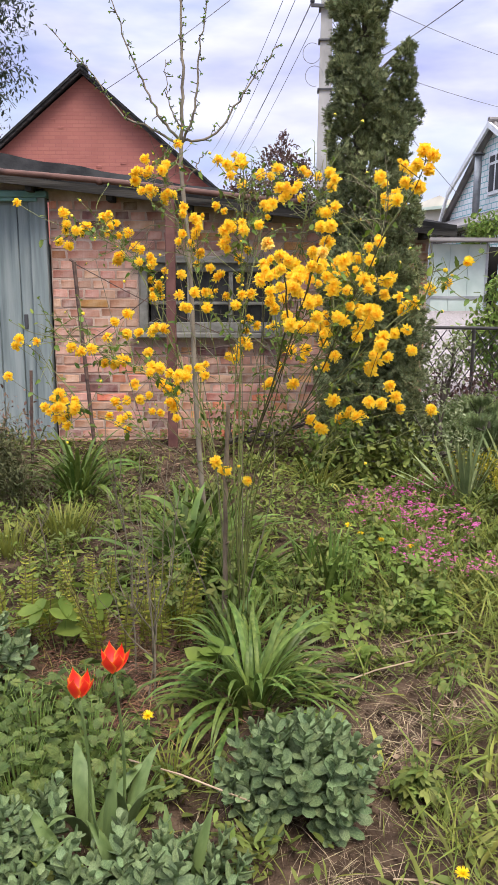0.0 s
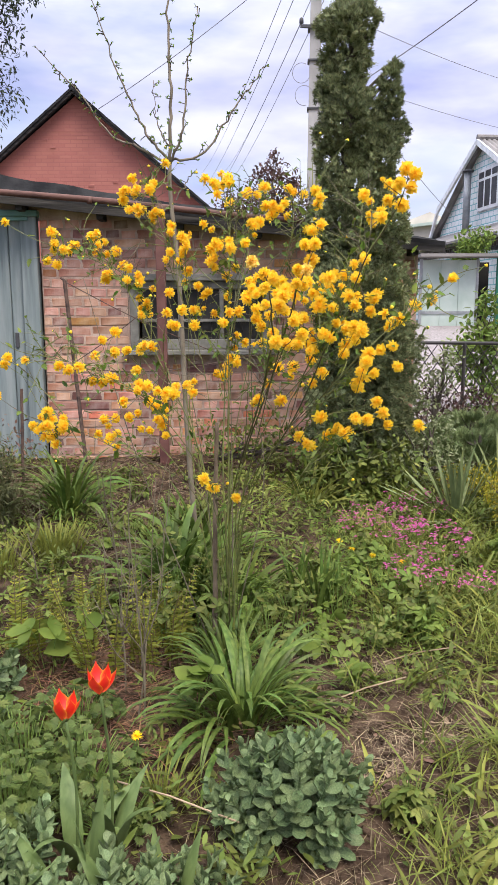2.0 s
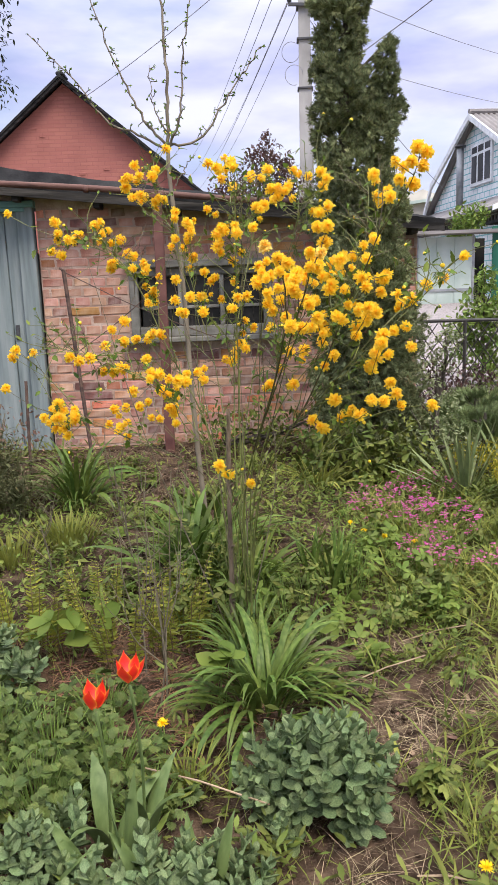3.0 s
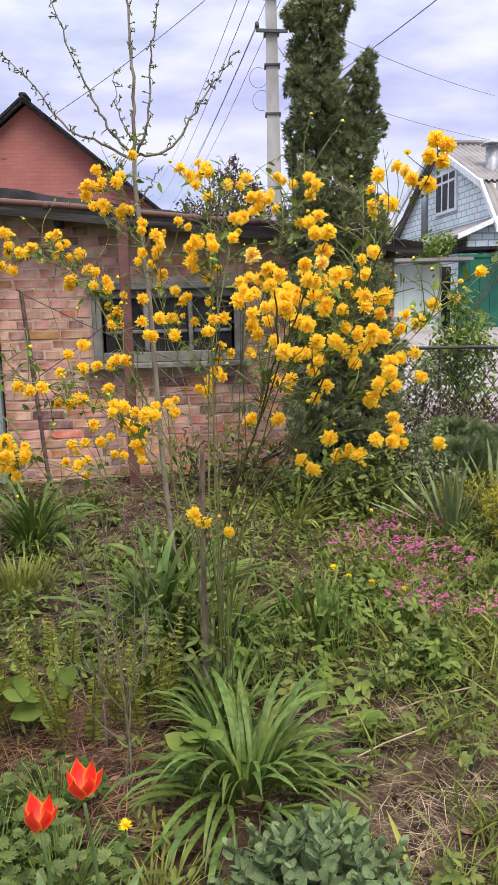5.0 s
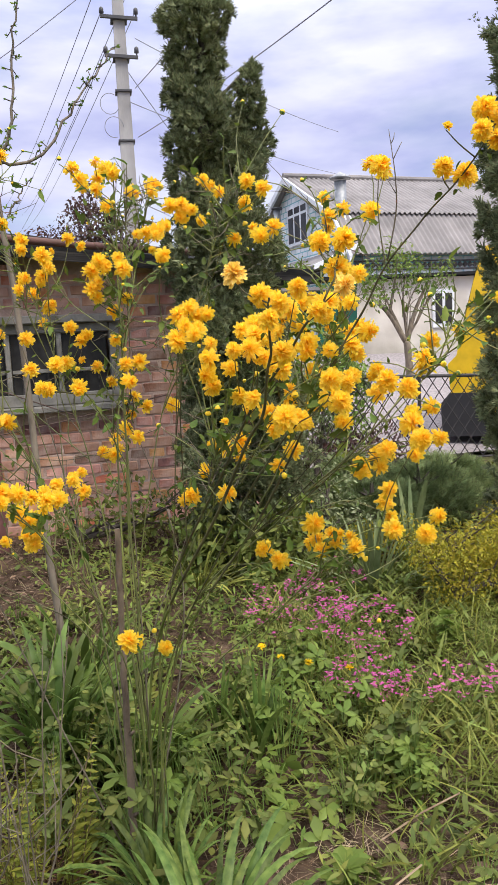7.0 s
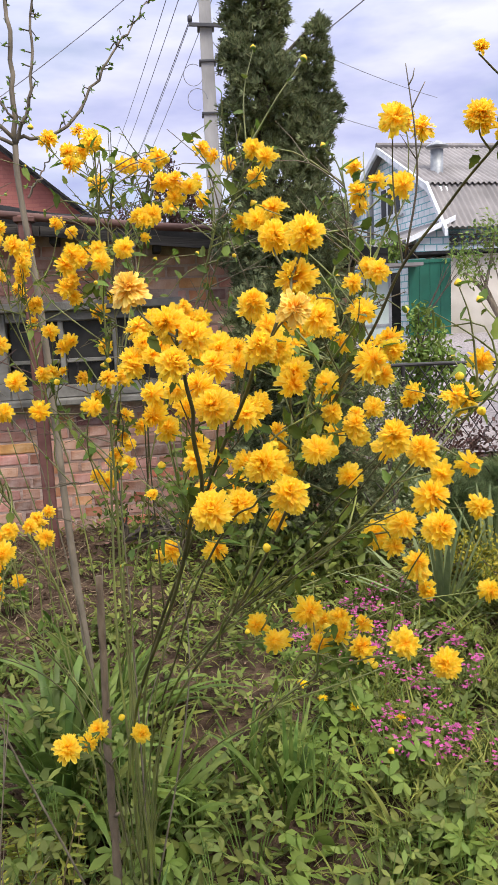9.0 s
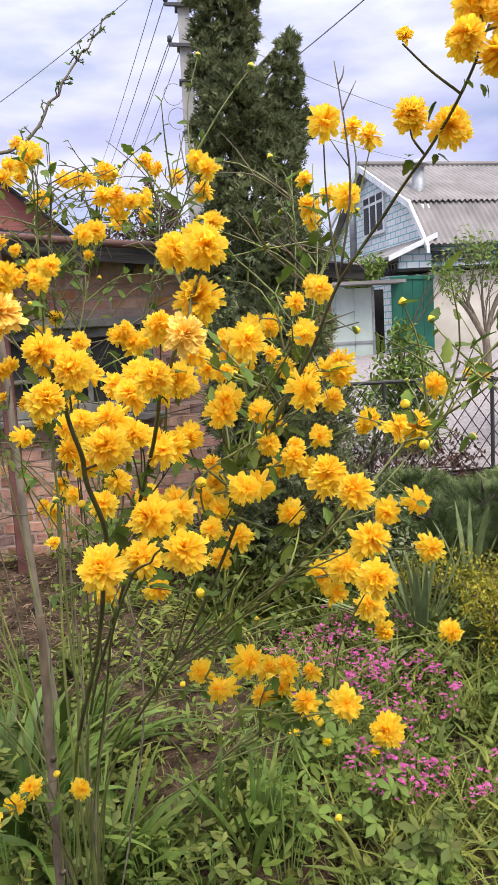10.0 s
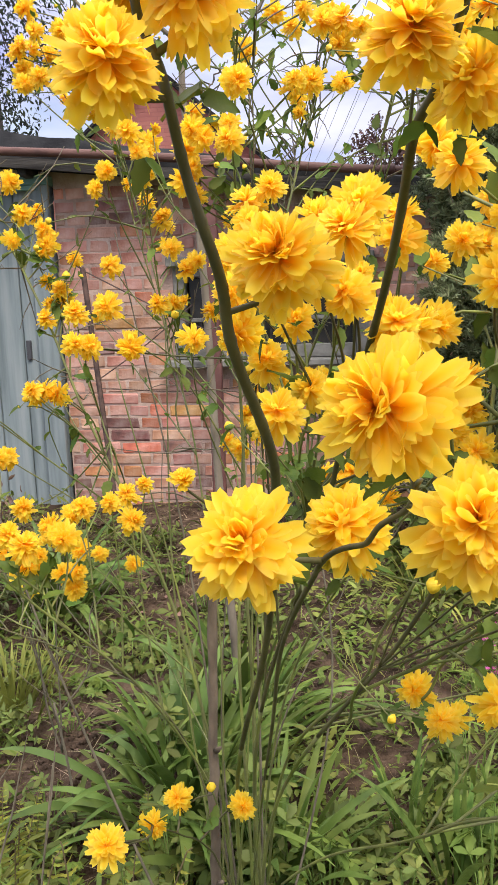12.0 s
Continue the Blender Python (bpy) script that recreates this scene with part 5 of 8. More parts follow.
for nm, (pts, ra, rb) in limbs.items():
    p = smooth_path(pts, 22)
    if nm == "trunk":
        p[1:-1, 0] += 0.007 * np.sin(np.linspace(0, 11, 20))
    else:
        p[1:-1] += rs.standard_normal((20, 3)) * 0.004
    limb = part("trunk" if nm == "trunk" else "limb", MB().tube(p, np.linspace(ra, rb, 22) * (1 if nm == "trunk" else 0.72), 8).mesh("fruit_limb", M_BARK, True), sap)
    if nm == "trunk":
        continue
    k = {"spur": 14, "limb_short": 6}.get(nm, 36)
    idx = rs.integers(3, 22, k)
    base = p[idx] + rs.standard_normal((k, 3)) * 0.004
    out = rs.standard_normal((k, 3)) + np.array([0, 0, 0.3])
    out /= np.linalg.norm(out, axis=1)[:, None]
    mb = MB()
    pos, ah = [], []
    for b, o in zip(base, out):
        tip = b + o * (0.012 + 0.02 * rs.random())
        mb.tube([b, tip], [0.0025, 0.002], 4, False)
        for q in range(4):
            pos.append(tip)
            ah.append(o + rs.standard_normal(3) * 0.7)
    part("spur_growth", mb.mesh("spurs", M_DARKBARK), limb, kind="stuff")
    pos, ah = np.array(pos), np.array(ah)
    v, f, _ = scatter(lv, lf, frames4(pos, ah, rs.standard_normal((len(pos), 3)), 0.008 + 0.011 * rs.random(len(pos))))
    part("leaves", mesh_np("fruit_leaves", v, f, mats=[M_TREELEAF]), limb, kind="stuff")

# ---- the kerria bush ----
kerria = thing("kerria_bush", "double yellow-flowered kerria bush on long arching green canes", "flowering shrub", (-0.08, 3.05, 0.05))
KB = np.array([-0.08, 3.05, 0.05])


def petal_template(length, width, cup, bend, notch=0.0, rows=5, cols=2, wob=0.0, r=None):
    v, uv = [], []
    ph = r.random() * 6.28 if r is not None else 0
    for i in range(rows + 1):
        s = i / rows
        w = width / 2 * (0.28 + 0.72 * math.sin(min(1.0, s / 0.72) * math.pi / 2)) * (1 if s < 0.75 else math.sqrt(max(0.03, 1 - ((s - 0.75) / 0.31) ** 2)))
        for j in range(cols + 1):
            q = 2 * j / cols - 1
            ss = s - (notch * (1 - abs(q)) if i == rows else 0)
            dz = wob * s * math.sin(ph + 5 * s + 2.2 * q)
            v.append((q * w, ss * length * math.cos(bend * s), ss * length * math.sin(bend * s) + cup * width * (q * q) * s + dz))
            uv.append((j / cols, s))
    c = cols + 1
    f = [(i * c + j, i * c + j + 1, (i + 1) * c + j + 1, (i + 1) * c + j) for i in range(rows) for j in range(cols)]
    return np.array(v), np.array(f), np.array(uv)


def flower_mesh(seed, radius=0.021, opened=1.0, material=None, rows=5, cols=2, count=82):
    """A pompon of many narrow petals facing +z, with a green calyx below."""
    r = np.random.default_rng(seed)
    vs, fs, us, n = [], [], [], 0
    for i in range(count):
        s = i / (count - 1)
        el = -26 + 86 * s ** 1.2 + 15 * r.standard_normal()
        L = radius * (1.04 - 0.44 * s ** 1.3) * (0.76 + 0.34 * r.random())
        W = radius * (0.31 - 0.10 * s) * (0.72 + 0.5 * r.random())
        bend = -0.20 + 0.22 * s + 0.22 * r.standard_normal()
        tv, tf, tu = petal_template(L, W, 0.05 + 0.17 * r.random(), bend, notch=0.12 * r.random(), rows=rows, cols=cols, wob=radius * 0.030, r=r)
        e = radians(el * opened + (1 - opened) * 86)
        m = np.array(Euler((e, 0.16 * r.standard_normal(), i * 2.39996 + 0.16 * r.standard_normal()), "XYZ").to_matrix())
        vs.append(tv @ m.T + np.array([0, 0, 0.0085 * s * radius / 0.021]))
        fs.append(tf + n)
        us.append(tu)
        n += len(tv)
    quad = np.concatenate(fs)
    mi = [0] * len(quad)
    an = np.arange(6) * math.pi / 3
    cal = np.concatenate([np.stack([0.0035 * np.cos(an), 0.0035 * np.sin(an), np.full(6, 0.001)], 1), np.stack([0.0012 * np.cos(an), 0.0012 * np.sin(an), np.full(6, -0.006)], 1)])
    vs.append(cal)
    us.append(np.zeros((12, 2)))
    cf = np.array([(j, (j + 1) % 6, 6 + (j + 1) % 6, 6 + j) for j in range(6)]) + n
    quad = np.concatenate([quad, cf])
    mi += [1] * 6
    return mesh_np("flower", np.concatenate(vs), quad, np.concatenate(us), smooth=True, mats=[material or M_PETAL, M_CALYX], mindex=mi)


def bud_mesh(seed, radius=0.006):
    vs, fs = [], []
    rows, sides = 6, 8
    for i in range(rows + 1):
        s = i / rows
        w = radius * math.sin(math.pi * (0.06 + 0.94 * s) ** 0.8) + 0.0004
        for j in range(sides):
            a = 2 * math.pi * j / sides + s * 0.7
            vs.append((w * math.cos(a) * (1 + 0.08 * (j % 2)), w * math.sin(a) * (1 + 0.08 * (j % 2)), radius * 2.1 * s))
    for i in range(rows):
        for j in range(sides):
            fs.append((i * sides + j, i * sides + (j + 1) % sides, (i + 1) * sides + (j + 1) % sides, (i + 1) * sides + j))
    mi = [1 if k < 2 * sides else 0 for k in range(len(fs))]
    return mesh_np("bud", vs, fs, smooth=True, mats=[M_BUD, M_CALYX], mindex=mi)


FLOWERS = [flower_mesh(100 + k, 0.0200 + 0.0008 * k, 1.0 - 0.05 * (k % 3), rows=5) for k in range(7)]
CLOSE = [flower_mesh(110 + k, 0.0205 + 0.0006 * k, 1.0, rows=7, cols=4, count=150) for k in range(6)]
PALE = [flower_mesh(120 + k, 0.0215, 1.0, material=M_PALEPETAL, rows=7, cols=4, count=120) for k in range(2)]
HALF = [flower_mesh(130 + k, 0.014, 0.45) for k in range(2)]
BUDS = [bud_mesh(140 + k, 0.0045 + 0.0012 * k) for k in range(4)]
KLV, KLF, KLU = leaf_template(6, 0.5, 0.22, 0.22, serr=0.13, wave=0.03, widest=0.36)
kr = np.random.default_rng(77)
PALE_AT = np.array([(0.076, 2.097, 1.585), (0.216, 2.038, 1.561)])


def bloom(p, face, size=1.0, kinds=None):
    kinds = kinds or FLOWERS
    if kinds is FLOWERS and np.min(np.linalg.norm(PALE_AT - p, axis=1)) < 0.02:
        kinds = PALE
    if kinds is FLOWERS and p[1] < 2.25:
        kinds = CLOSE
    me = kinds[kr.integers(0, len(kinds))]
    q = Vector(face).to_track_quat("Z", "Y").to_matrix().to_4x4() @ pose(0, 0, 0, 0, 0, 360 * kr.random())
    m = Matrix.Translation(Vector(p - KB)) @ q @ Matrix.Scale(size, 4)
    part("bud" if kinds is BUDS else "flower", me, kerria, m=m)


CANES = []
THICK = {"near": 0.0033, "hero": 0.0018, "tall": 0.0031, "long": 0.0029, "mid": 0.0038, "far": 0.0036, "right": 0.0025, "back": 0.0034}


def cane(tag, pts, blooms):
    """One cane with its twigs, leaves, flowers and buds; pts and blooms in metres, a fourth number is a flower's size."""
    start = KB + np.array([0.035 * kr.standard_normal(), 0.03 * kr.standard_normal(), 0.0])
    branch = tag.endswith("_b")
    thick = 0.0018 if branch else THICK.get(tag, 0.0021)
    first = KB + (np.array(pts[0]) - KB) * np.array([0.62, 0.8, 1.0])
    # a branch leaves its cane part of the way up
    line = smooth_path([(np.array(pts[0]) * 0.35 + np.array(pts[1]) * 0.65), *pts[1:]] if branch else [start, first, *pts[1:]], 160)
    wave = np.linspace(0, 1, 158)[:, None]
    line[1:-1] += 0.003 * np.sin(wave * np.array([31.0, 43.0, 0.0]) + kr.random(3) * 6) * (1 - 0.8 * wave)
    mb = MB()
    dark = tag in ("near", "hero", "tall", "long")
    wide = np.linspace(thick, thick * (0.36 if dark else 0.40), 160)
    wide = wide * (1 + 0.12 * (np.arange(160) % 11 == 5))
    cut = int(np.argmax(line[:, 2] > 0.9)) if dark else 0
    mb.tube(line[cut:] - KB, wide[cut:], 8)
    stem = None
    if dark:
        stem = part("cane", MB().tube(line[:cut + 1] - KB, wide[:cut + 1], 8).mesh("cane_foot", M_CANE, True), kerria)
    leaf_pos, leaf_dir = [], []
    for b in blooms:
        given = b[3] if len(b) > 3 else None
        b = np.array(b[:3])
        close = b[1] < 2.36
        d = np.linalg.norm(line[32:] - b, axis=1) + 0.35 * np.maximum(0, line[32:, 2] - b[2] + 0.02)
        i = 32 + int(np.argmin(d))
        gap = np.linalg.norm(line[i] - b)
        i = max(32, i - int(gap * (150 if close else 90)))
        a = line[i]
        off = b - a
        tocam = np.array([0.15, 0.6, 1.45]) - b
        aim = tocam / np.linalg.norm(tocam)
        face = aim * 0.65 + np.array([0, 0, 0.45]) + kr.standard_normal(3) * (0.25 if given else 0.42)
        if face @ aim < 0.35:
            face = face + aim * (0.55 - face @ aim)
        face = face / np.linalg.norm(face)
        side = b - face * 0.006
        bow = 0.2 if close else 0.55
        mid = a + off * 0.55 + np.array([0.012 * kr.standard_normal() * bow, 0.012 * kr.standard_normal() * bow, 0.10 * gap * bow]) - face * 0.18 * gap
        tw = smooth_path([a, mid, side], 14)
        mb.tube(tw - KB, np.linspace(0.0013, 0.0008, 14) if close else np.linspace(0.0017, 0.0009, 14), 5, False)
        bloom(b, face, given or ((0.80 if b[1] < 2.05 else 0.9 if b[1] < 2.2 else 0.86) + (0.06 if b[1] < 2.2 else 0.24) * kr.random()), HALF if given and given < 0.7 else None)
        for k in range(int(kr.choice([0, 0, 0, 1, 1])) if gap < 0.35 and b[1] > 2.33 else 0):
            e = b + kr.standard_normal(3) * np.array([0.024, 0.02, 0.024])
            mb.tube(smooth_path([tw[7], (tw[9] + e) / 2, e - np.array([0, 0, 0.008])], 5) - KB, 0.0011, 4, False)
            if kr.random() < 0.74:
                bloom(e, face + kr.standard_normal(3) * 0.4, 0.66 + 0.36 * kr.random())
            elif kr.random() < 0.4:
                bloom(e, face + kr.standard_normal(3) * 0.5, 1.0, HALF)
            else:
                bloom(e, face + kr.standard_normal(3) * 0.4 + np.array([0, 0, 0.6]), 1.0, BUDS)
        for k in range(3 if b[1] > 2.35 else 2):
            leaf_pos.append(tw[kr.integers(3, 9)] + (np.array([0, 0.014, -0.014]) if close else 0))
            leaf_dir.append(kr.standard_normal(3) * 0.8 + np.array([0, 0.3 if close else -0.1, -0.2]))
    # bare side twigs with buds and leaves
    for k in range(13):
        i = kr.integers(80, 152)
        if line[i][1] < 2.4 or line[i][2] < 1.0:
            continue
        d = kr.standard_normal(3) + np.array([0, -0.2, 0.6])
        d /= np.linalg.norm(d)
        ln = 0.05 + 0.17 * kr.random() ** 1.3
        tw = smooth_path([line[i], line[i] + d * ln * 0.5 + np.array([0, 0, 0.01]) + 0.08 * ln * kr.standard_normal(3), line[i] + d * ln], 7)
        mb.tube(tw - KB, np.linspace(0.0019, 0.0007, 7), 4, False)
        for q in tw[2::2]:
            leaf_pos.append(q)
            leaf_dir.append(d * 0.6 + kr.standard_normal(3) * 0.7)
        if kr.random() < 0.5:
            bloom(tw[-1], d + np.array([0, 0, 0.4]), 0.55 + 0.35 * kr.random(), BUDS)
    if dark:
        part("upper_cane", mb.mesh("cane_" + tag, M_DARKCANE, True), stem, "smooth dark brown cane")
    else:
        stem = part("cane", mb.mesh("cane_" + tag, M_CANE if kr.random() < 0.8 else M_DARKCANE, True), kerria)
    CANES.append((line, stem))
    lp, ld = np.array(leaf_pos), np.array(leaf_dir)
    s = (0.014 + 0.024 * kr.random(len(lp)) ** 1.7) * np.where(lp[:, 1] < 2.35, 0.62, 1.0)
    up = np.tile(np.array([0, -0.3, 1.0]), (len(lp), 1)) + 0.4 * kr.standard_normal((len(lp), 3))
    v, f, u = scatter(KLV, KLF, frames4(lp - KB, ld, up, s), KLU)
    part("leaves", mesh_np("kerria_leaves", v, f, u, mats=[M_KLEAF]), stem, kind="stuff")


cane("near", [(-0.02, 2.8, 0.7), (0.081, 2.42, 1.182), (0.117, 2.27, 1.322), (0.128, 2.2, 1.376), (0.127, 2.14, 1.438), (0.125, 2.11, 1.468), (0.123, 2.09, 1.498), (0.12, 2.075, 1.52), (0.117, 2.068, 1.537), (0.117, 2.062, 1.549)],
     [
      (0.076, 2.097, 1.585), (0.111, 2.082, 1.554, 0.850), (0.112, 2.050, 1.520, 0.720), (0.133, 2.066, 1.541, 0.800), (0.147, 2.124, 1.472, 0.920), (0.074, 2.236, 1.365, 0.620)])
cane("hero", [(0.02, 2.82, 0.65), (0.078, 2.45, 1.088), (0.137, 2.2, 1.307), (0.16, 2.125, 1.363), (0.177, 2.085, 1.385), (0.188, 2.055, 1.403), (0.193, 2.04, 1.415)],
     [
      (0.138, 2.087, 1.380, 0.950), (0.169, 2.132, 1.373, 0.930), (0.187, 2.015, 1.436, 0.760), (0.207, 2.040, 1.402, 0.840)])
cane("long", [(0.06, 2.78, 0.7), (0.2, 2.6, 1.13), (0.312, 2.46, 1.415), (0.361, 2.4, 1.53), (0.395, 2.34, 1.615), (0.432, 2.27, 1.683), (0.452, 2.19, 1.722), (0.462, 2.12, 1.762), (0.47, 2.1, 1.79)],
     [
      (0.255, 2.400, 1.468), (0.376, 2.492, 1.473), (0.355, 2.248, 1.413), (0.372, 2.200, 1.404), (0.407, 2.119, 1.788, 0.620), (0.447, 2.090, 1.776, 0.800), (0.477, 2.100, 1.765, 0.800), (0.467, 2.120, 1.815), (0.379, 2.320, 1.779), (0.431, 2.185, 1.745), (0.213, 2.447, 1.437), (0.243, 2.478, 1.393), (0.286, 2.356, 1.553), (0.338, 2.298, 1.501), (0.361, 2.314, 1.391), (0.302, 2.400, 1.468), (0.271, 2.300, 1.395), (0.465, 2.180, 1.733), (0.487, 2.100, 1.798)])
cane("right", [(0.1, 2.75, 0.8), (0.24, 2.55, 1.13), (0.36, 2.38, 1.3), (0.5, 2.42, 1.43), (0.68, 2.5, 1.57)],
     [
      (0.340, 2.453, 1.329), (0.440, 2.300, 1.451), (0.442, 2.350, 1.346), (0.394, 2.250, 1.340), (0.387, 2.344, 1.283), (0.382, 2.475, 1.235), (0.492, 2.350, 1.298), (0.611, 2.500, 1.491), (0.570, 2.554, 1.475), (0.451, 2.513, 1.172), (0.236, 2.617, 1.015), (0.501, 2.429, 1.430), (0.402, 2.424, 1.259), (0.390, 2.500, 1.221), (0.486, 2.625, 1.121), (0.251, 2.652, 1.002), (0.271, 2.450, 1.133), (0.651, 2.400, 1.554), (0.418, 2.280, 1.283)])
cane("tall", [(0.03, 2.8, 0.8), (0.128, 2.5, 1.28), (0.185, 2.2, 1.485), (0.199, 2.115, 1.528), (0.217, 2.095, 1.567), (0.226, 2.1, 1.596)],
     [
      (0.213, 2.138, 1.632), (0.237, 2.098, 1.630), (0.231, 2.112, 1.589), (0.216, 2.038, 1.561), (0.156, 2.350, 1.500), (0.199, 2.359, 1.437), (0.185, 2.285, 1.443), (0.053, 2.559, 1.531), (0.105, 2.300, 1.478), (0.045, 2.600, 1.548), (0.137, 2.300, 1.477), (0.159, 2.300, 1.462), (0.124, 2.250, 1.399, 0.850), (0.190, 2.081, 1.529, 0.760), (0.210, 2.116, 1.526, 0.840), (0.201, 2.350, 1.365, 0.900), (0.195, 2.208, 1.571, 0.850)])
cane("low", [(0.05, 2.82, 0.55), (0.22, 2.55, 0.93), (0.33, 2.4, 1.07), (0.41, 2.22, 1.16)],
     [
      (0.383, 2.180, 1.322), (0.366, 2.264, 1.155), (0.344, 2.407, 1.085), (0.610, 2.625, 1.075), (0.322, 2.462, 1.085), (0.598, 2.591, 1.089), (0.393, 2.186, 1.163), (0.310, 2.602, 1.051), (0.335, 2.529, 1.081)])
cane("east", [(0.1, 2.85, 0.9), (0.27, 2.7, 1.3), (0.4, 2.6, 1.56), (0.46, 2.85, 1.85)],
     [
      (0.318, 2.657, 1.569), (0.306, 2.639, 1.522), (0.366, 2.728, 1.347), (0.385, 2.584, 1.562), (0.357, 2.563, 1.511), (0.442, 2.713, 1.500), (0.467, 2.694, 1.511), (0.439, 2.649, 1.452), (0.510, 2.750, 1.399), (0.510, 2.642, 1.839), (0.493, 2.880, 1.801), (0.454, 2.880, 1.782), (0.454, 2.911, 1.834), (0.099, 2.719, 1.209), (0.376, 2.494, 1.560), (0.404, 2.521, 1.616), (0.448, 2.612, 1.496), (0.282, 2.630, 1.254), (0.461, 2.600, 1.749), (0.282, 2.700, 1.556), (0.278, 2.600, 1.473), (0.245, 2.700, 1.719), (0.271, 2.700, 1.507), (0.415, 2.626, 1.628), (0.386, 2.598, 1.363), (0.347, 2.681, 1.417)])
cane("mid", [(-0.06, 3.1, 0.9), (-0.06, 3.05, 1.5), (-0.05, 3.04, 1.95)],
     [
      (-0.220, 2.903, 1.457), (-0.169, 2.850, 1.406), (-0.057, 2.750, 1.418), (-0.109, 2.987, 1.652), (-0.045, 2.956, 1.680), (-0.070, 3.100, 1.587), (-0.146, 3.126, 1.529), (-0.071, 3.146, 1.513), (-0.089, 3.098, 1.404), (-0.017, 3.007, 1.453), (-0.124, 3.137, 1.441), (-0.068, 3.200, 1.872), (-0.053, 3.026, 1.923), (0.043, 3.000, 1.764), (-0.154, 3.100, 1.948), (-0.093, 3.000, 1.877), (-0.068, 3.100, 1.948), (0.046, 3.100, 1.889), (0.000, 3.100, 1.890), (-0.054, 3.000, 1.713), (0.025, 3.100, 1.782), (-0.053, 3.000, 1.448), (-0.059, 3.100, 1.269), (-0.032, 3.100, 1.360), (0.054, 3.100, 1.788), (-0.104, 3.184, 1.719), (-0.236, 3.165, 1.714), (-0.203, 3.168, 1.456)])
cane("top", [(0.02, 3.05, 1.1), (0.14, 3, 1.6), (0.24, 2.9, 1.92)],
     [
      (0.027, 2.653, 1.677), (0.224, 3.113, 1.890), (0.277, 2.794, 1.835), (0.289, 2.979, 1.771), (0.236, 2.975, 1.747), (0.109, 3.000, 1.836), (0.135, 3.000, 1.825), (0.183, 3.000, 1.883), (0.081, 3.000, 1.835), (0.146, 2.900, 1.563), (0.273, 3.000, 1.838), (0.262, 2.906, 1.875), (0.140, 2.826, 1.490)])
cane("west", [(-0.15, 3.1, 0.9), (-0.22, 3.2, 1.4), (-0.36, 3.3, 1.85), (-0.4, 3.28, 1.99)],
     [
      (-0.490, 3.300, 1.938), (-0.371, 3.219, 1.952), (-0.460, 3.455, 1.878), (-0.357, 3.312, 1.847), (-0.304, 3.224, 1.791), (-0.365, 3.500, 2.075), (-0.181, 3.300, 1.802), (-0.244, 3.217, 1.740), (-0.258, 3.347, 1.609), (-0.204, 3.099, 1.458), (-0.424, 3.374, 1.437), (-0.434, 3.200, 1.857), (-0.466, 3.200, 1.850), (-0.304, 3.150, 1.526), (-0.242, 3.100, 1.734), (-0.449, 3.200, 1.969), (-0.248, 3.277, 1.612)])
cane("far", [(-0.2, 3.05, 0.8), (-0.36, 3.1, 1.3), (-0.52, 3.15, 1.6), (-0.8, 3.2, 1.72)],
     [
      (-0.369, 2.950, 1.332), (-0.776, 3.200, 1.722), (-0.702, 3.200, 1.711), (-0.614, 3.250, 1.764), (-0.583, 3.250, 1.730), (-0.537, 3.250, 1.691), (-0.545, 3.141, 1.595), (-0.537, 3.345, 1.639), (-0.429, 3.158, 1.593), (-0.432, 2.900, 1.311), (-0.441, 3.200, 1.290), (-0.300, 2.900, 1.057), (-0.425, 3.300, 0.946), (-0.972, 3.200, 1.806), (-0.466, 3.150, 1.622), (-0.463, 3.100, 1.575), (-0.428, 3.150, 1.557), (-0.371, 3.150, 1.540), (-0.395, 3.150, 1.467), (-0.410, 3.100, 1.437), (-0.392, 3.000, 1.319), (-0.348, 3.000, 1.320), (-0.397, 2.900, 1.236), (-0.768, 3.200, 1.639)])
cane("side", [(-0.13, 2.9, 0.7), (-0.28, 2.68, 1.12), (-0.5, 2.65, 1.26), (-0.72, 2.68, 1.32)],
     [
      (-0.256, 2.750, 1.178), (-0.234, 2.800, 1.189), (-0.319, 2.750, 1.139), (-0.382, 2.850, 1.245), (-0.510, 2.750, 1.300), (-0.532, 2.623, 1.270), (-0.580, 2.650, 1.260), (-0.510, 2.700, 1.217), (-0.432, 2.663, 1.230), (-0.453, 2.800, 1.311), (-0.297, 2.585, 1.213), (-0.248, 2.653, 1.178), (-0.198, 2.809, 1.193), (-0.199, 2.879, 1.185)])
cane("out", [(-0.25, 3.05, 0.7), (-0.5, 2.98, 0.93), (-0.8, 2.9, 1.06)],
     [
      (-0.530, 3.120, 1.026), (-0.565, 3.283, 0.934), (-0.601, 3.106, 0.961), (-0.956, 3.100, 1.275), (-0.884, 3.100, 1.259), (-1.009, 3.100, 1.119), (-0.746, 2.950, 0.973), (-0.767, 2.950, 1.047), (-0.679, 2.900, 1.055), (-0.713, 2.900, 0.957), (-0.709, 2.811, 1.039)])
cane("small", [(-0.06, 2.8, 0.6), (-0.09, 2.58, 0.89)],
     [
      (-0.101, 2.500, 0.916), (-0.091, 2.609, 0.865), (-0.081, 2.686, 0.841), (-0.016, 2.753, 0.792)])
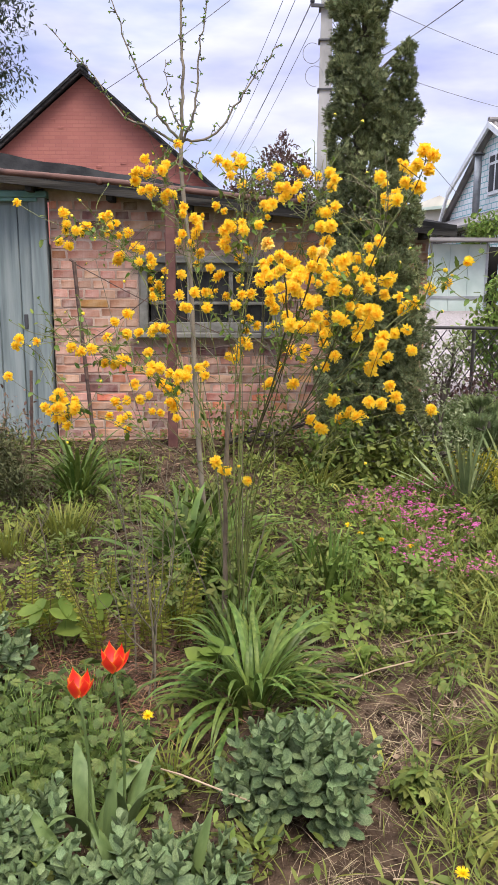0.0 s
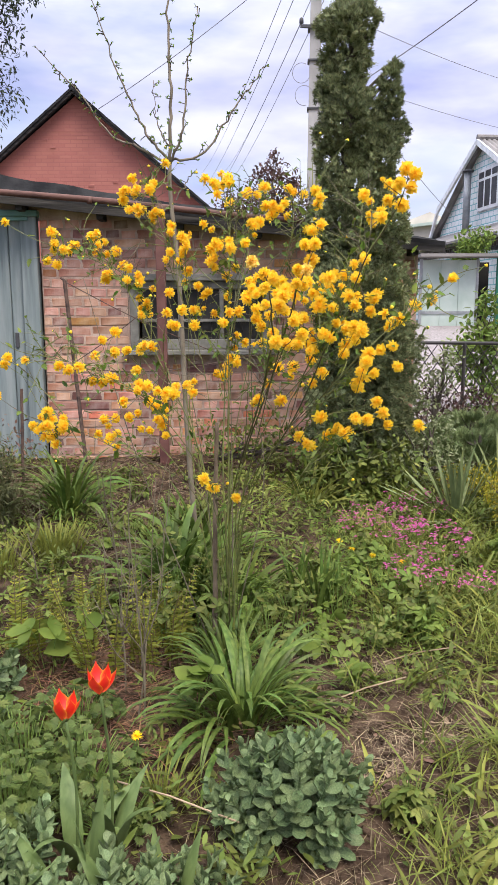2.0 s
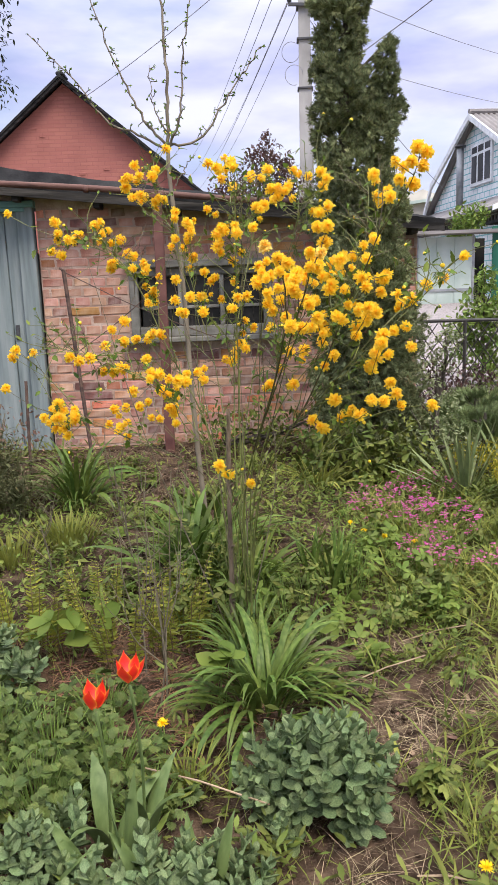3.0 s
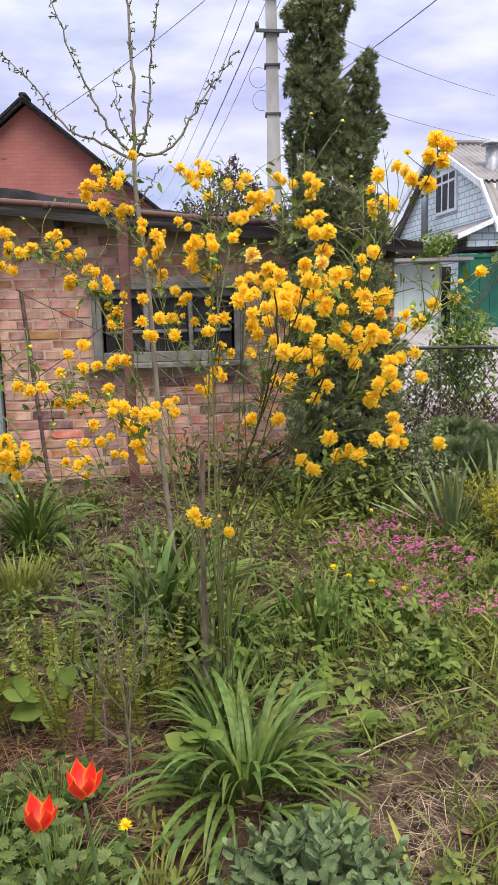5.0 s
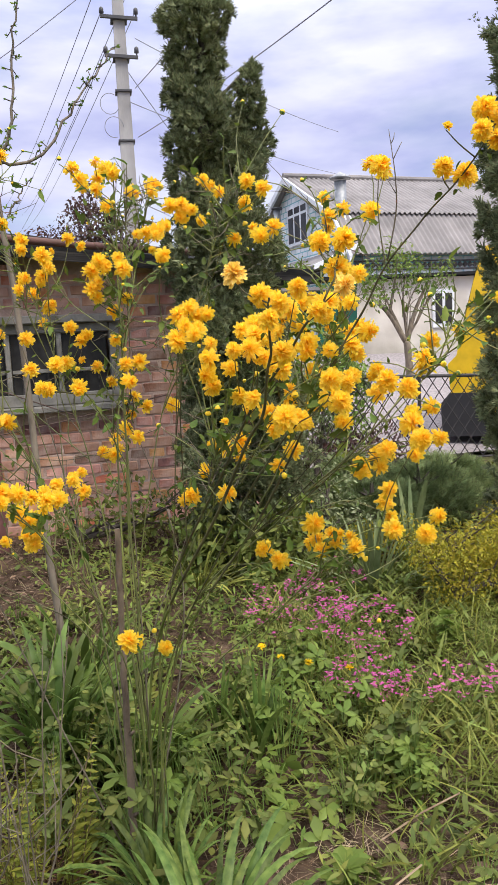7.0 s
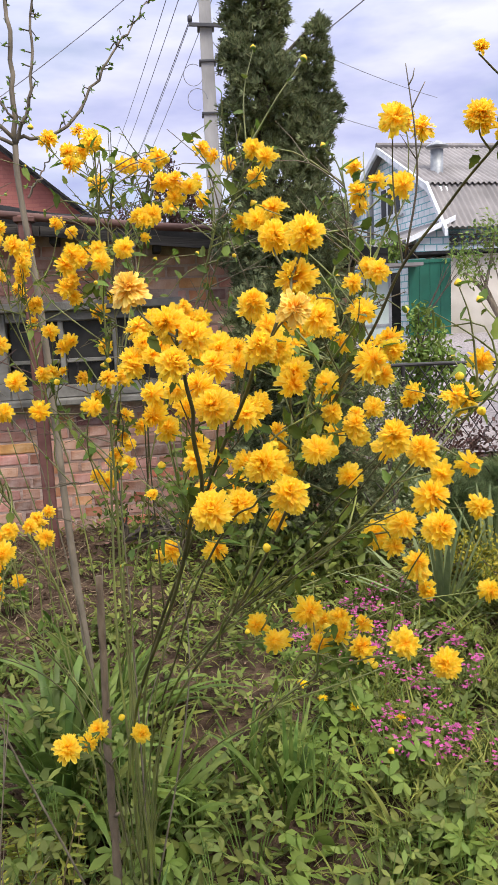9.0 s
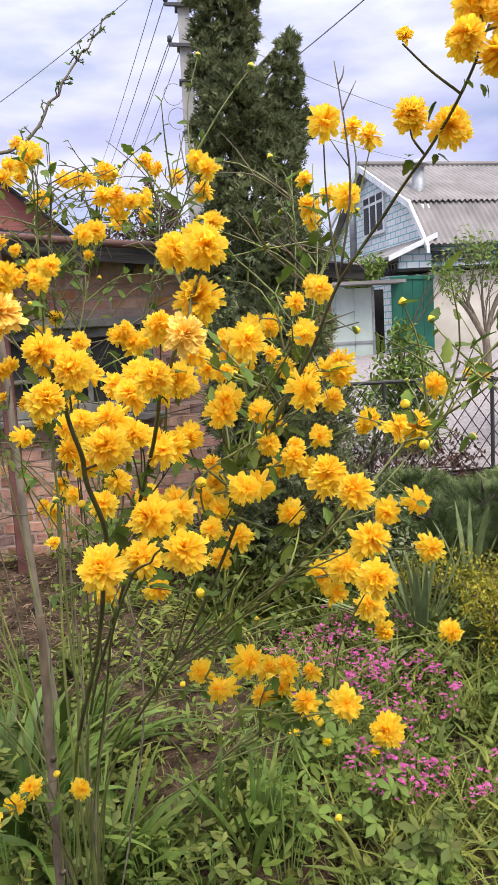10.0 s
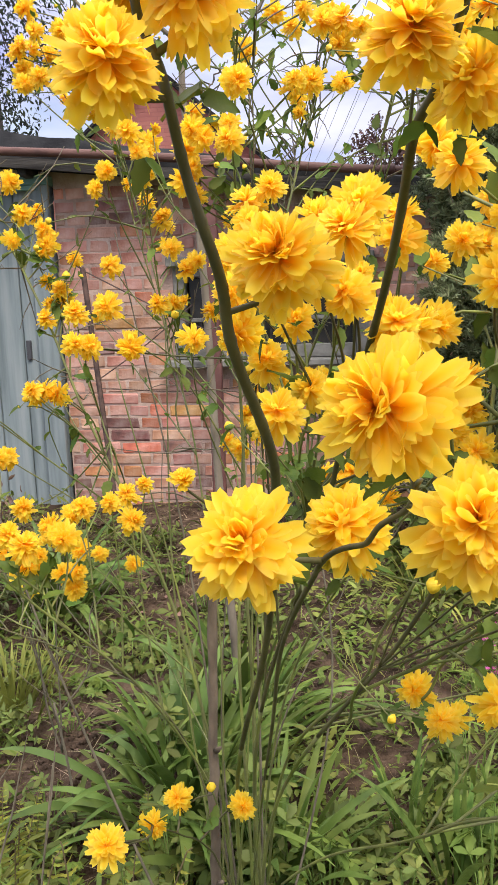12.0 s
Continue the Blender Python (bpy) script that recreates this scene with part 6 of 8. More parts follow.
cane("back", [(-0.1, 3.2, 1.1), (0, 3.35, 1.7), (0.08, 3.43, 1.99)],
     [
      (-0.148, 3.295, 1.781), (-0.132, 3.350, 1.957), (0.069, 3.423, 1.964), (0.090, 3.300, 1.836), (0.148, 3.300, 1.880), (-0.127, 3.243, 1.198), (-0.079, 3.284, 1.199), (-0.135, 3.275, 1.960), (-0.091, 3.154, 1.933), (-0.074, 3.199, 1.967), (0.003, 3.286, 1.926), (0.066, 3.294, 1.944), (0.013, 3.271, 1.806)])
cane("far_b", [(-0.186, 3.072, 0.8), (-0.341, 3.119, 1.3), (-0.496, 3.166, 1.6), (-0.77, 3.213, 1.72)],
     [
      (-0.782, 3.200, 1.766), (-0.787, 3.226, 1.700), (-0.711, 3.174, 1.689), (-0.807, 3.201, 1.656), (-0.643, 3.276, 1.752), (-0.601, 3.224, 1.715), (-0.576, 3.251, 1.680), (-0.565, 3.166, 1.577), (-0.425, 3.154, 1.504), (-0.281, 2.926, 1.448), (-0.297, 2.922, 1.088), (-0.497, 3.127, 1.089), (-0.305, 2.908, 1.029), (-0.360, 3.321, 0.921)])
cane("west_b", [(-0.164, 3.138, 0.9), (-0.239, 3.241, 1.4), (-0.384, 3.344, 1.85), (-0.43, 3.327, 1.99)],
     [
      (-0.511, 3.273, 1.924), (-0.511, 3.302, 1.901), (-0.470, 3.325, 1.929), (-0.382, 3.192, 1.926), (-0.482, 3.457, 1.859), (-0.397, 3.337, 1.845), (-0.303, 3.197, 1.762), (-0.255, 3.219, 1.696), (-0.296, 3.125, 1.682), (-0.288, 3.320, 1.653), (-0.188, 3.129, 1.551), (-0.164, 3.130, 1.512)])
cane("mid_b", [(-0.046, 3.122, 0.9), (-0.039, 3.068, 1.5), (-0.022, 3.054, 1.95)],
     [
      (-0.123, 3.011, 1.681), (-0.090, 2.973, 1.691), (-0.126, 2.990, 1.636), (-0.110, 3.011, 1.617), (-0.037, 3.072, 1.618), (-0.241, 2.875, 1.403), (-0.033, 3.072, 1.253), (-0.003, 3.110, 1.330), (-0.046, 3.119, 1.310), (-0.058, 3.377, 1.252)])
cane("out_b", [(-0.236, 3.072, 0.7), (-0.479, 2.998, 0.93), (-0.772, 2.914, 1.06)],
     [
      (-0.976, 3.123, 1.242), (-0.729, 2.921, 1.049), (-0.723, 2.957, 0.995), (-0.820, 2.972, 1.016), (-0.672, 2.871, 1.034), (-0.774, 2.957, 0.975), (-0.582, 3.141, 1.015), (-0.468, 3.091, 1.034), (-0.599, 3.304, 0.915), (-0.561, 3.254, 0.883)])
cane("side_b", [(-0.144, 2.938, 0.7), (-0.299, 2.721, 1.12), (-0.524, 2.694, 1.26), (-0.75, 2.727, 1.32)],
     [
      (-0.487, 2.772, 1.356), (-0.478, 2.705, 1.212), (-0.179, 2.832, 1.162), (-0.324, 2.590, 1.215), (-0.281, 2.676, 1.186), (-0.227, 2.722, 1.171), (-0.294, 2.756, 1.121)])
cane("tall_b", [(0.016, 2.838, 0.8), (0.104, 2.544, 1.28)],
     [
      (0.068, 2.530, 1.511), (0.039, 2.567, 1.500), (0.082, 2.580, 1.519), (0.076, 2.391, 1.466), (0.161, 2.391, 1.521), (0.189, 2.429, 1.499), (0.087, 2.440, 1.411), (0.127, 2.391, 1.395), (0.157, 2.439, 1.367), (0.193, 2.449, 1.355), (0.065, 2.738, 1.147)])
cane("top_b", [(0.034, 3.072, 1.1), (0.161, 3.018, 1.6), (0.268, 2.914, 1.92)],
     [
      (0.113, 2.909, 1.585), (0.124, 2.920, 1.555), (0.067, 3.110, 1.331)])
cane("back_b", [(-0.114, 3.238, 1.1), (-0.021, 3.392, 1.7), (0.052, 3.476, 1.99)],
     [
      (-0.099, 3.213, 1.192)])
cane("east_b", [(0.086, 2.888, 0.9), (0.251, 2.741, 1.3), (0.376, 2.644, 1.56), (0.43, 2.897, 1.85)],
     [
      (0.144, 2.730, 1.149), (0.135, 2.690, 1.264), (0.185, 2.731, 1.265), (0.245, 2.642, 1.299), (0.251, 2.648, 1.217), (0.249, 2.670, 1.513), (0.283, 2.713, 1.530)])
cane("long_b", [(0.046, 2.818, 0.7), (0.181, 2.491, 1.18), (0.275, 2.444, 1.38), (0.32, 2.427, 1.515)],
     [
      (0.246, 2.496, 1.363), (0.247, 2.448, 1.341), (0.296, 2.390, 1.380), (0.345, 2.432, 1.402), (0.315, 2.437, 1.422), (0.210, 2.437, 1.568), (0.227, 2.390, 1.544)])
cane("low_b", [(0.064, 2.842, 0.55), (0.241, 2.568, 0.93), (0.358, 2.414, 1.07)],
     [
      (0.294, 2.475, 1.070)])
cane("right_b", [(0.114, 2.772, 0.8), (0.258, 2.57, 1.13), (0.382, 2.397, 1.3), (0.527, 2.435, 1.43), (0.711, 2.512, 1.57)],
     [
      (0.507, 2.642, 1.080)])

# slender bare stems fanning out behind the flowering canes
tr = np.random.default_rng(61)
for k in range(10):
    a = 0.9 + 2.5 * tr.random()
    ln = 0.8 + 0.75 * tr.random()
    sp = 0.10 + 0.38 * tr.random()
    b0 = np.array([0.05 * math.cos(a), 0.04 * math.sin(a), 0.0])
    tip = b0 + np.array([sp * math.cos(a) - 0.06, sp * 0.5 * math.sin(a), ln])
    p = smooth_path([b0, b0 + (tip - b0) * 0.5 + np.array([0.05 * tr.standard_normal(), 0, 0.08]), tip], 18)
    part("cane", MB().tube(p, np.linspace(0.0030, 0.0011, 18), 6).mesh("stem", M_CANE if k % 3 == 0 else M_TWIG, True), kerria)
# short bare twigs that criss-cross between the blooms
for line, stem in CANES:
    mb, n = MB(), 0
    for i in tr.integers(60, 150, 10):
        if line[i][1] < 2.55 or line[i][2] < 1.12:
            continue
        d = tr.standard_normal(3) * np.array([1.0, 0.6, 0.8]) + np.array([0, 0.15, 0.5])
        d /= np.linalg.norm(d)
        ln = 0.06 + 0.14 * tr.random() ** 1.4
        p = smooth_path([line[i], line[i] + d * ln * 0.5 + 0.10 * ln * tr.standard_normal(3), line[i] + d * ln], 7)
        mb.tube(p - KB, np.linspace(0.0015, 0.0006, 7), 4, False)
        q = p[4] + tr.standard_normal(3) * 0.25 * ln
        mb.tube(np.array([p[3], (p[3] + q) / 2 + np.array([0, 0, 0.006]), q]) - KB, [0.0011, 0.0008, 0.0005], 4, False)
        n += 1
    if n:
        part("twig_tangle", mb.mesh("bare_twigs", M_TWIG, True), stem, kind="stuff")
# a dead forked twig standing above the flowers
mb = MB().tube(smooth_path([(0.392, 2.33, 1.62), (0.402, 2.31, 1.70), (0.398, 2.30, 1.755), (0.394, 2.30, 1.79), (0.388, 2.30, 1.833)], 14) - KB, np.linspace(0.0016, 0.0006, 14), 5)
for a, b, c in (((0.395, 2.30, 1.785), (0.400, 2.298, 1.795), (0.409, 2.296, 1.812)), ((0.391, 2.30, 1.81), (0.396, 2.30, 1.818), (0.398, 2.30, 1.828)), ((0.400, 2.305, 1.73), (0.388, 2.30, 1.745), (0.380, 2.30, 1.757))):
    mb.tube(smooth_path([a, b, c], 6) - KB, np.linspace(0.0010, 0.0005, 6), 4)
part("dead_twig", mb.mesh("dead_twig", M_TWIG, True), kerria, "bare grey-brown forked twig")
# the wooden stake that props it
stake = thing("wooden_stake", "rough grey-brown stick propping up the kerria bush", "stake", (-0.125, 2.98, 0.05))
sp = smooth_path([(0.0, 0, 0), (0.008, 0, 0.3), (0.012, 0.0, 0.6), (0.020, 0.005, 0.98)], 24)
sp[1:-1] += kr.standard_normal((22, 3)) * 0.0016
part("stick", MB().tube(sp, np.linspace(0.0105, 0.0075, 24) * (1 + 0.08 * kr.standard_normal(24)), 9).mesh("stick", M_STAKE, True), stake)
for q in (5, 11, 17):
    part("knot", MB().tube([sp[q] + np.array([0.008, -0.008, 0]), sp[q] + np.array([0.017, -0.018, 0.012])], [0.006, 0.003], 6).mesh("knot", M_STAKE, True), stake)
# dead branching stems among the ferns
for x, y, fx, fy, fh, h, arms in ((-0.33, 2.55, -0.345, 2.6, 0.34, 0.98, 4), (-0.36, 2.57, -0.33, 2.62, 0.30, 0.80, 3), (-0.44, 2.75, -0.46, 2.78, 0.3, 0.75, 4), (-1.05, 3.6, -1.1, 3.62, 0.3, 0.6, 3), (-0.62, 3.5, -0.66, 3.5, 0.4, 0.9, 4)):
    rod = thing("dead_stem", "dry grey forked stem standing among the ferns", "dead stem", (x, y, float(gz(x, y)) - 0.01), group="dead stems")
    fork = np.array([fx - x, fy - y, fh])
    part("stalk", MB().tube(smooth_path([(0, 0, 0), fork * 0.5 + np.array([0.008, 0, 0.01]), fork], 10), np.linspace(0.0036, 0.003, 10), 7).mesh("dead_stalk", M_TWIG, True), rod)
    for q in range(arms):
        out = np.array([0.10 * kr.standard_normal(), 0.06 * kr.standard_normal(), (h - fh) * (0.65 + 0.4 * kr.random())])
        low = fork * (0.4 + 0.6 * kr.random())
        p = smooth_path([low, low + out * 0.3 + np.array([out[0] * 0.25, 0, 0]), low + out * 0.65 + 0.012 * kr.standard_normal(3), low + out], 12)
        mb = MB().tube(p, np.linspace(0.0026, 0.0010, 12), 5)
        for w in range(4):
            s0 = p[3 + 2 * w]
            d = kr.standard_normal(3) * 0.7 + np.array([0, 0, 0.8])
            mb.tube([s0, s0 + d * 0.05, s0 + d * 0.09 + np.array([0, 0, 0.02])], [0.0016, 0.0012, 0.0006], 4, False)
        part("branch", mb.mesh("dead_branch", M_TWIG, True), rod)

# ---- beds, clumps and weeds ----
gr = np.random.default_rng(99)


def strap_mesh(name, length, width, lean, droop, material, seed, rows=9, fold=0.35, twist=0.0):
    """One long arching leaf from the origin, leaning towards +y."""
    r = np.random.default_rng(seed)
    a = lean
    p = np.zeros(3)
    v, uv = [], []
    for i in range(rows + 1):
        s = i / rows
        w = width / 2 * (0.55 + 0.45 * min(1, s * 3)) * (1 if s < 0.55 else max(0.03, 1 - ((s - 0.55) / 0.45) ** 1.7))
        tw = twist * s
        nrm = np.array([0, -math.cos(a), math.sin(a)])
        sd = np.array([math.cos(tw), math.sin(tw) * nrm[1], math.sin(tw) * nrm[2]])
        for q in (-1, 0, 1):
            v.append(p + sd * q * w + nrm * fold * w * abs(q) * -1 * (1 - 0.6 * s))
            uv.append(((q + 1) / 2, s))
        p = p + np.array([0, math.sin(a), math.cos(a)]) * length / rows
        a += droop / rows * (0.4 + 1.4 * s)
    f = [(i * 3 + j, i * 3 + j + 1, (i + 1) * 3 + j + 1, (i + 1) * 3 + j) for i in range(rows) for j in (0, 1)]
    return mesh_np(name, v, f, uv, smooth=True, mats=[material])


def strap_clump(name, label, category, xy, count, material, length, width, spread, seed, lean=(0.05, 0.7), droop=(0.6, 1.9), group="", kinds=8):
    """A tuft of long leaves, each its own part."""
    r = np.random.default_rng(seed)
    ob = thing(name, label, category, (xy[0], xy[1], float(gz(*xy)) - 0.01), group=group)
    meshes = [strap_mesh("leaf", 1.0, width / length * (0.8 + 0.4 * r.random()), lean[0] + (lean[1] - lean[0]) * k / (kinds - 1), droop[0] + (droop[1] - droop[0]) * r.random(), material, seed + k, twist=0.5 * r.standard_normal()) for k in range(kinds)]
    for k in range(count):
        kk = int(r.integers(0, kinds))
        az = 360 * r.random()
        rad = spread * math.sqrt(r.random()) * (0.4 + 0.6 * kk / kinds)
        b = radians(az + 90)
        s = length * (0.62 + 0.45 * r.random())
        part("leaf", meshes[kk], ob, m=pose(rad * math.cos(b), rad * math.sin(b), 0, 0, 0, az + 18 * r.standard_normal()) @ Matrix.Diagonal((s, s, s, 1)))
    return ob


strap_clump("daylily_clump", "fresh green daylily clump with arching strap leaves", "perennial", (0.02, 2.55), 135, M_LILY, 0.45, 0.022, 0.15, 200, lean=(0.15, 0.95), droop=(1.1, 2.5), group="daylily clumps")
strap_clump("daylily_clump", "daylily tuft at the foot of the kerria bush", "perennial", (-0.06, 2.85), 44, M_LILY, 0.34, 0.016, 0.10, 210, droop=(0.9, 2.2), group="daylily clumps")
strap_clump("daylily_clump", "daylily clump near the blue shed door", "perennial", (-1.22, 4.75), 95, M_LILY, 0.52, 0.023, 0.14, 220, lean=(0.1, 0.8), droop=(0.9, 2.4), group="daylily clumps")
strap_clump("broad_leaf_clump", "clump of broad dark green glossy strap leaves", "perennial", (-0.36, 3.62), 105, M_DARKLILY, 0.50, 0.030, 0.20, 230, lean=(0.1, 1.05), droop=(0.7, 2.0), group="dark strap clumps")
strap_clump("broad_leaf_clump", "smaller dark strap-leaved clump by the young tree", "perennial", (-0.28, 4.0), 70, M_DARKLILY, 0.48, 0.028, 0.17, 240, lean=(0.1, 0.9), group="dark strap clumps")
strap_clump("broad_leaf_clump", "dark strap-leaved tuft behind the kerria stems", "perennial", (-0.10, 3.45), 55, M_DARKLILY, 0.42, 0.026, 0.14, 245, lean=(0.15, 1.0), droop=(0.7, 1.9), group="dark strap clumps")
strap_clump("iris_clump", "upright sword-leaved iris tuft", "perennial", (0.33, 3.48), 16, M_LILY, 0.40, 0.022, 0.07, 250, lean=(0.02, 0.4), droop=(0.2, 1.1), group="iris tufts")
strap_clump("iris_clump", "upright iris tuft beside the pink flowers", "perennial", (0.22, 3.62), 9, M_LILY, 0.36, 0.022, 0.05, 255, lean=(0.02, 0.3), droop=(0.1, 0.6), group="iris tufts")
strap_clump("iris_clump", "grey-green iris fan by the junipers", "perennial", (1.62, 5.25), 12, M_YUCCA, 0.50, 0.03, 0.06, 260, lean=(0.02, 0.4), droop=(0.1, 0.4), group="iris tufts")
strap_clump("yucca", "spiky blue-grey yucca rosette", "yucca", (1.22, 4.78), 50, M_YUCCA, 0.52, 0.027, 0.05, 270, lean=(0.1, 1.3), droop=(0.0, 0.35))
strap_clump("grass_tuft", "soft bright green tuft of grass-like leaves", "perennial", (-1.12, 4.08), 170, M_GRASS, 0.22, 0.010, 0.20, 280, lean=(0.02, 0.6), droop=(0.2, 1.0), group="soft tufts")
strap_clump("grass_tuft", "soft tuft of bright narrow leaves in the bed", "perennial", (-1.35, 3.85), 120, M_GRASS, 0.20, 0.009, 0.16, 281, lean=(0.02, 0.6), droop=(0.2, 1.0), group="soft tufts")
strap_clump("grass_tuft", "tangled narrow-leaved tuft under the thuja", "perennial", (0.32, 5.05), 60, M_GRASS, 0.34, 0.012, 0.16, 282, lean=(0.2, 1.0), droop=(0.5, 1.6), group="soft tufts")
strap_clump("grass_tuft", "fine grass tuft beside the stonecrop", "perennial", (-0.20, 2.12), 50, M_GRASS, 0.17, 0.007, 0.12, 283, lean=(0.1, 0.9), droop=(0.3, 1.2), group="soft tufts")


# stonecrop: fleshy toothed leaves in whorls on short stems
SEDUM_LEAF = []
for k in range(4):
    lv, lf, lu = leaf_template(6, 0.50 + 0.04 * k, 0.18 + 0.05 * k, -0.10 + 0.06 * k, serr=0.09, widest=0.62)
    SEDUM_LEAF.append(mesh_np("stonecrop_leaf", lv, lf, lu, smooth=True, mats=[M_SEDUM]))
SEDUM_STALK = MB().tube([(0, 0, 0), (0, 0, 0.15)], 0.003, 5, False).mesh("stonecrop_stalk", M_SEDUM)


def whorls(seed):
    """The places of one stem's leaves, crossed pairs that close towards the tip."""
    r = np.random.default_rng(seed)
    out = []
    for k in range(8):
        s = k / 7
        for q in range(2):
            a = k * 1.57 + q * math.pi + 0.3 * r.standard_normal()
            el = 0.30 + 0.80 * s ** 1.4 + 0.14 * r.standard_normal()
            d = dirs(np.array([a]), np.array([el]))[0]
            ln = (0.064 - 0.030 * s ** 2.2) * (0.85 + 0.3 * r.random())
            out.append(Matrix(frames4(np.array([[0, 0, 0.02 + 0.13 * s]]), d[None], np.array([[0, 0, 1.0]]), np.array([ln]))[0].tolist()))
    return out


SEDUM = [whorls(300 + k) for k in range(6)]


def sedum(label, xy, radius, height, count, seed):
    r = np.random.default_rng(seed)
    ob = thing("stonecrop_clump", label, "perennial", (xy[0], xy[1], float(gz(*xy)) - 0.01), group="stonecrop clumps")
    for k in range(count):
        rad = radius * math.sqrt((k + 0.5) / count)
        a = k * 2.399 + 0.3 * r.standard_normal()
        t = rad / radius
        z = height * math.sqrt(max(0.02, 1 - t ** 2)) - 0.13
        s = 0.8 + 0.35 * r.random()
        stem = part("stem", SEDUM_STALK, ob, m=Matrix.Translation((rad * math.cos(a), rad * math.sin(a), max(0.0, z))) @ pose(0, 0, 0, 0, 0, math.degrees(a)) @ pose(0, 0, 0, 0, 38 * t, 0) @ pose(0, 0, 0, 0, 0, 360 * r.random()) @ Matrix.Scale(s, 4))
        for m in SEDUM[int(r.integers(0, 6))]:
            part("leaf", SEDUM_LEAF[int(r.integers(0, 4))], stem, m=m)


sedum("dome of grey-green fleshy stonecrop with toothed leaves", (0.185, 2.04), 0.150, 0.24, 56, 310)
sedum("spreading grey-green stonecrop at the front of the bed", (-0.19, 1.52), 0.23, 0.21, 80, 311)
sedum("grey-green stonecrop among the columbine leaves", (-0.60, 1.66), 0.17, 0.18, 46, 312)
sedum("grey-green stonecrop clump behind the geranium leaves", (-1.06, 2.62), 0.20, 0.30, 48, 313)


# tulips
def tulip(label, base, head, seed):
    r = np.random.default_rng(seed)
    b = np.array([base[0], base[1], float(gz(*base)) - 0.01])
    ob = thing("tulip", label, "tulip", tuple(b), group="tulips")
    hd = np.array(head) - b
    part("stem", MB().tube(smooth_path([(0, 0, 0), hd * 0.5 + np.array([0.012, 0, 0.01]), hd - np.array([0, 0, 0.046])], 10), np.linspace(0.0045, 0.0038, 10), 8).mesh("tulip_stem", M_TULIPLEAF, True), ob)
    for k in range(6):
        inner = k % 2
        rows, cols = 8, 4
        v, uv = [], []
        for i in range(rows + 1):
            s = i / rows
            rad = 0.006 + 0.021 * math.sin(min(1, s * 1.5) * math.pi / 2) - 0.004 * max(0, s - 0.6) + (0.010 * max(0, s - 0.45) if not inner else 0.004 * max(0, s - 0.45)) - (0.004 if inner else 0)
            half = 0.72 * math.sin(math.pi * min(1, 0.12 + s * 0.72)) * (1 if s < 0.45 else max(0.03, 1 - ((s - 0.45) / 0.55) ** 1.25))
            for j in range(cols + 1):
                q = 2 * j / cols - 1
                a = k * math.pi / 3 + q * half
                v.append((rad * math.cos(a), rad * math.sin(a), 0.058 * s - 0.030 - 0.004 * q * q * s))
                uv.append((j / cols, s))
        c = cols + 1
        f = [(i * c + j, i * c + j + 1, (i + 1) * c + j + 1, (i + 1) * c + j) for i in range(rows) for j in range(cols)]
        part("petal", mesh_np("tulip_petal", v, f, uv, smooth=True, mats=[M_TULIP]), ob, "red petal with a yellow-orange margin", m=Matrix.Translation(hd) @ pose(0, 0, 0, 5 * r.standard_normal(), 5 * r.standard_normal(), 20 * r.random()) @ Matrix.Scale(1.22, 4))
    for k in range(3):
        az = 360 * r.random()
        ln = 0.26 + 0.06 * r.random()
        part("leaf", strap_mesh("tulip_leaf", ln, 0.045 + 0.012 * r.random(), 0.15 + 0.3 * r.random(), 0.5 + 0.9 * r.random(), M_TULIPLEAF, seed + k, fold=0.5, twist=0.4 * r.standard_normal()), ob, m=pose(0, 0, 0, 0, 0, az))


tulip("red tulip with yellow-edged pointed petals, open cup", (-0.38, 1.86), (-0.372, 1.80, 0.50), 320)
tulip("taller red tulip with orange-edged petals, half closed", (-0.29, 1.88), (-0.276, 1.775, 0.585), 330)
for k, (x, y, az, ln, w, le, dr) in enumerate(((-0.30, 1.72, -20, 0.30, 0.05, 0.1, 0.3), (-0.36, 1.66, 60, 0.26, 0.055, 0.5, 0.9), (-0.24, 1.66, -80, 0.26, 0.05, 0.5, 1.0), (-0.5, 1.66, 120, 0.28, 0.055, 0.9, 0.5), (-0.08, 1.70, -30, 0.2, 0.04, 0.3, 0.6), (-0.14, 1.72, 15, 0.18, 0.035, 0.2, 0.3))):
    ob = thing("tulip_leaf_tuft", "broad glaucous tulip leaf without a flower", "tulip", (x, y, float(gz(x, y)) + 0.02), group="flowerless tulips")
    part("leaf", strap_mesh("tulip_leaf", ln, w, le, dr, M_TULIPLEAF, 340 + k, fold=0.5, twist=0.5 * (-1) ** k), ob, m=pose(0, 0, 0, 0, 0, az))
    part("leaf", strap_mesh("tulip_leaf", ln * 0.8, w * 0.8, le * 0.6, dr, M_TULIPLEAF, 350 + k, fold=0.5), ob, m=pose(0, 0, 0, 0, 0, az + 140))


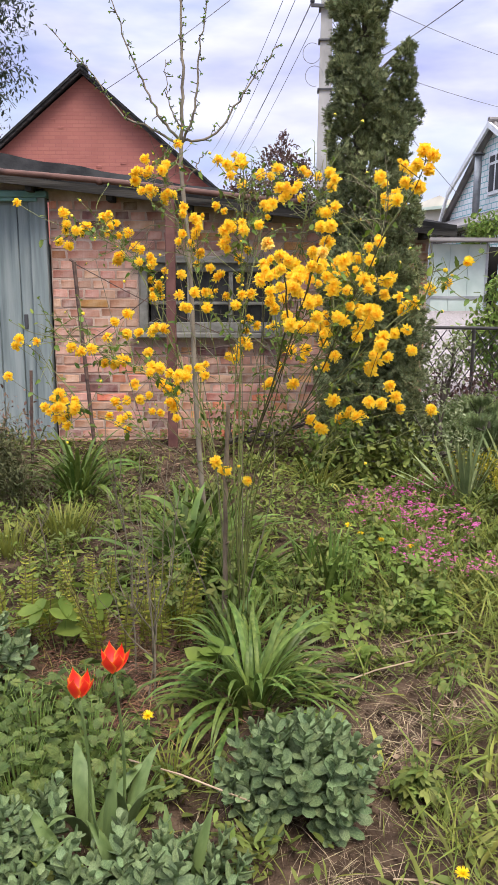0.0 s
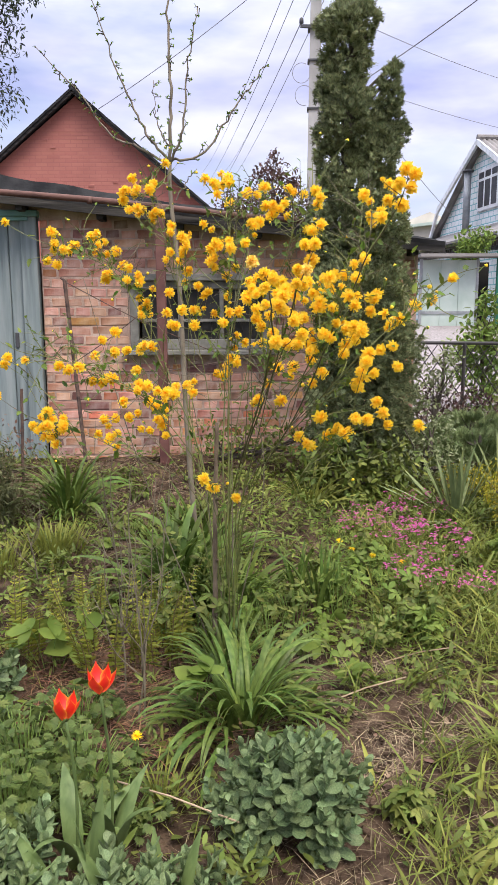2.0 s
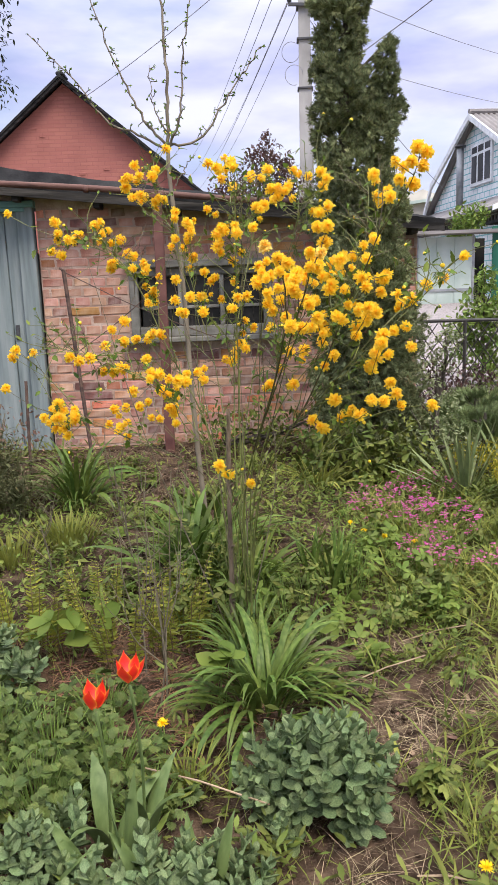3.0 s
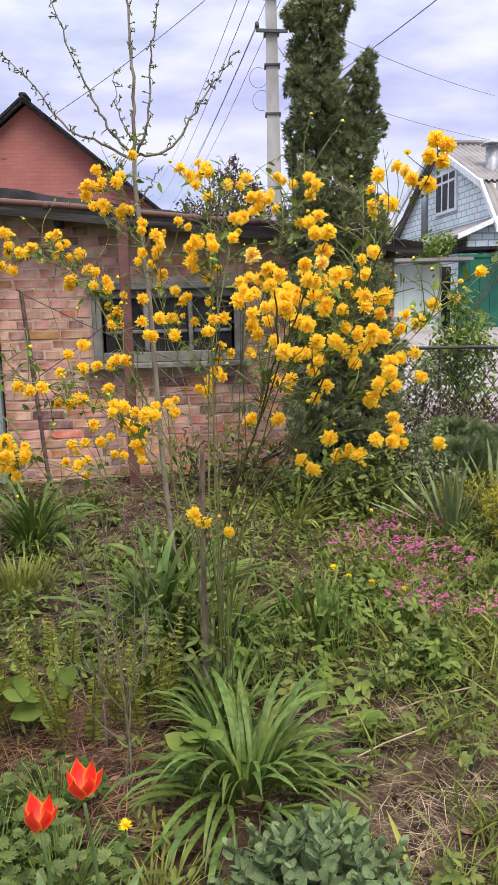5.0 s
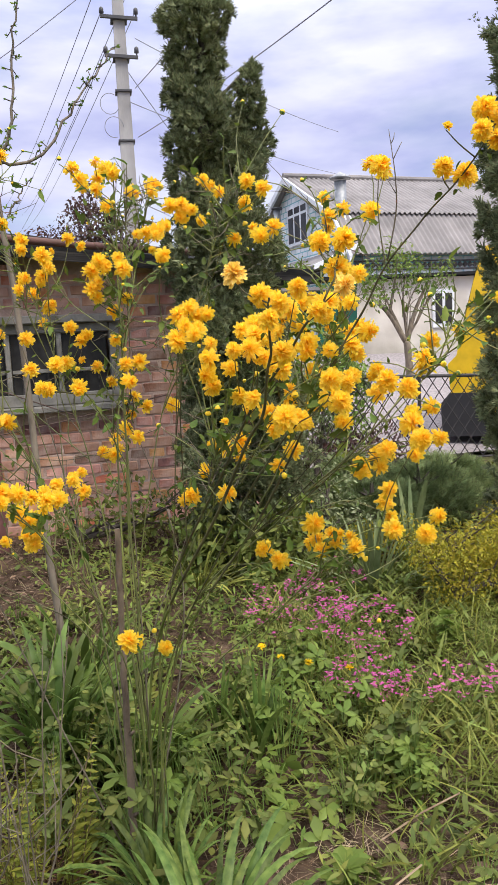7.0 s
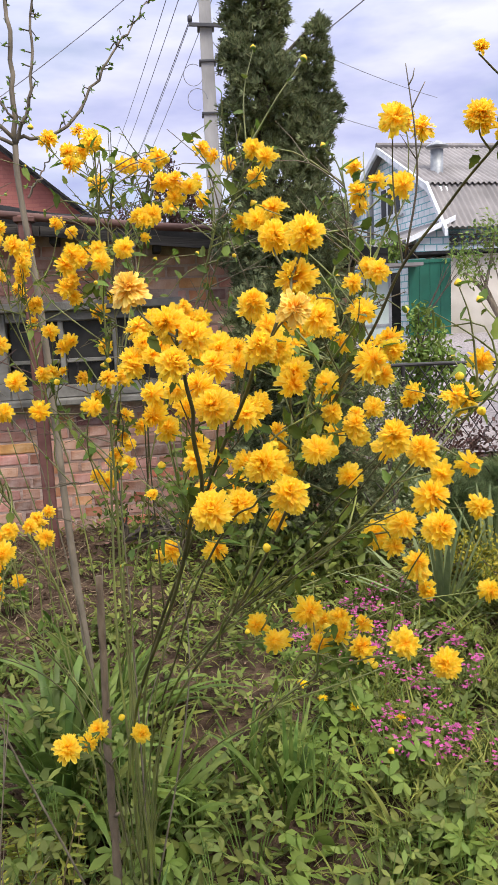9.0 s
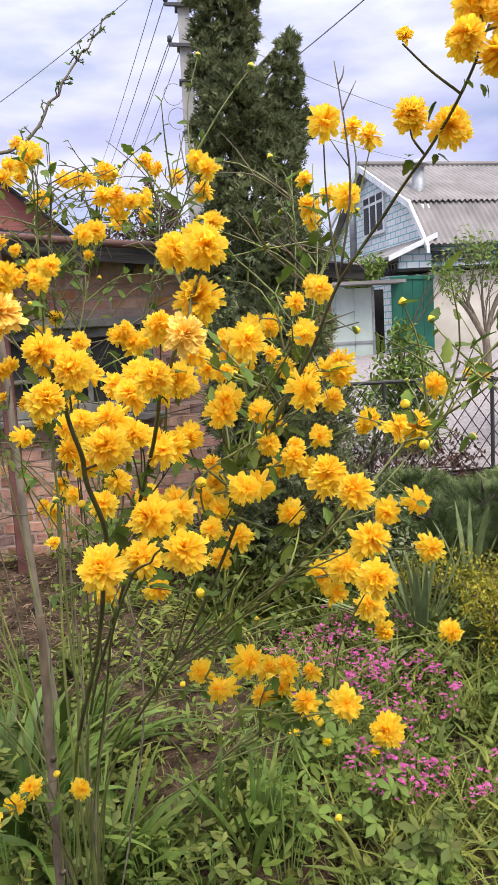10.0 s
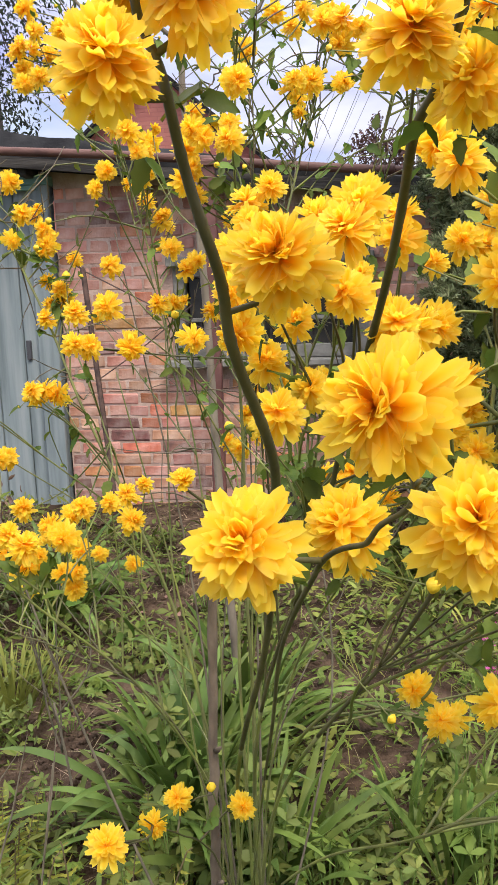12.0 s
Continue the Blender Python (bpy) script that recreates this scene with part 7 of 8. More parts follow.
# ferns
def frond_mesh(seed, length=0.36, bend=0.9):
    r = np.random.default_rng(seed)
    lv, lf, lu = leaf_template(5, 0.26, 0.15, 0.22, serr=0.3, widest=0.3)
    a, p, ms = 0.05 + 0.12 * r.random(), np.zeros(3), []
    n = 18
    line = [p.copy()]
    for i in range(n):
        s = i / n
        t = np.array([0, math.sin(a), math.cos(a)])
        p = p + t * length / n * (1 if s < 0.86 else 0.55)
        line.append(p.copy())
        a += bend / n * 0.5 + (0.85 if s > 0.86 else 0.0)
        ln = 0.036 * math.sin(math.pi * min(1, 0.16 + 0.84 * s) ** 0.75) + 0.006
        if 0.16 < s < 0.94:
            for sg in (-1, 1):
                d = np.array([[sg * 1.0, t[1] * 0.35 + 0.12, t[2] * 0.35 - 0.10]]) + 0.14 * r.standard_normal((1, 3))
                ms.append(frames4(p[None], d, np.array([[0, -math.cos(a), math.sin(a)]]) + 0.25 * r.standard_normal((1, 3)), np.array([ln * (0.8 + 0.4 * r.random())]))[0])
    v, f, u = scatter(lv, lf, np.array(ms), lu)
    q = MB().tube(line, np.linspace(0.0030, 0.0014, len(line)), 5, False)
    sv, sf = np.concatenate(q.v), np.concatenate(q.f)
    return mesh_np("frond", np.concatenate([v, sv]), np.concatenate([f, sf + len(v)]), np.concatenate([u, np.zeros((len(sv), 2))]), mats=[M_FERN, M_FERNSTALK], mindex=[0] * len(f) + [1] * len(sf))


FRONDS = [frond_mesh(400 + k, 0.30 + 0.02 * k, 0.25 + 0.2 * k) for k in range(5)]


def fern(xy, count, spread, seed, label, size=1.0):
    r = np.random.default_rng(seed)
    ob = thing("fern", label, "fern", (xy[0], xy[1], float(gz(*xy)) - 0.01), group="ferns")
    for k in range(count):
        az = 360 * r.random()
        rad = spread * math.sqrt(r.random())
        b = radians(az + 90)
        part("frond", FRONDS[int(r.integers(0, 5))], ob, m=pose(rad * math.cos(b), rad * math.sin(b), 0, 0, 0, az) @ Matrix.Scale(size * (0.7 + 0.5 * r.random()), 4))


fern((-0.55, 2.92), 20, 0.15, 410, "young yellow-green fern with uncurling fronds")
fern((-0.34, 2.98), 18, 0.12, 411, "upright yellow-green fern beside the kerria", 1.05)
fern((-0.98, 3.05), 18, 0.18, 412, "spreading pale green fern in the bed", 0.9)
fern((-0.75, 3.3), 12, 0.14, 413, "young fern among the weeds", 0.85)
fern((-0.38, 3.35), 9, 0.10, 414, "small fern behind the dry stems", 0.8)


# palmate and divided leaves on stalks
def leafy_clump(name, label, xy, radius, height, count, leaf, material, seed, lobes=5, width=0.36, group="", toothed=0.15, flat=0.35):
    """Stalked leaves of several lobes; one mesh of foliage and one of stalks."""
    r = np.random.default_rng(seed)
    ob = thing(name, label, "perennial", (xy[0], xy[1], float(gz(*xy)) - 0.01), group=group)
    lv, lf, lu = leaf_template(5, width, 0.15, 0.18, serr=toothed, widest=0.55)
    ms, mb = [], MB()
    for k in range(count):
        a = r.random() * 6.28
        rad = radius * math.sqrt(r.random())
        t = rad / radius
        c = np.array([rad * math.cos(a), rad * math.sin(a), height * (0.35 + 0.65 * r.random()) * math.sqrt(max(0.08, 1 - 0.75 * t * t))])
        mb.tube(smooth_path([c * np.array([0.35, 0.35, 0]), c * np.array([0.7, 0.7, 0.7]), c], 5), 0.0016, 4, False)
        up = np.array([0.5 * t * math.cos(a), 0.5 * t * math.sin(a), 1.0]) + flat * r.standard_normal(3)
        up /= np.linalg.norm(up)
        e1 = np.cross(up, r.standard_normal(3))
        e1 /= np.linalg.norm(e1)
        e2 = np.cross(up, e1)
        s = leaf * (0.65 + 0.7 * r.random())
        for q in range(lobes):
            ang = (q - (lobes - 1) / 2) * (2.0 / max(1, lobes - 1)) * 1.15
            d = e1 * math.cos(ang) + e2 * math.sin(ang) + up * 0.12
            ms.append(frames4(c[None], d[None], up[None], np.array([s * (1 - 0.22 * abs(ang))]))[0])
    v, f, u = scatter(lv, lf, np.array(ms), lu)
    part("leaves", mesh_np(name + "_leaves", v, f, u, mats=[material]), ob, kind="stuff")
    part("stalk_mass", mb.mesh(name + "_stalks", M_CALYX), ob, kind="stuff")


for k, (x, y, r_, h, c) in enumerate(((-0.66, 2.25, 0.20, 0.26, 60), (-0.45, 2.18, 0.18, 0.22, 52), (-0.85, 2.35, 0.20, 0.26, 52), (-0.62, 2.0, 0.18, 0.24, 54), (-0.30, 2.0, 0.14, 0.18, 36), (-0.80, 2.05, 0.2, 0.22, 44), (-0.55, 2.5, 0.15, 0.2, 34))):
    leafy_clump("cut_leaf_perennial", "low clump of fresh green deeply cut leaves", (x, y), r_, h, int(c * 2.3), 0.032, M_CUTLEAF, 500 + k, lobes=7, width=0.36, group="cut-leaved clumps", toothed=0.3)
leafy_clump("broad_leaf_seedling", "lime green plant with broad oval leaves", (-0.78, 2.92), 0.16, 0.30, 9, 0.11, M_LIME, 520, lobes=3, width=0.6, group="lime seedlings", toothed=0.04)
leafy_clump("broad_leaf_seedling", "lime green broad-leaved shoot beside the daylily", (-0.13, 2.50), 0.06, 0.36, 5, 0.085, M_LIME, 521, lobes=3, width=0.62, group="lime seedlings", toothed=0.03)
leafy_clump("broad_leaf_seedling", "lime green three-lobed seedling on open soil", (0.36, 3.05), 0.10, 0.13, 5, 0.085, M_LIME, 522, lobes=3, width=0.55, group="lime seedlings", toothed=0.1)
leafy_clump("broad_leaf_seedling", "lime green leafy seedling by the kerria", (0.33, 3.3), 0.10, 0.15, 6, 0.06, M_LIME, 523, lobes=3, width=0.55, group="lime seedlings", toothed=0.1)
leafy_clump("broad_leaf_seedling", "yellow-green sprig at the daylily's edge", (0.30, 2.30), 0.06, 0.12, 4, 0.06, M_LIME, 524, lobes=3, width=0.35, group="lime seedlings", toothed=0.1)

# a dark twiggy perennial at the shed door's side
sh = np.random.default_rng(580)
for x, y, h, n in ((-1.62, 4.62, 0.42, 26), (-1.80, 4.75, 0.46, 24), (-1.5, 4.45, 0.3, 16)):
    ob = thing("leafy_shoots", "upright olive-brown leafy shoots in a loose clump", "perennial", (x, y, float(gz(x, y)) - 0.01), group="shoot clumps")
    lv, lf, lu = leaf_template(3, 0.22, 0.2, 0.25)
    for k in range(n):
        tip = np.array([0.12 * sh.standard_normal(), 0.10 * sh.standard_normal(), h * (0.7 + 0.4 * sh.random())])
        p = smooth_path([tip * np.array([0.4, 0.4, 0]), tip * np.array([0.6, 0.6, 0.55]), tip], 14)
        q = MB().tube(p, np.linspace(0.0026, 0.0012, 14), 4, False)
        pp = np.repeat(p[4:], 3, axis=0)
        v, f, u = scatter(lv, lf, frames4(pp, dirs(sh.random(len(pp)) * 6.28, 0.5 + 0.4 * sh.standard_normal(len(pp))), np.tile([0, 0, 1.0], (len(pp), 1)), 0.035 + 0.025 * sh.random(len(pp))))
        sv, sf = np.concatenate(q.v), np.concatenate(q.f)
        part("shoot", mesh_np("leafy_shoot", np.concatenate([v, sv]), np.concatenate([f, sf + len(v)]), mats=[M_OLIVE]), ob)

# broader-leaved weeds standing in the grass
wr = np.random.default_rng(590)
for k in range(58):
    x, y = 0.3 + 1.3 * wr.random() ** 1.2, 1.5 + 3.6 * wr.random()
    if k >= 42:
        x, y = -0.9 + 0.9 * wr.random(), 3.2 + 2.0 * wr.random()
    if abs(x - 0.5) < 0.18 and abs(y - 2.42) < 0.3:
        continue
    leafy_clump("garden_weed", "leafy young weed with yellow-green divided leaves" if k % 2 else "leafy young weed with narrow fresh green leaves", (x, y), 0.05 + 0.05 * wr.random(), 0.08 + 0.13 * wr.random(), 9 + int(10 * wr.random()), 0.026 + 0.026 * wr.random(), M_LIME if k % 3 == 0 else M_WEED, 5900 + k, lobes=3 + 2 * (k % 2), width=0.3 + 0.2 * wr.random(), group="garden weeds", toothed=0.12)

# taller fresh weeds round the kerria's foot
for k in range(40):
    x, y = -0.45 + 1.25 * wr.random(), 2.95 + 0.95 * wr.random()
    leafy_clump("tall_weed", "tall fresh green weed shooting up by the kerria", (x, y), 0.07 + 0.06 * wr.random(), 0.16 + 0.2 * wr.random(), 14 + int(10 * wr.random()), 0.032 + 0.026 * wr.random(), M_LIME if k % 3 == 0 else M_WEED, 6100 + k, lobes=3, width=0.42, group="tall weeds", toothed=0.14)

# pink cushion flowers
pk = np.random.default_rng(600)
for k, (cx, cy, rx, ry, n) in enumerate(((0.72, 4.45, 0.27, 0.32, 150), (0.95, 4.2, 0.22, 0.25, 110), (0.80, 3.68, 0.16, 0.16, 90), (1.10, 3.55, 0.18, 0.12, 40), (0.98, 4.75, 0.22, 0.15, 50))):
    ob = thing("pink_phlox", "cushion of small bright pink flowers over fine leaves", "perennial", (cx, cy, float(gz(cx, cy))), group="pink cushions")
    a, rad = pk.random(n) * 6.28, np.sqrt(pk.random(n))
    px, py = rx * rad * np.cos(a), ry * rad * np.sin(a)
    clump = 0.5 + 0.5 * np.sin(px * 25 + k) * np.cos(py * 21)
    kp = pk.random(n) < 0.35 + 0.65 * clump
    px, py = px[kp], py[kp]
    pz = 0.06 + 0.09 * pk.random(len(px))
    lv, lf, lu = leaf_template(2, 0.75, 0.1, -0.1, widest=0.7)
    pos, ah, mb = [], [], MB()
    for x, y, z in zip(px, py, pz):
        mb.tube([(x, y, 0), (x + 0.005, y, z)], 0.001, 3, False)
        for q in range(4):
            c = np.array([x, y, z]) + pk.standard_normal(3) * np.array([0.012, 0.012, 0.008])
            for w in range(5):
                pos.append(c)
                ah.append((math.cos(w * 1.2566 + q), math.sin(w * 1.2566 + q), 0.15))
    pos, ah = np.array(pos), np.array(ah) + 0.25 * pk.standard_normal((len(pos), 3))
    v, f, u = scatter(lv, lf, frames4(pos, ah, np.tile([0, -0.3, 1.0], (len(pos), 1)), np.full(len(pos), 0.0092)))
    part("flower_mass", mesh_np("pink_flowers", v, f, mats=[M_PINK]), ob, "bright pink five-petalled flowers", kind="stuff")
    part("stalk_mass", mb.mesh("pink_stalks", M_CALYX), ob, kind="stuff")
    m = 700
    a, rad = pk.random(m) * 6.28, np.sqrt(pk.random(m))
    pos = np.stack([rx * 1.05 * rad * np.cos(a), ry * 1.05 * rad * np.sin(a), 0.09 * pk.random(m)], 1)
    lv2, lf2, _ = leaf_template(2, 0.22, 0.1, 0.2)
    v, f, u = scatter(lv2, lf2, frames4(pos, pk.standard_normal((m, 3)) + np.array([0, 0, 0.8]), pk.standard_normal((m, 3)), 0.02 + 0.03 * pk.random(m)))
    part("foliage", mesh_np("pink_foliage", v, f, mats=[M_WEED]), ob, kind="stuff")


# dandelions
def dandelion_mesh(seed):
    r = np.random.default_rng(seed)
    lv, lf, lu = leaf_template(2, 0.16, 0.1, 0.0, widest=0.7)
    n = 110
    el = np.arcsin(r.random(n) ** 0.7 * 0.98)
    m4 = frames4(np.zeros((n, 3)), dirs(r.random(n) * 6.28, el), np.tile([0.1, 0.1, 1.0], (n, 1)), 0.017 * (1 - 0.25 * el))
    v, f, u = scatter(lv, lf, m4)
    return mesh_np("dandelion_head", v, f, mats=[M_DANDY])


DANDY = [dandelion_mesh(610 + k) for k in range(3)]
for k, (x, y, h) in enumerate(((0.735, 3.72, 0.13), (0.50, 3.87, 0.15), (0.60, 3.82, 0.13), (0.44, 3.95, 0.16), (0.575, 1.70, 0.08), (-0.29, 2.24, 0.14))):
    z = float(gz(x, y))
    ob = thing("dandelion", "yellow dandelion flower on a short stalk", "dandelion", (x, y, z), group="dandelions")
    part("stalk", MB().tube([(0, 0, -0.01), (0.004, 0, h * 0.6), (0, 0, h)], 0.0022, 6).mesh("dandelion_stalk", M_CALYX), ob)
    part("flower", DANDY[k % 3], ob, m=pose(0, 0, h, 25 * pk.standard_normal() * 0.4 + 20, 0, 0) @ Matrix.Scale(1.3, 4))

# iron stakes by the shed
for nm, a, b, r_ in (("iron_stake", (-1.47, 6.1, 0.18), (-1.585, 6.08, 1.67), 0.016), ("iron_stake", (-1.58, 4.9, 0.12), (-1.55, 4.9, 0.95), 0.010)):
    ob = thing(nm, "rusty angle-iron stake stuck in the soil" if r_ > 0.012 else "thin dark rusty rod standing in the bed", "stake", a)
    d = np.array(b) - np.array(a)
    part("bar", MB().tube([(0, 0, -0.05), tuple(d)], r_, 6).mesh("iron_bar", M_IRON), ob)
    if r_ > 0.012:
        part("hook", MB().tube([tuple(d), tuple(d + np.array([-0.03, 0, 0.02]))], 0.01, 6).mesh("iron_hook", M_IRON), ob)
cable_tie = thing("washing_wire", "slack rusty wire strung along the shed wall", "wire")
part("wire", MB().tube(smooth_path([(-1.585, 6.08, 1.66), (-1.0, 6.1, 1.36), (-0.3, 6.16, 1.06)], 14), 0.004, 5).mesh("washing_wire", M_IRON), cable_tie)
part("wire", MB().tube(smooth_path([(-1.55, 6.08, 1.02), (-1.25, 6.1, 1.22), (-0.95, 6.1, 1.45)], 14), 0.004, 5).mesh("washing_wire", M_IRON), cable_tie)
part("wire", MB().tube(smooth_path([(-1.55, 6.09, 0.98), (-0.8, 6.12, 0.97), (0.3, 6.2, 1.16)], 14), 0.004, 5).mesh("washing_wire", M_IRON), cable_tie)

# ---- grass, weeds, litter ----
def bare(x, y):
    """How open the soil is, 0 to 1."""
    n = 0.5 + 0.5 * np.sin(x * 4.1 + 1.3) * np.sin(y * 3.3 + 0.4) * np.cos(x * 1.7 - y * 2.3)
    e = lambda cx, cy, rx, ry: np.clip(1.35 - np.sqrt(((x - cx) / rx) ** 2 + ((y - cy) / ry) ** 2), 0, 1)
    m = np.maximum.reduce([e(0.50, 2.45, 0.20, 0.36), e(0.74, 2.62, 0.26, 0.22), e(0.24, 3.05, 0.10, 0.16), e(0.55, 3.0, 0.16, 0.10), e(0.34, 1.75, 0.08, 0.2), e(-0.42, 2.62, 0.18, 0.2), e(-0.50, 2.92, 0.34, 0.2), e(-0.72, 5.1, 0.34, 0.5), e(-0.9, 5.95, 1.1, 0.3), e(-0.78, 3.9, 0.14, 0.36), e(0.28, 2.95, 0.16, 0.14), e(-1.9, 5.2, 0.6, 0.5)])
    return np.clip(m * 1.1 + 0.25 * (n > 0.83), 0, 1)


def field(count, x0, x1, y0, y1, r, power=1.0):
    x, y = x0 + (x1 - x0) * r.random(count), y0 + (y1 - y0) * r.random(count)
    return x, y


def scatter_field(name, label, count, template, material, size, r, tilt, keep, box=(-3.6, 4.6, 0.1, 8.2), lift=0.0, category="grass", width=None, clumps=0):
    tv, tf = template
    x, y = field(count, *box, r)
    if clumps:
        cx, cy = field(clumps, *box, r)
        pick = r.integers(0, clumps, count)
        x, y = cx[pick] + 0.05 * r.standard_normal(count), cy[pick] + 0.05 * r.standard_normal(count)
    fade = sstep(-3.6, -2.2, x) * (1 - sstep(3.2, 4.6, x)) * sstep(0.1, 1.4, y) if box[0] == -3.6 else 1.0
    k = r.random(count) < keep(x, y) * fade
    x, y = x[k], y[k]
    n = len(x)
    pos = np.stack([x, y, gz(x, y) - 0.004 + lift * r.random(n)], 1)
    az = r.random(n) * 6.28
    ah = dirs(az, tilt[0] + (tilt[1] - tilt[0]) * r.random(n))
    s = size[0] + (size[1] - size[0]) * r.random(n) ** 1.4
    up = np.stack([0.3 * r.standard_normal(n), 0.3 * r.standard_normal(n), np.ones(n)], 1) - ah * 0.3
    v, f, _ = scatter(tv, tf, frames4(pos, ah, up, s))
    tagged(new(name, mesh_np(name, v, f, mats=[material])), label, category, kind="stuff")


def shore(x, y):
    """1 on the garden side of the fence and in front of the shed."""
    wall = y < 6.22 + 0.087 * (x + 1.75)
    return np.where((x < 1.35) & ~wall, 0.0, 1.0)


BLADE = leaf_template(3, 0.034, 0.3, 0.55, widest=0.3, cols=1)[:2]
WIDE = leaf_template(4, 0.10, 0.3, 0.5, widest=0.4, cols=2)[:2]
OVAL = leaf_template(3, 0.55, 0.25, 0.25, widest=0.5)[:2]
NARROW = leaf_template(3, 0.26, 0.25, 0.25, widest=0.5, cols=1)[:2]
STRAWT = leaf_template(3, 0.014, 0.0, 0.16, widest=0.5, cols=1)[:2]
PLAIN = leaf_template(2, 0.5, 0.2, 0.25, cols=1)[:2]
THIN = leaf_template(2, 0.05, 0.3, 0.5, cols=1)[:2]
g1 = np.random.default_rng(701)
right = lambda x, y: 0.38 + 0.62 * sstep(0.25, 0.7, x) * (1 - 0.5 * sstep(4.6, 5.6, y))
scatter_field("grass", "uneven green grass blades in the bed", 112000, BLADE, M_GRASS, (0.04, 0.12), g1, (0.5, 1.45), lambda x, y: shore(x, y) * (1 - bare(x, y)) * right(x, y) * 0.75)
scatter_field("tall_grass", "tufts of long arching grass", 20000, BLADE, M_GRASS, (0.09, 0.22), g1, (0.6, 1.4), lambda x, y: shore(x, y) * (1 - bare(x, y)) * sstep(0.35, 0.7, x) * 0.9, clumps=420, box=(0.2, 3.2, 1.3, 5.2))
scatter_field("wide_grass", "broad-bladed couch grass", 3000, WIDE, M_GRASS, (0.08, 0.19), g1, (0.5, 1.3), lambda x, y: shore(x, y) * (1 - bare(x, y)) * sstep(0.3, 0.7, x), clumps=300, box=(0.3, 3.0, 1.3, 4.8))
scatter_field("weeds", "low carpet of small oval weed leaves", 26000, OVAL, M_WEED, (0.02, 0.058), g1, (0.05, 0.9), lambda x, y: shore(x, y) * (1 - bare(x, y)) * (0.35 + 0.65 * sstep(2.2, 3.2, y)), lift=0.07, category="weeds")
scatter_field("weed_tufts", "leafy weed tufts of narrow leaves", 38000, NARROW, M_WEED, (0.03, 0.075), g1, (0.2, 1.2), lambda x, y: shore(x, y) * (1 - bare(x, y)), lift=0.10, clumps=1000, category="weeds")
scatter_field("ground_shoots", "pale green young shoots", 8000, NARROW, M_LIME, (0.025, 0.06), g1, (0.1, 1.0), lambda x, y: shore(x, y) * (1 - bare(x, y)) * 0.7, lift=0.06, clumps=420, category="weeds", box=(-1.6, 1.4, 2.4, 5.6))
scatter_field("straw_litter", "dry straw and dead stems on the soil", 60000, STRAWT, M_STRAW, (0.03, 0.17), g1, (-0.03, 0.12), lambda x, y: shore(x, y) * (0.32 + 0.68 * bare(x, y)), lift=0.03, category="litter")
scatter_field("dead_leaves", "brown curled dead leaves on the soil", 10000, OVAL, M_DRYLEAF, (0.015, 0.045), g1, (-0.1, 0.4), lambda x, y: shore(x, y) * (0.15 + 0.85 * bare(x, y)), lift=0.01, category="litter")

REDSTRAW = mat("dead_fern", (0.10, 0.045, 0.025), (0.24, 0.12, 0.065), scale=5, rough=0.85, bump=0, per="island", vary=0.4)
scatter_field("dead_fern_litter", "rust-brown dead fern stems on the soil", 3000, STRAWT, REDSTRAW, (0.06, 0.2), g1, (-0.02, 0.35), lambda x, y: 1 - 0.6 * ((x + 0.55) / 0.6) ** 2, lift=0.05, category="litter", box=(-1.15, 0.0, 2.3, 3.1))
scatter_field("trodden_straw", "matted dry straw on the bare soil patch", 6500, STRAWT, M_STRAW, (0.03, 0.15), g1, (-0.03, 0.15), lambda x, y: 0.25 + 0.75 * bare(x, y), lift=0.02, category="litter", box=(0.15, 1.15, 1.5, 3.2))
# rough turf round the garden bed
outside = lambda x, y: (1 - sstep(-3.6, -2.2, x) * (1 - sstep(3.2, 4.6, x)) * sstep(0.1, 1.4, y)) * shore(x, y) * (y < 8.3) * np.where((x < 1.4) & (y > 6.0), 0.0, 1.0)
scatter_field("rough_grass", "rough grass round the garden bed", 80000, THIN, M_GRASS, (0.07, 0.2), g1, (0.5, 1.4), lambda x, y: outside(x, y) * (0.45 + 0.55 * np.sin(x * 2.1 + y) ** 2), box=(-7.0, 7.5, -5.0, 8.2), clumps=9000)
scatter_field("rough_weeds", "low weeds round the garden bed", 26000, PLAIN, M_WEED, (0.03, 0.07), g1, (0.05, 0.9), outside, lift=0.07, category="weeds", box=(-7.0, 7.5, -5.0, 8.2))


def stones():
    r = np.random.default_rng(720)
    base = bmesh.new()
    bmesh.ops.create_icosphere(base, subdivisions=1, radius=1.0)
    tv = np.array([v.co[:] for v in base.verts])
    tf = np.array([[l.vert.index for l in f.loops] for f in base.faces])
    base.free()
    n = 16000
    x, y = field(n, -1.9, 1.4, 1.3, 6.2, r)
    k = r.random(n) < (0.1 + 0.9 * bare(x, y)) * shore(x, y)
    x, y = x[k], y[k]
    n = len(x)
    s = 0.003 + 0.014 * r.random(n) ** 3
    size = np.stack([s * (0.8 + 0.5 * r.random(n)), s * (0.8 + 0.5 * r.random(n)), s * 0.7], 1)
    v, f, _ = scatter(tv, tf, frames4(np.stack([x, y, gz(x, y) + 0.002], 1), dirs(r.random(n) * 6.28, np.zeros(n)), np.tile([0, 0, 1.0], (n, 1)), size))
    tagged(new("soil_clods", mesh_np("soil_clods", v, f, mats=[M_SOIL])), "loose crumbs of dry soil", "soil", kind="stuff")


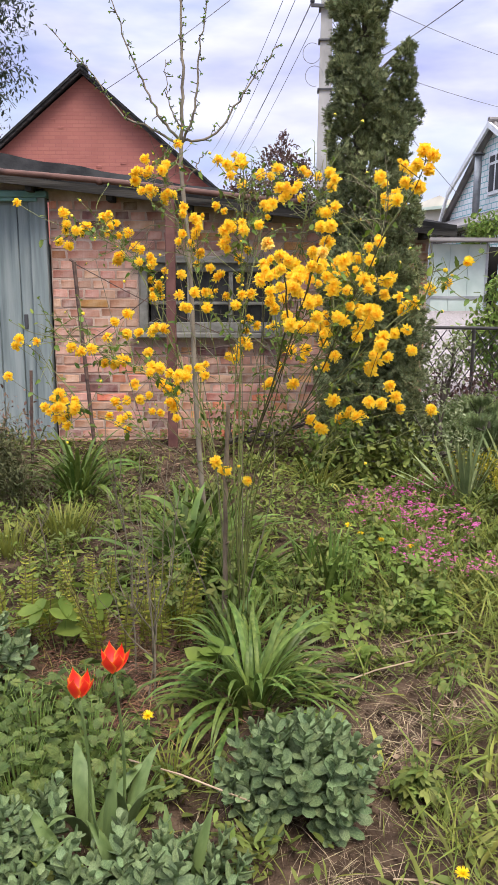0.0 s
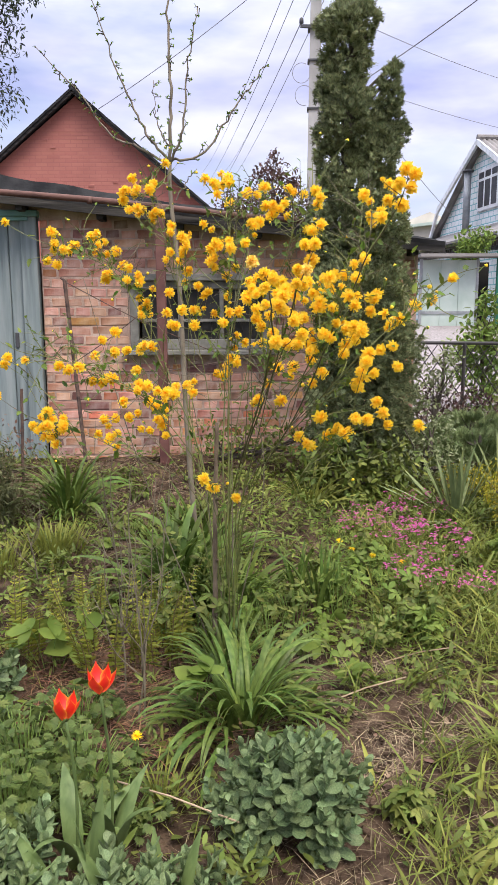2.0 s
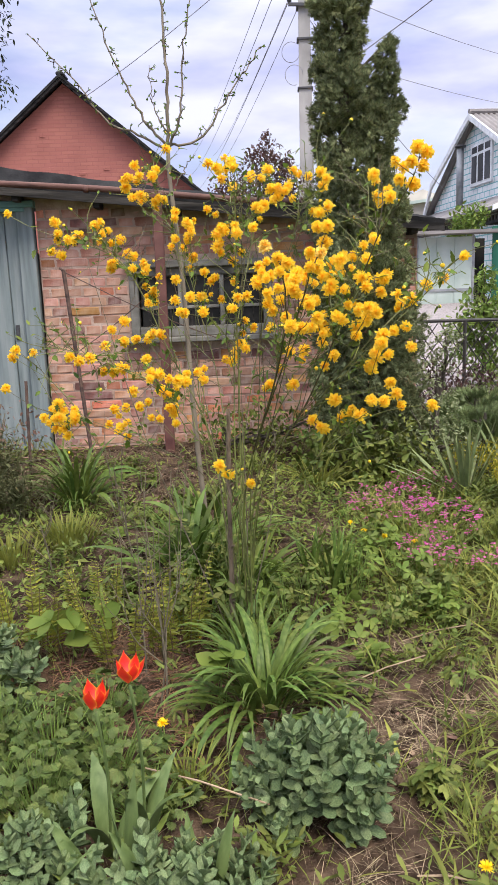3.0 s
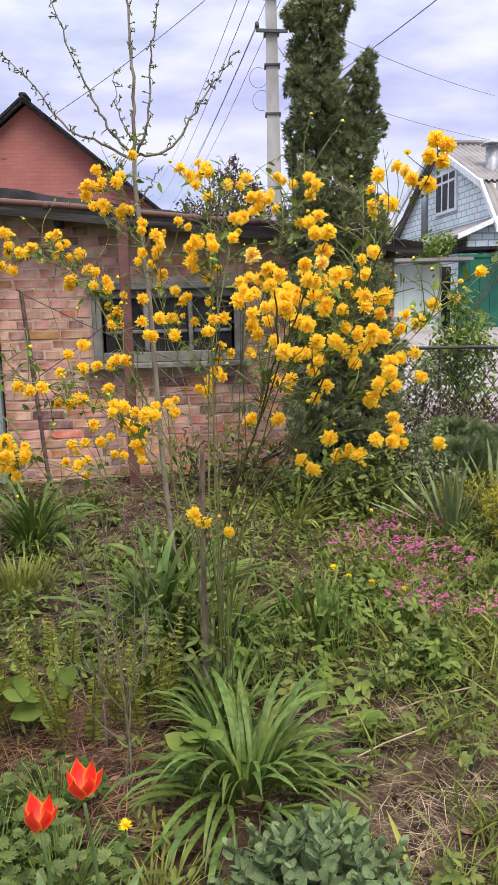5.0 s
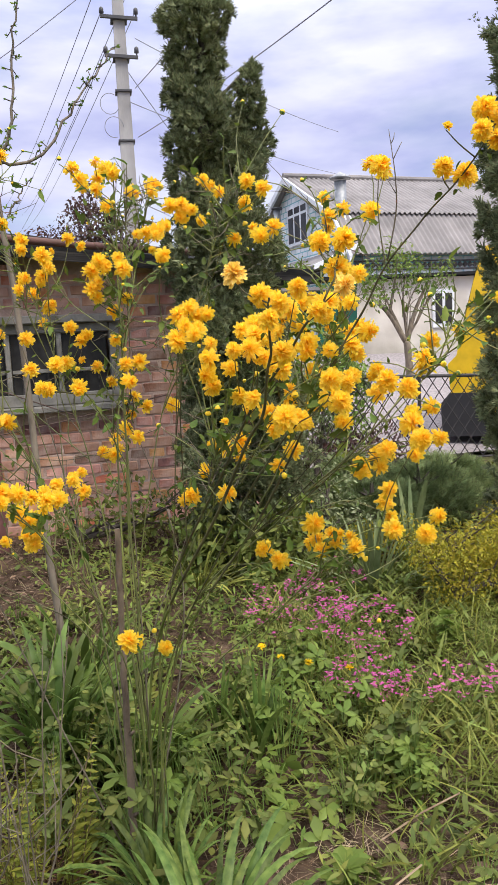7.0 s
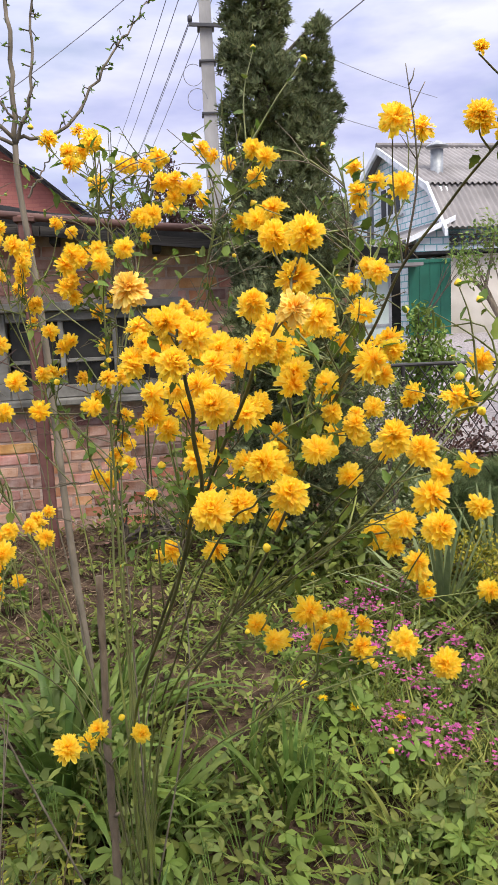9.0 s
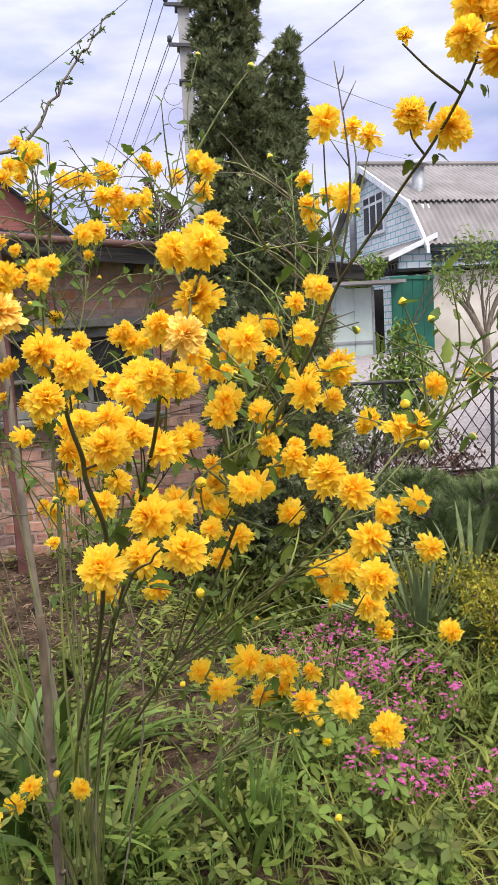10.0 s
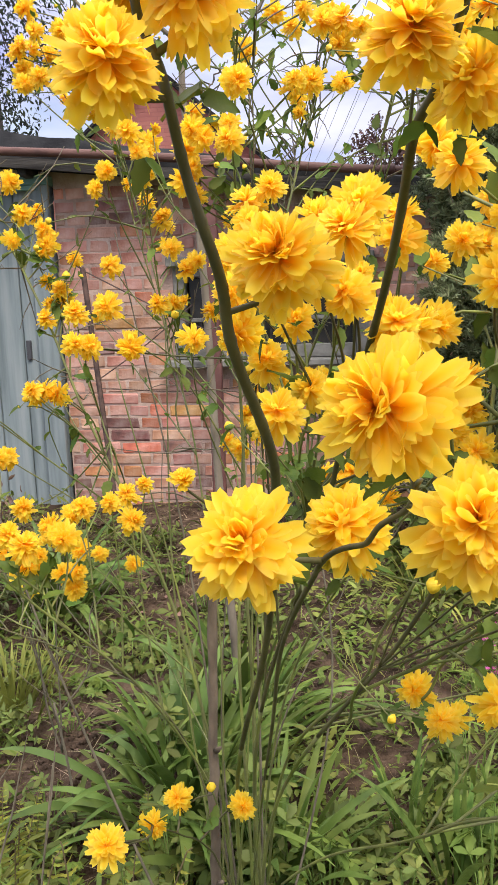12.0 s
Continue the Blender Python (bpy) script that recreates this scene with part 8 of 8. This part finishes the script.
stones()
for k, (a, b) in enumerate((((0.30, 2.58, 0.09), (0.62, 2.78, 0.10)), ((0.05, 1.9, 0.12), (-0.35, 2.1, 0.1)), ((0.42, 1.75, 0.03), (0.56, 1.72, 0.04)), ((0.55, 2.9, 0.1), (0.86, 3.05, 0.1)), ((1.0, 4.7, 0.2), (0.6, 4.9, 0.2)))):
    ob = new("dry_stalk", MB().tube([a, ((a[0] + b[0]) / 2, (a[1] + b[1]) / 2, (a[2] + b[2]) / 2 + 0.01), b], 0.0028, 5).mesh("dry_stalk", M_STRAW))
    tagged(ob, "long pale dry grass stalk lying on the bed", "dead stem", "dry stalks")

# ---- the shed's bricks, each its own piece ----
def shed_bricks():
    r = np.random.default_rng(800)
    shapes = {}

    def shape(w, k):
        if (w, k) not in shapes:
            look_ = M_BRICK_ORANGE if k == 4 else M_BRICK_DARK if k == 6 else M_BRICK
            q = MB().box((0, 0, 0), (w - 0.003, 0.06, 0.0675), bev=0.007)
            v = np.concatenate(q.v)
            v += np.random.default_rng(900 + k + int(w * 1000)).standard_normal(v.shape) * np.array([0.0028, 0.0018, 0.0022])
            q.v = [v]
            shapes[(w, k)] = q.mesh("brick", look_)
        return shapes[(w, k)]

    spots = []
    rows = int(2.2 / 0.077)
    for c in range(2, rows + 1):
        z = 0.04 + c * 0.077
        x = -0.06 - 0.06 * (c % 2)
        while x < WALL_END:
            w = 0.25 if r.random() < 0.22 else 0.12
            a, b = x, x + w
            x = b + 0.009
            a2, b2 = max(a, -0.06), min(b, WALL_END - 0.005)
            if b2 - a2 < 0.05 or z + 0.035 > top_z(b2) + 0.065:
                continue
            if z + 0.03 > WIN[2] - 0.05 and z - 0.03 < WIN[3] + 0.06:
                if a2 < WIN[0] - 0.01 < b2:
                    b2 = WIN[0] - 0.012
                elif a2 < WIN[1] + 0.01 < b2:
                    a2 = WIN[1] + 0.012
                elif a2 >= WIN[0] - 0.012 and b2 <= WIN[1] + 0.012:
                    continue
            if b2 - a2 < 0.045:
                continue
            spots.append((a2, b2, z))
    spots.sort(key=lambda s: s[0])
    near, rest = spots[:300], spots[300:]
    mb = MB()
    for k, (a, b, z) in enumerate(near):
        w = round(b - a, 2)
        ob = part("brick", shape(w, int(r.integers(0, 7))), shed_wall)
        ob.matrix_local = pose((a + b) / 2, 0.0475 - 0.003 * r.random() - 0.003 * (r.random() < 0.15), z + 0.002 * r.standard_normal(), 0.4 * r.standard_normal(), 0.5 * r.standard_normal(), 0.4 * r.standard_normal())
    for a, b, z in rest:
        mb.box(((a + b) / 2, 0.045 - 0.005 * r.random(), z), (b - a, 0.06, 0.064), bev=0.006)
    if rest:
        part("more_bricks", mb.mesh("more_bricks", M_BRICKS), shed_wall, kind="stuff")


shed_bricks()
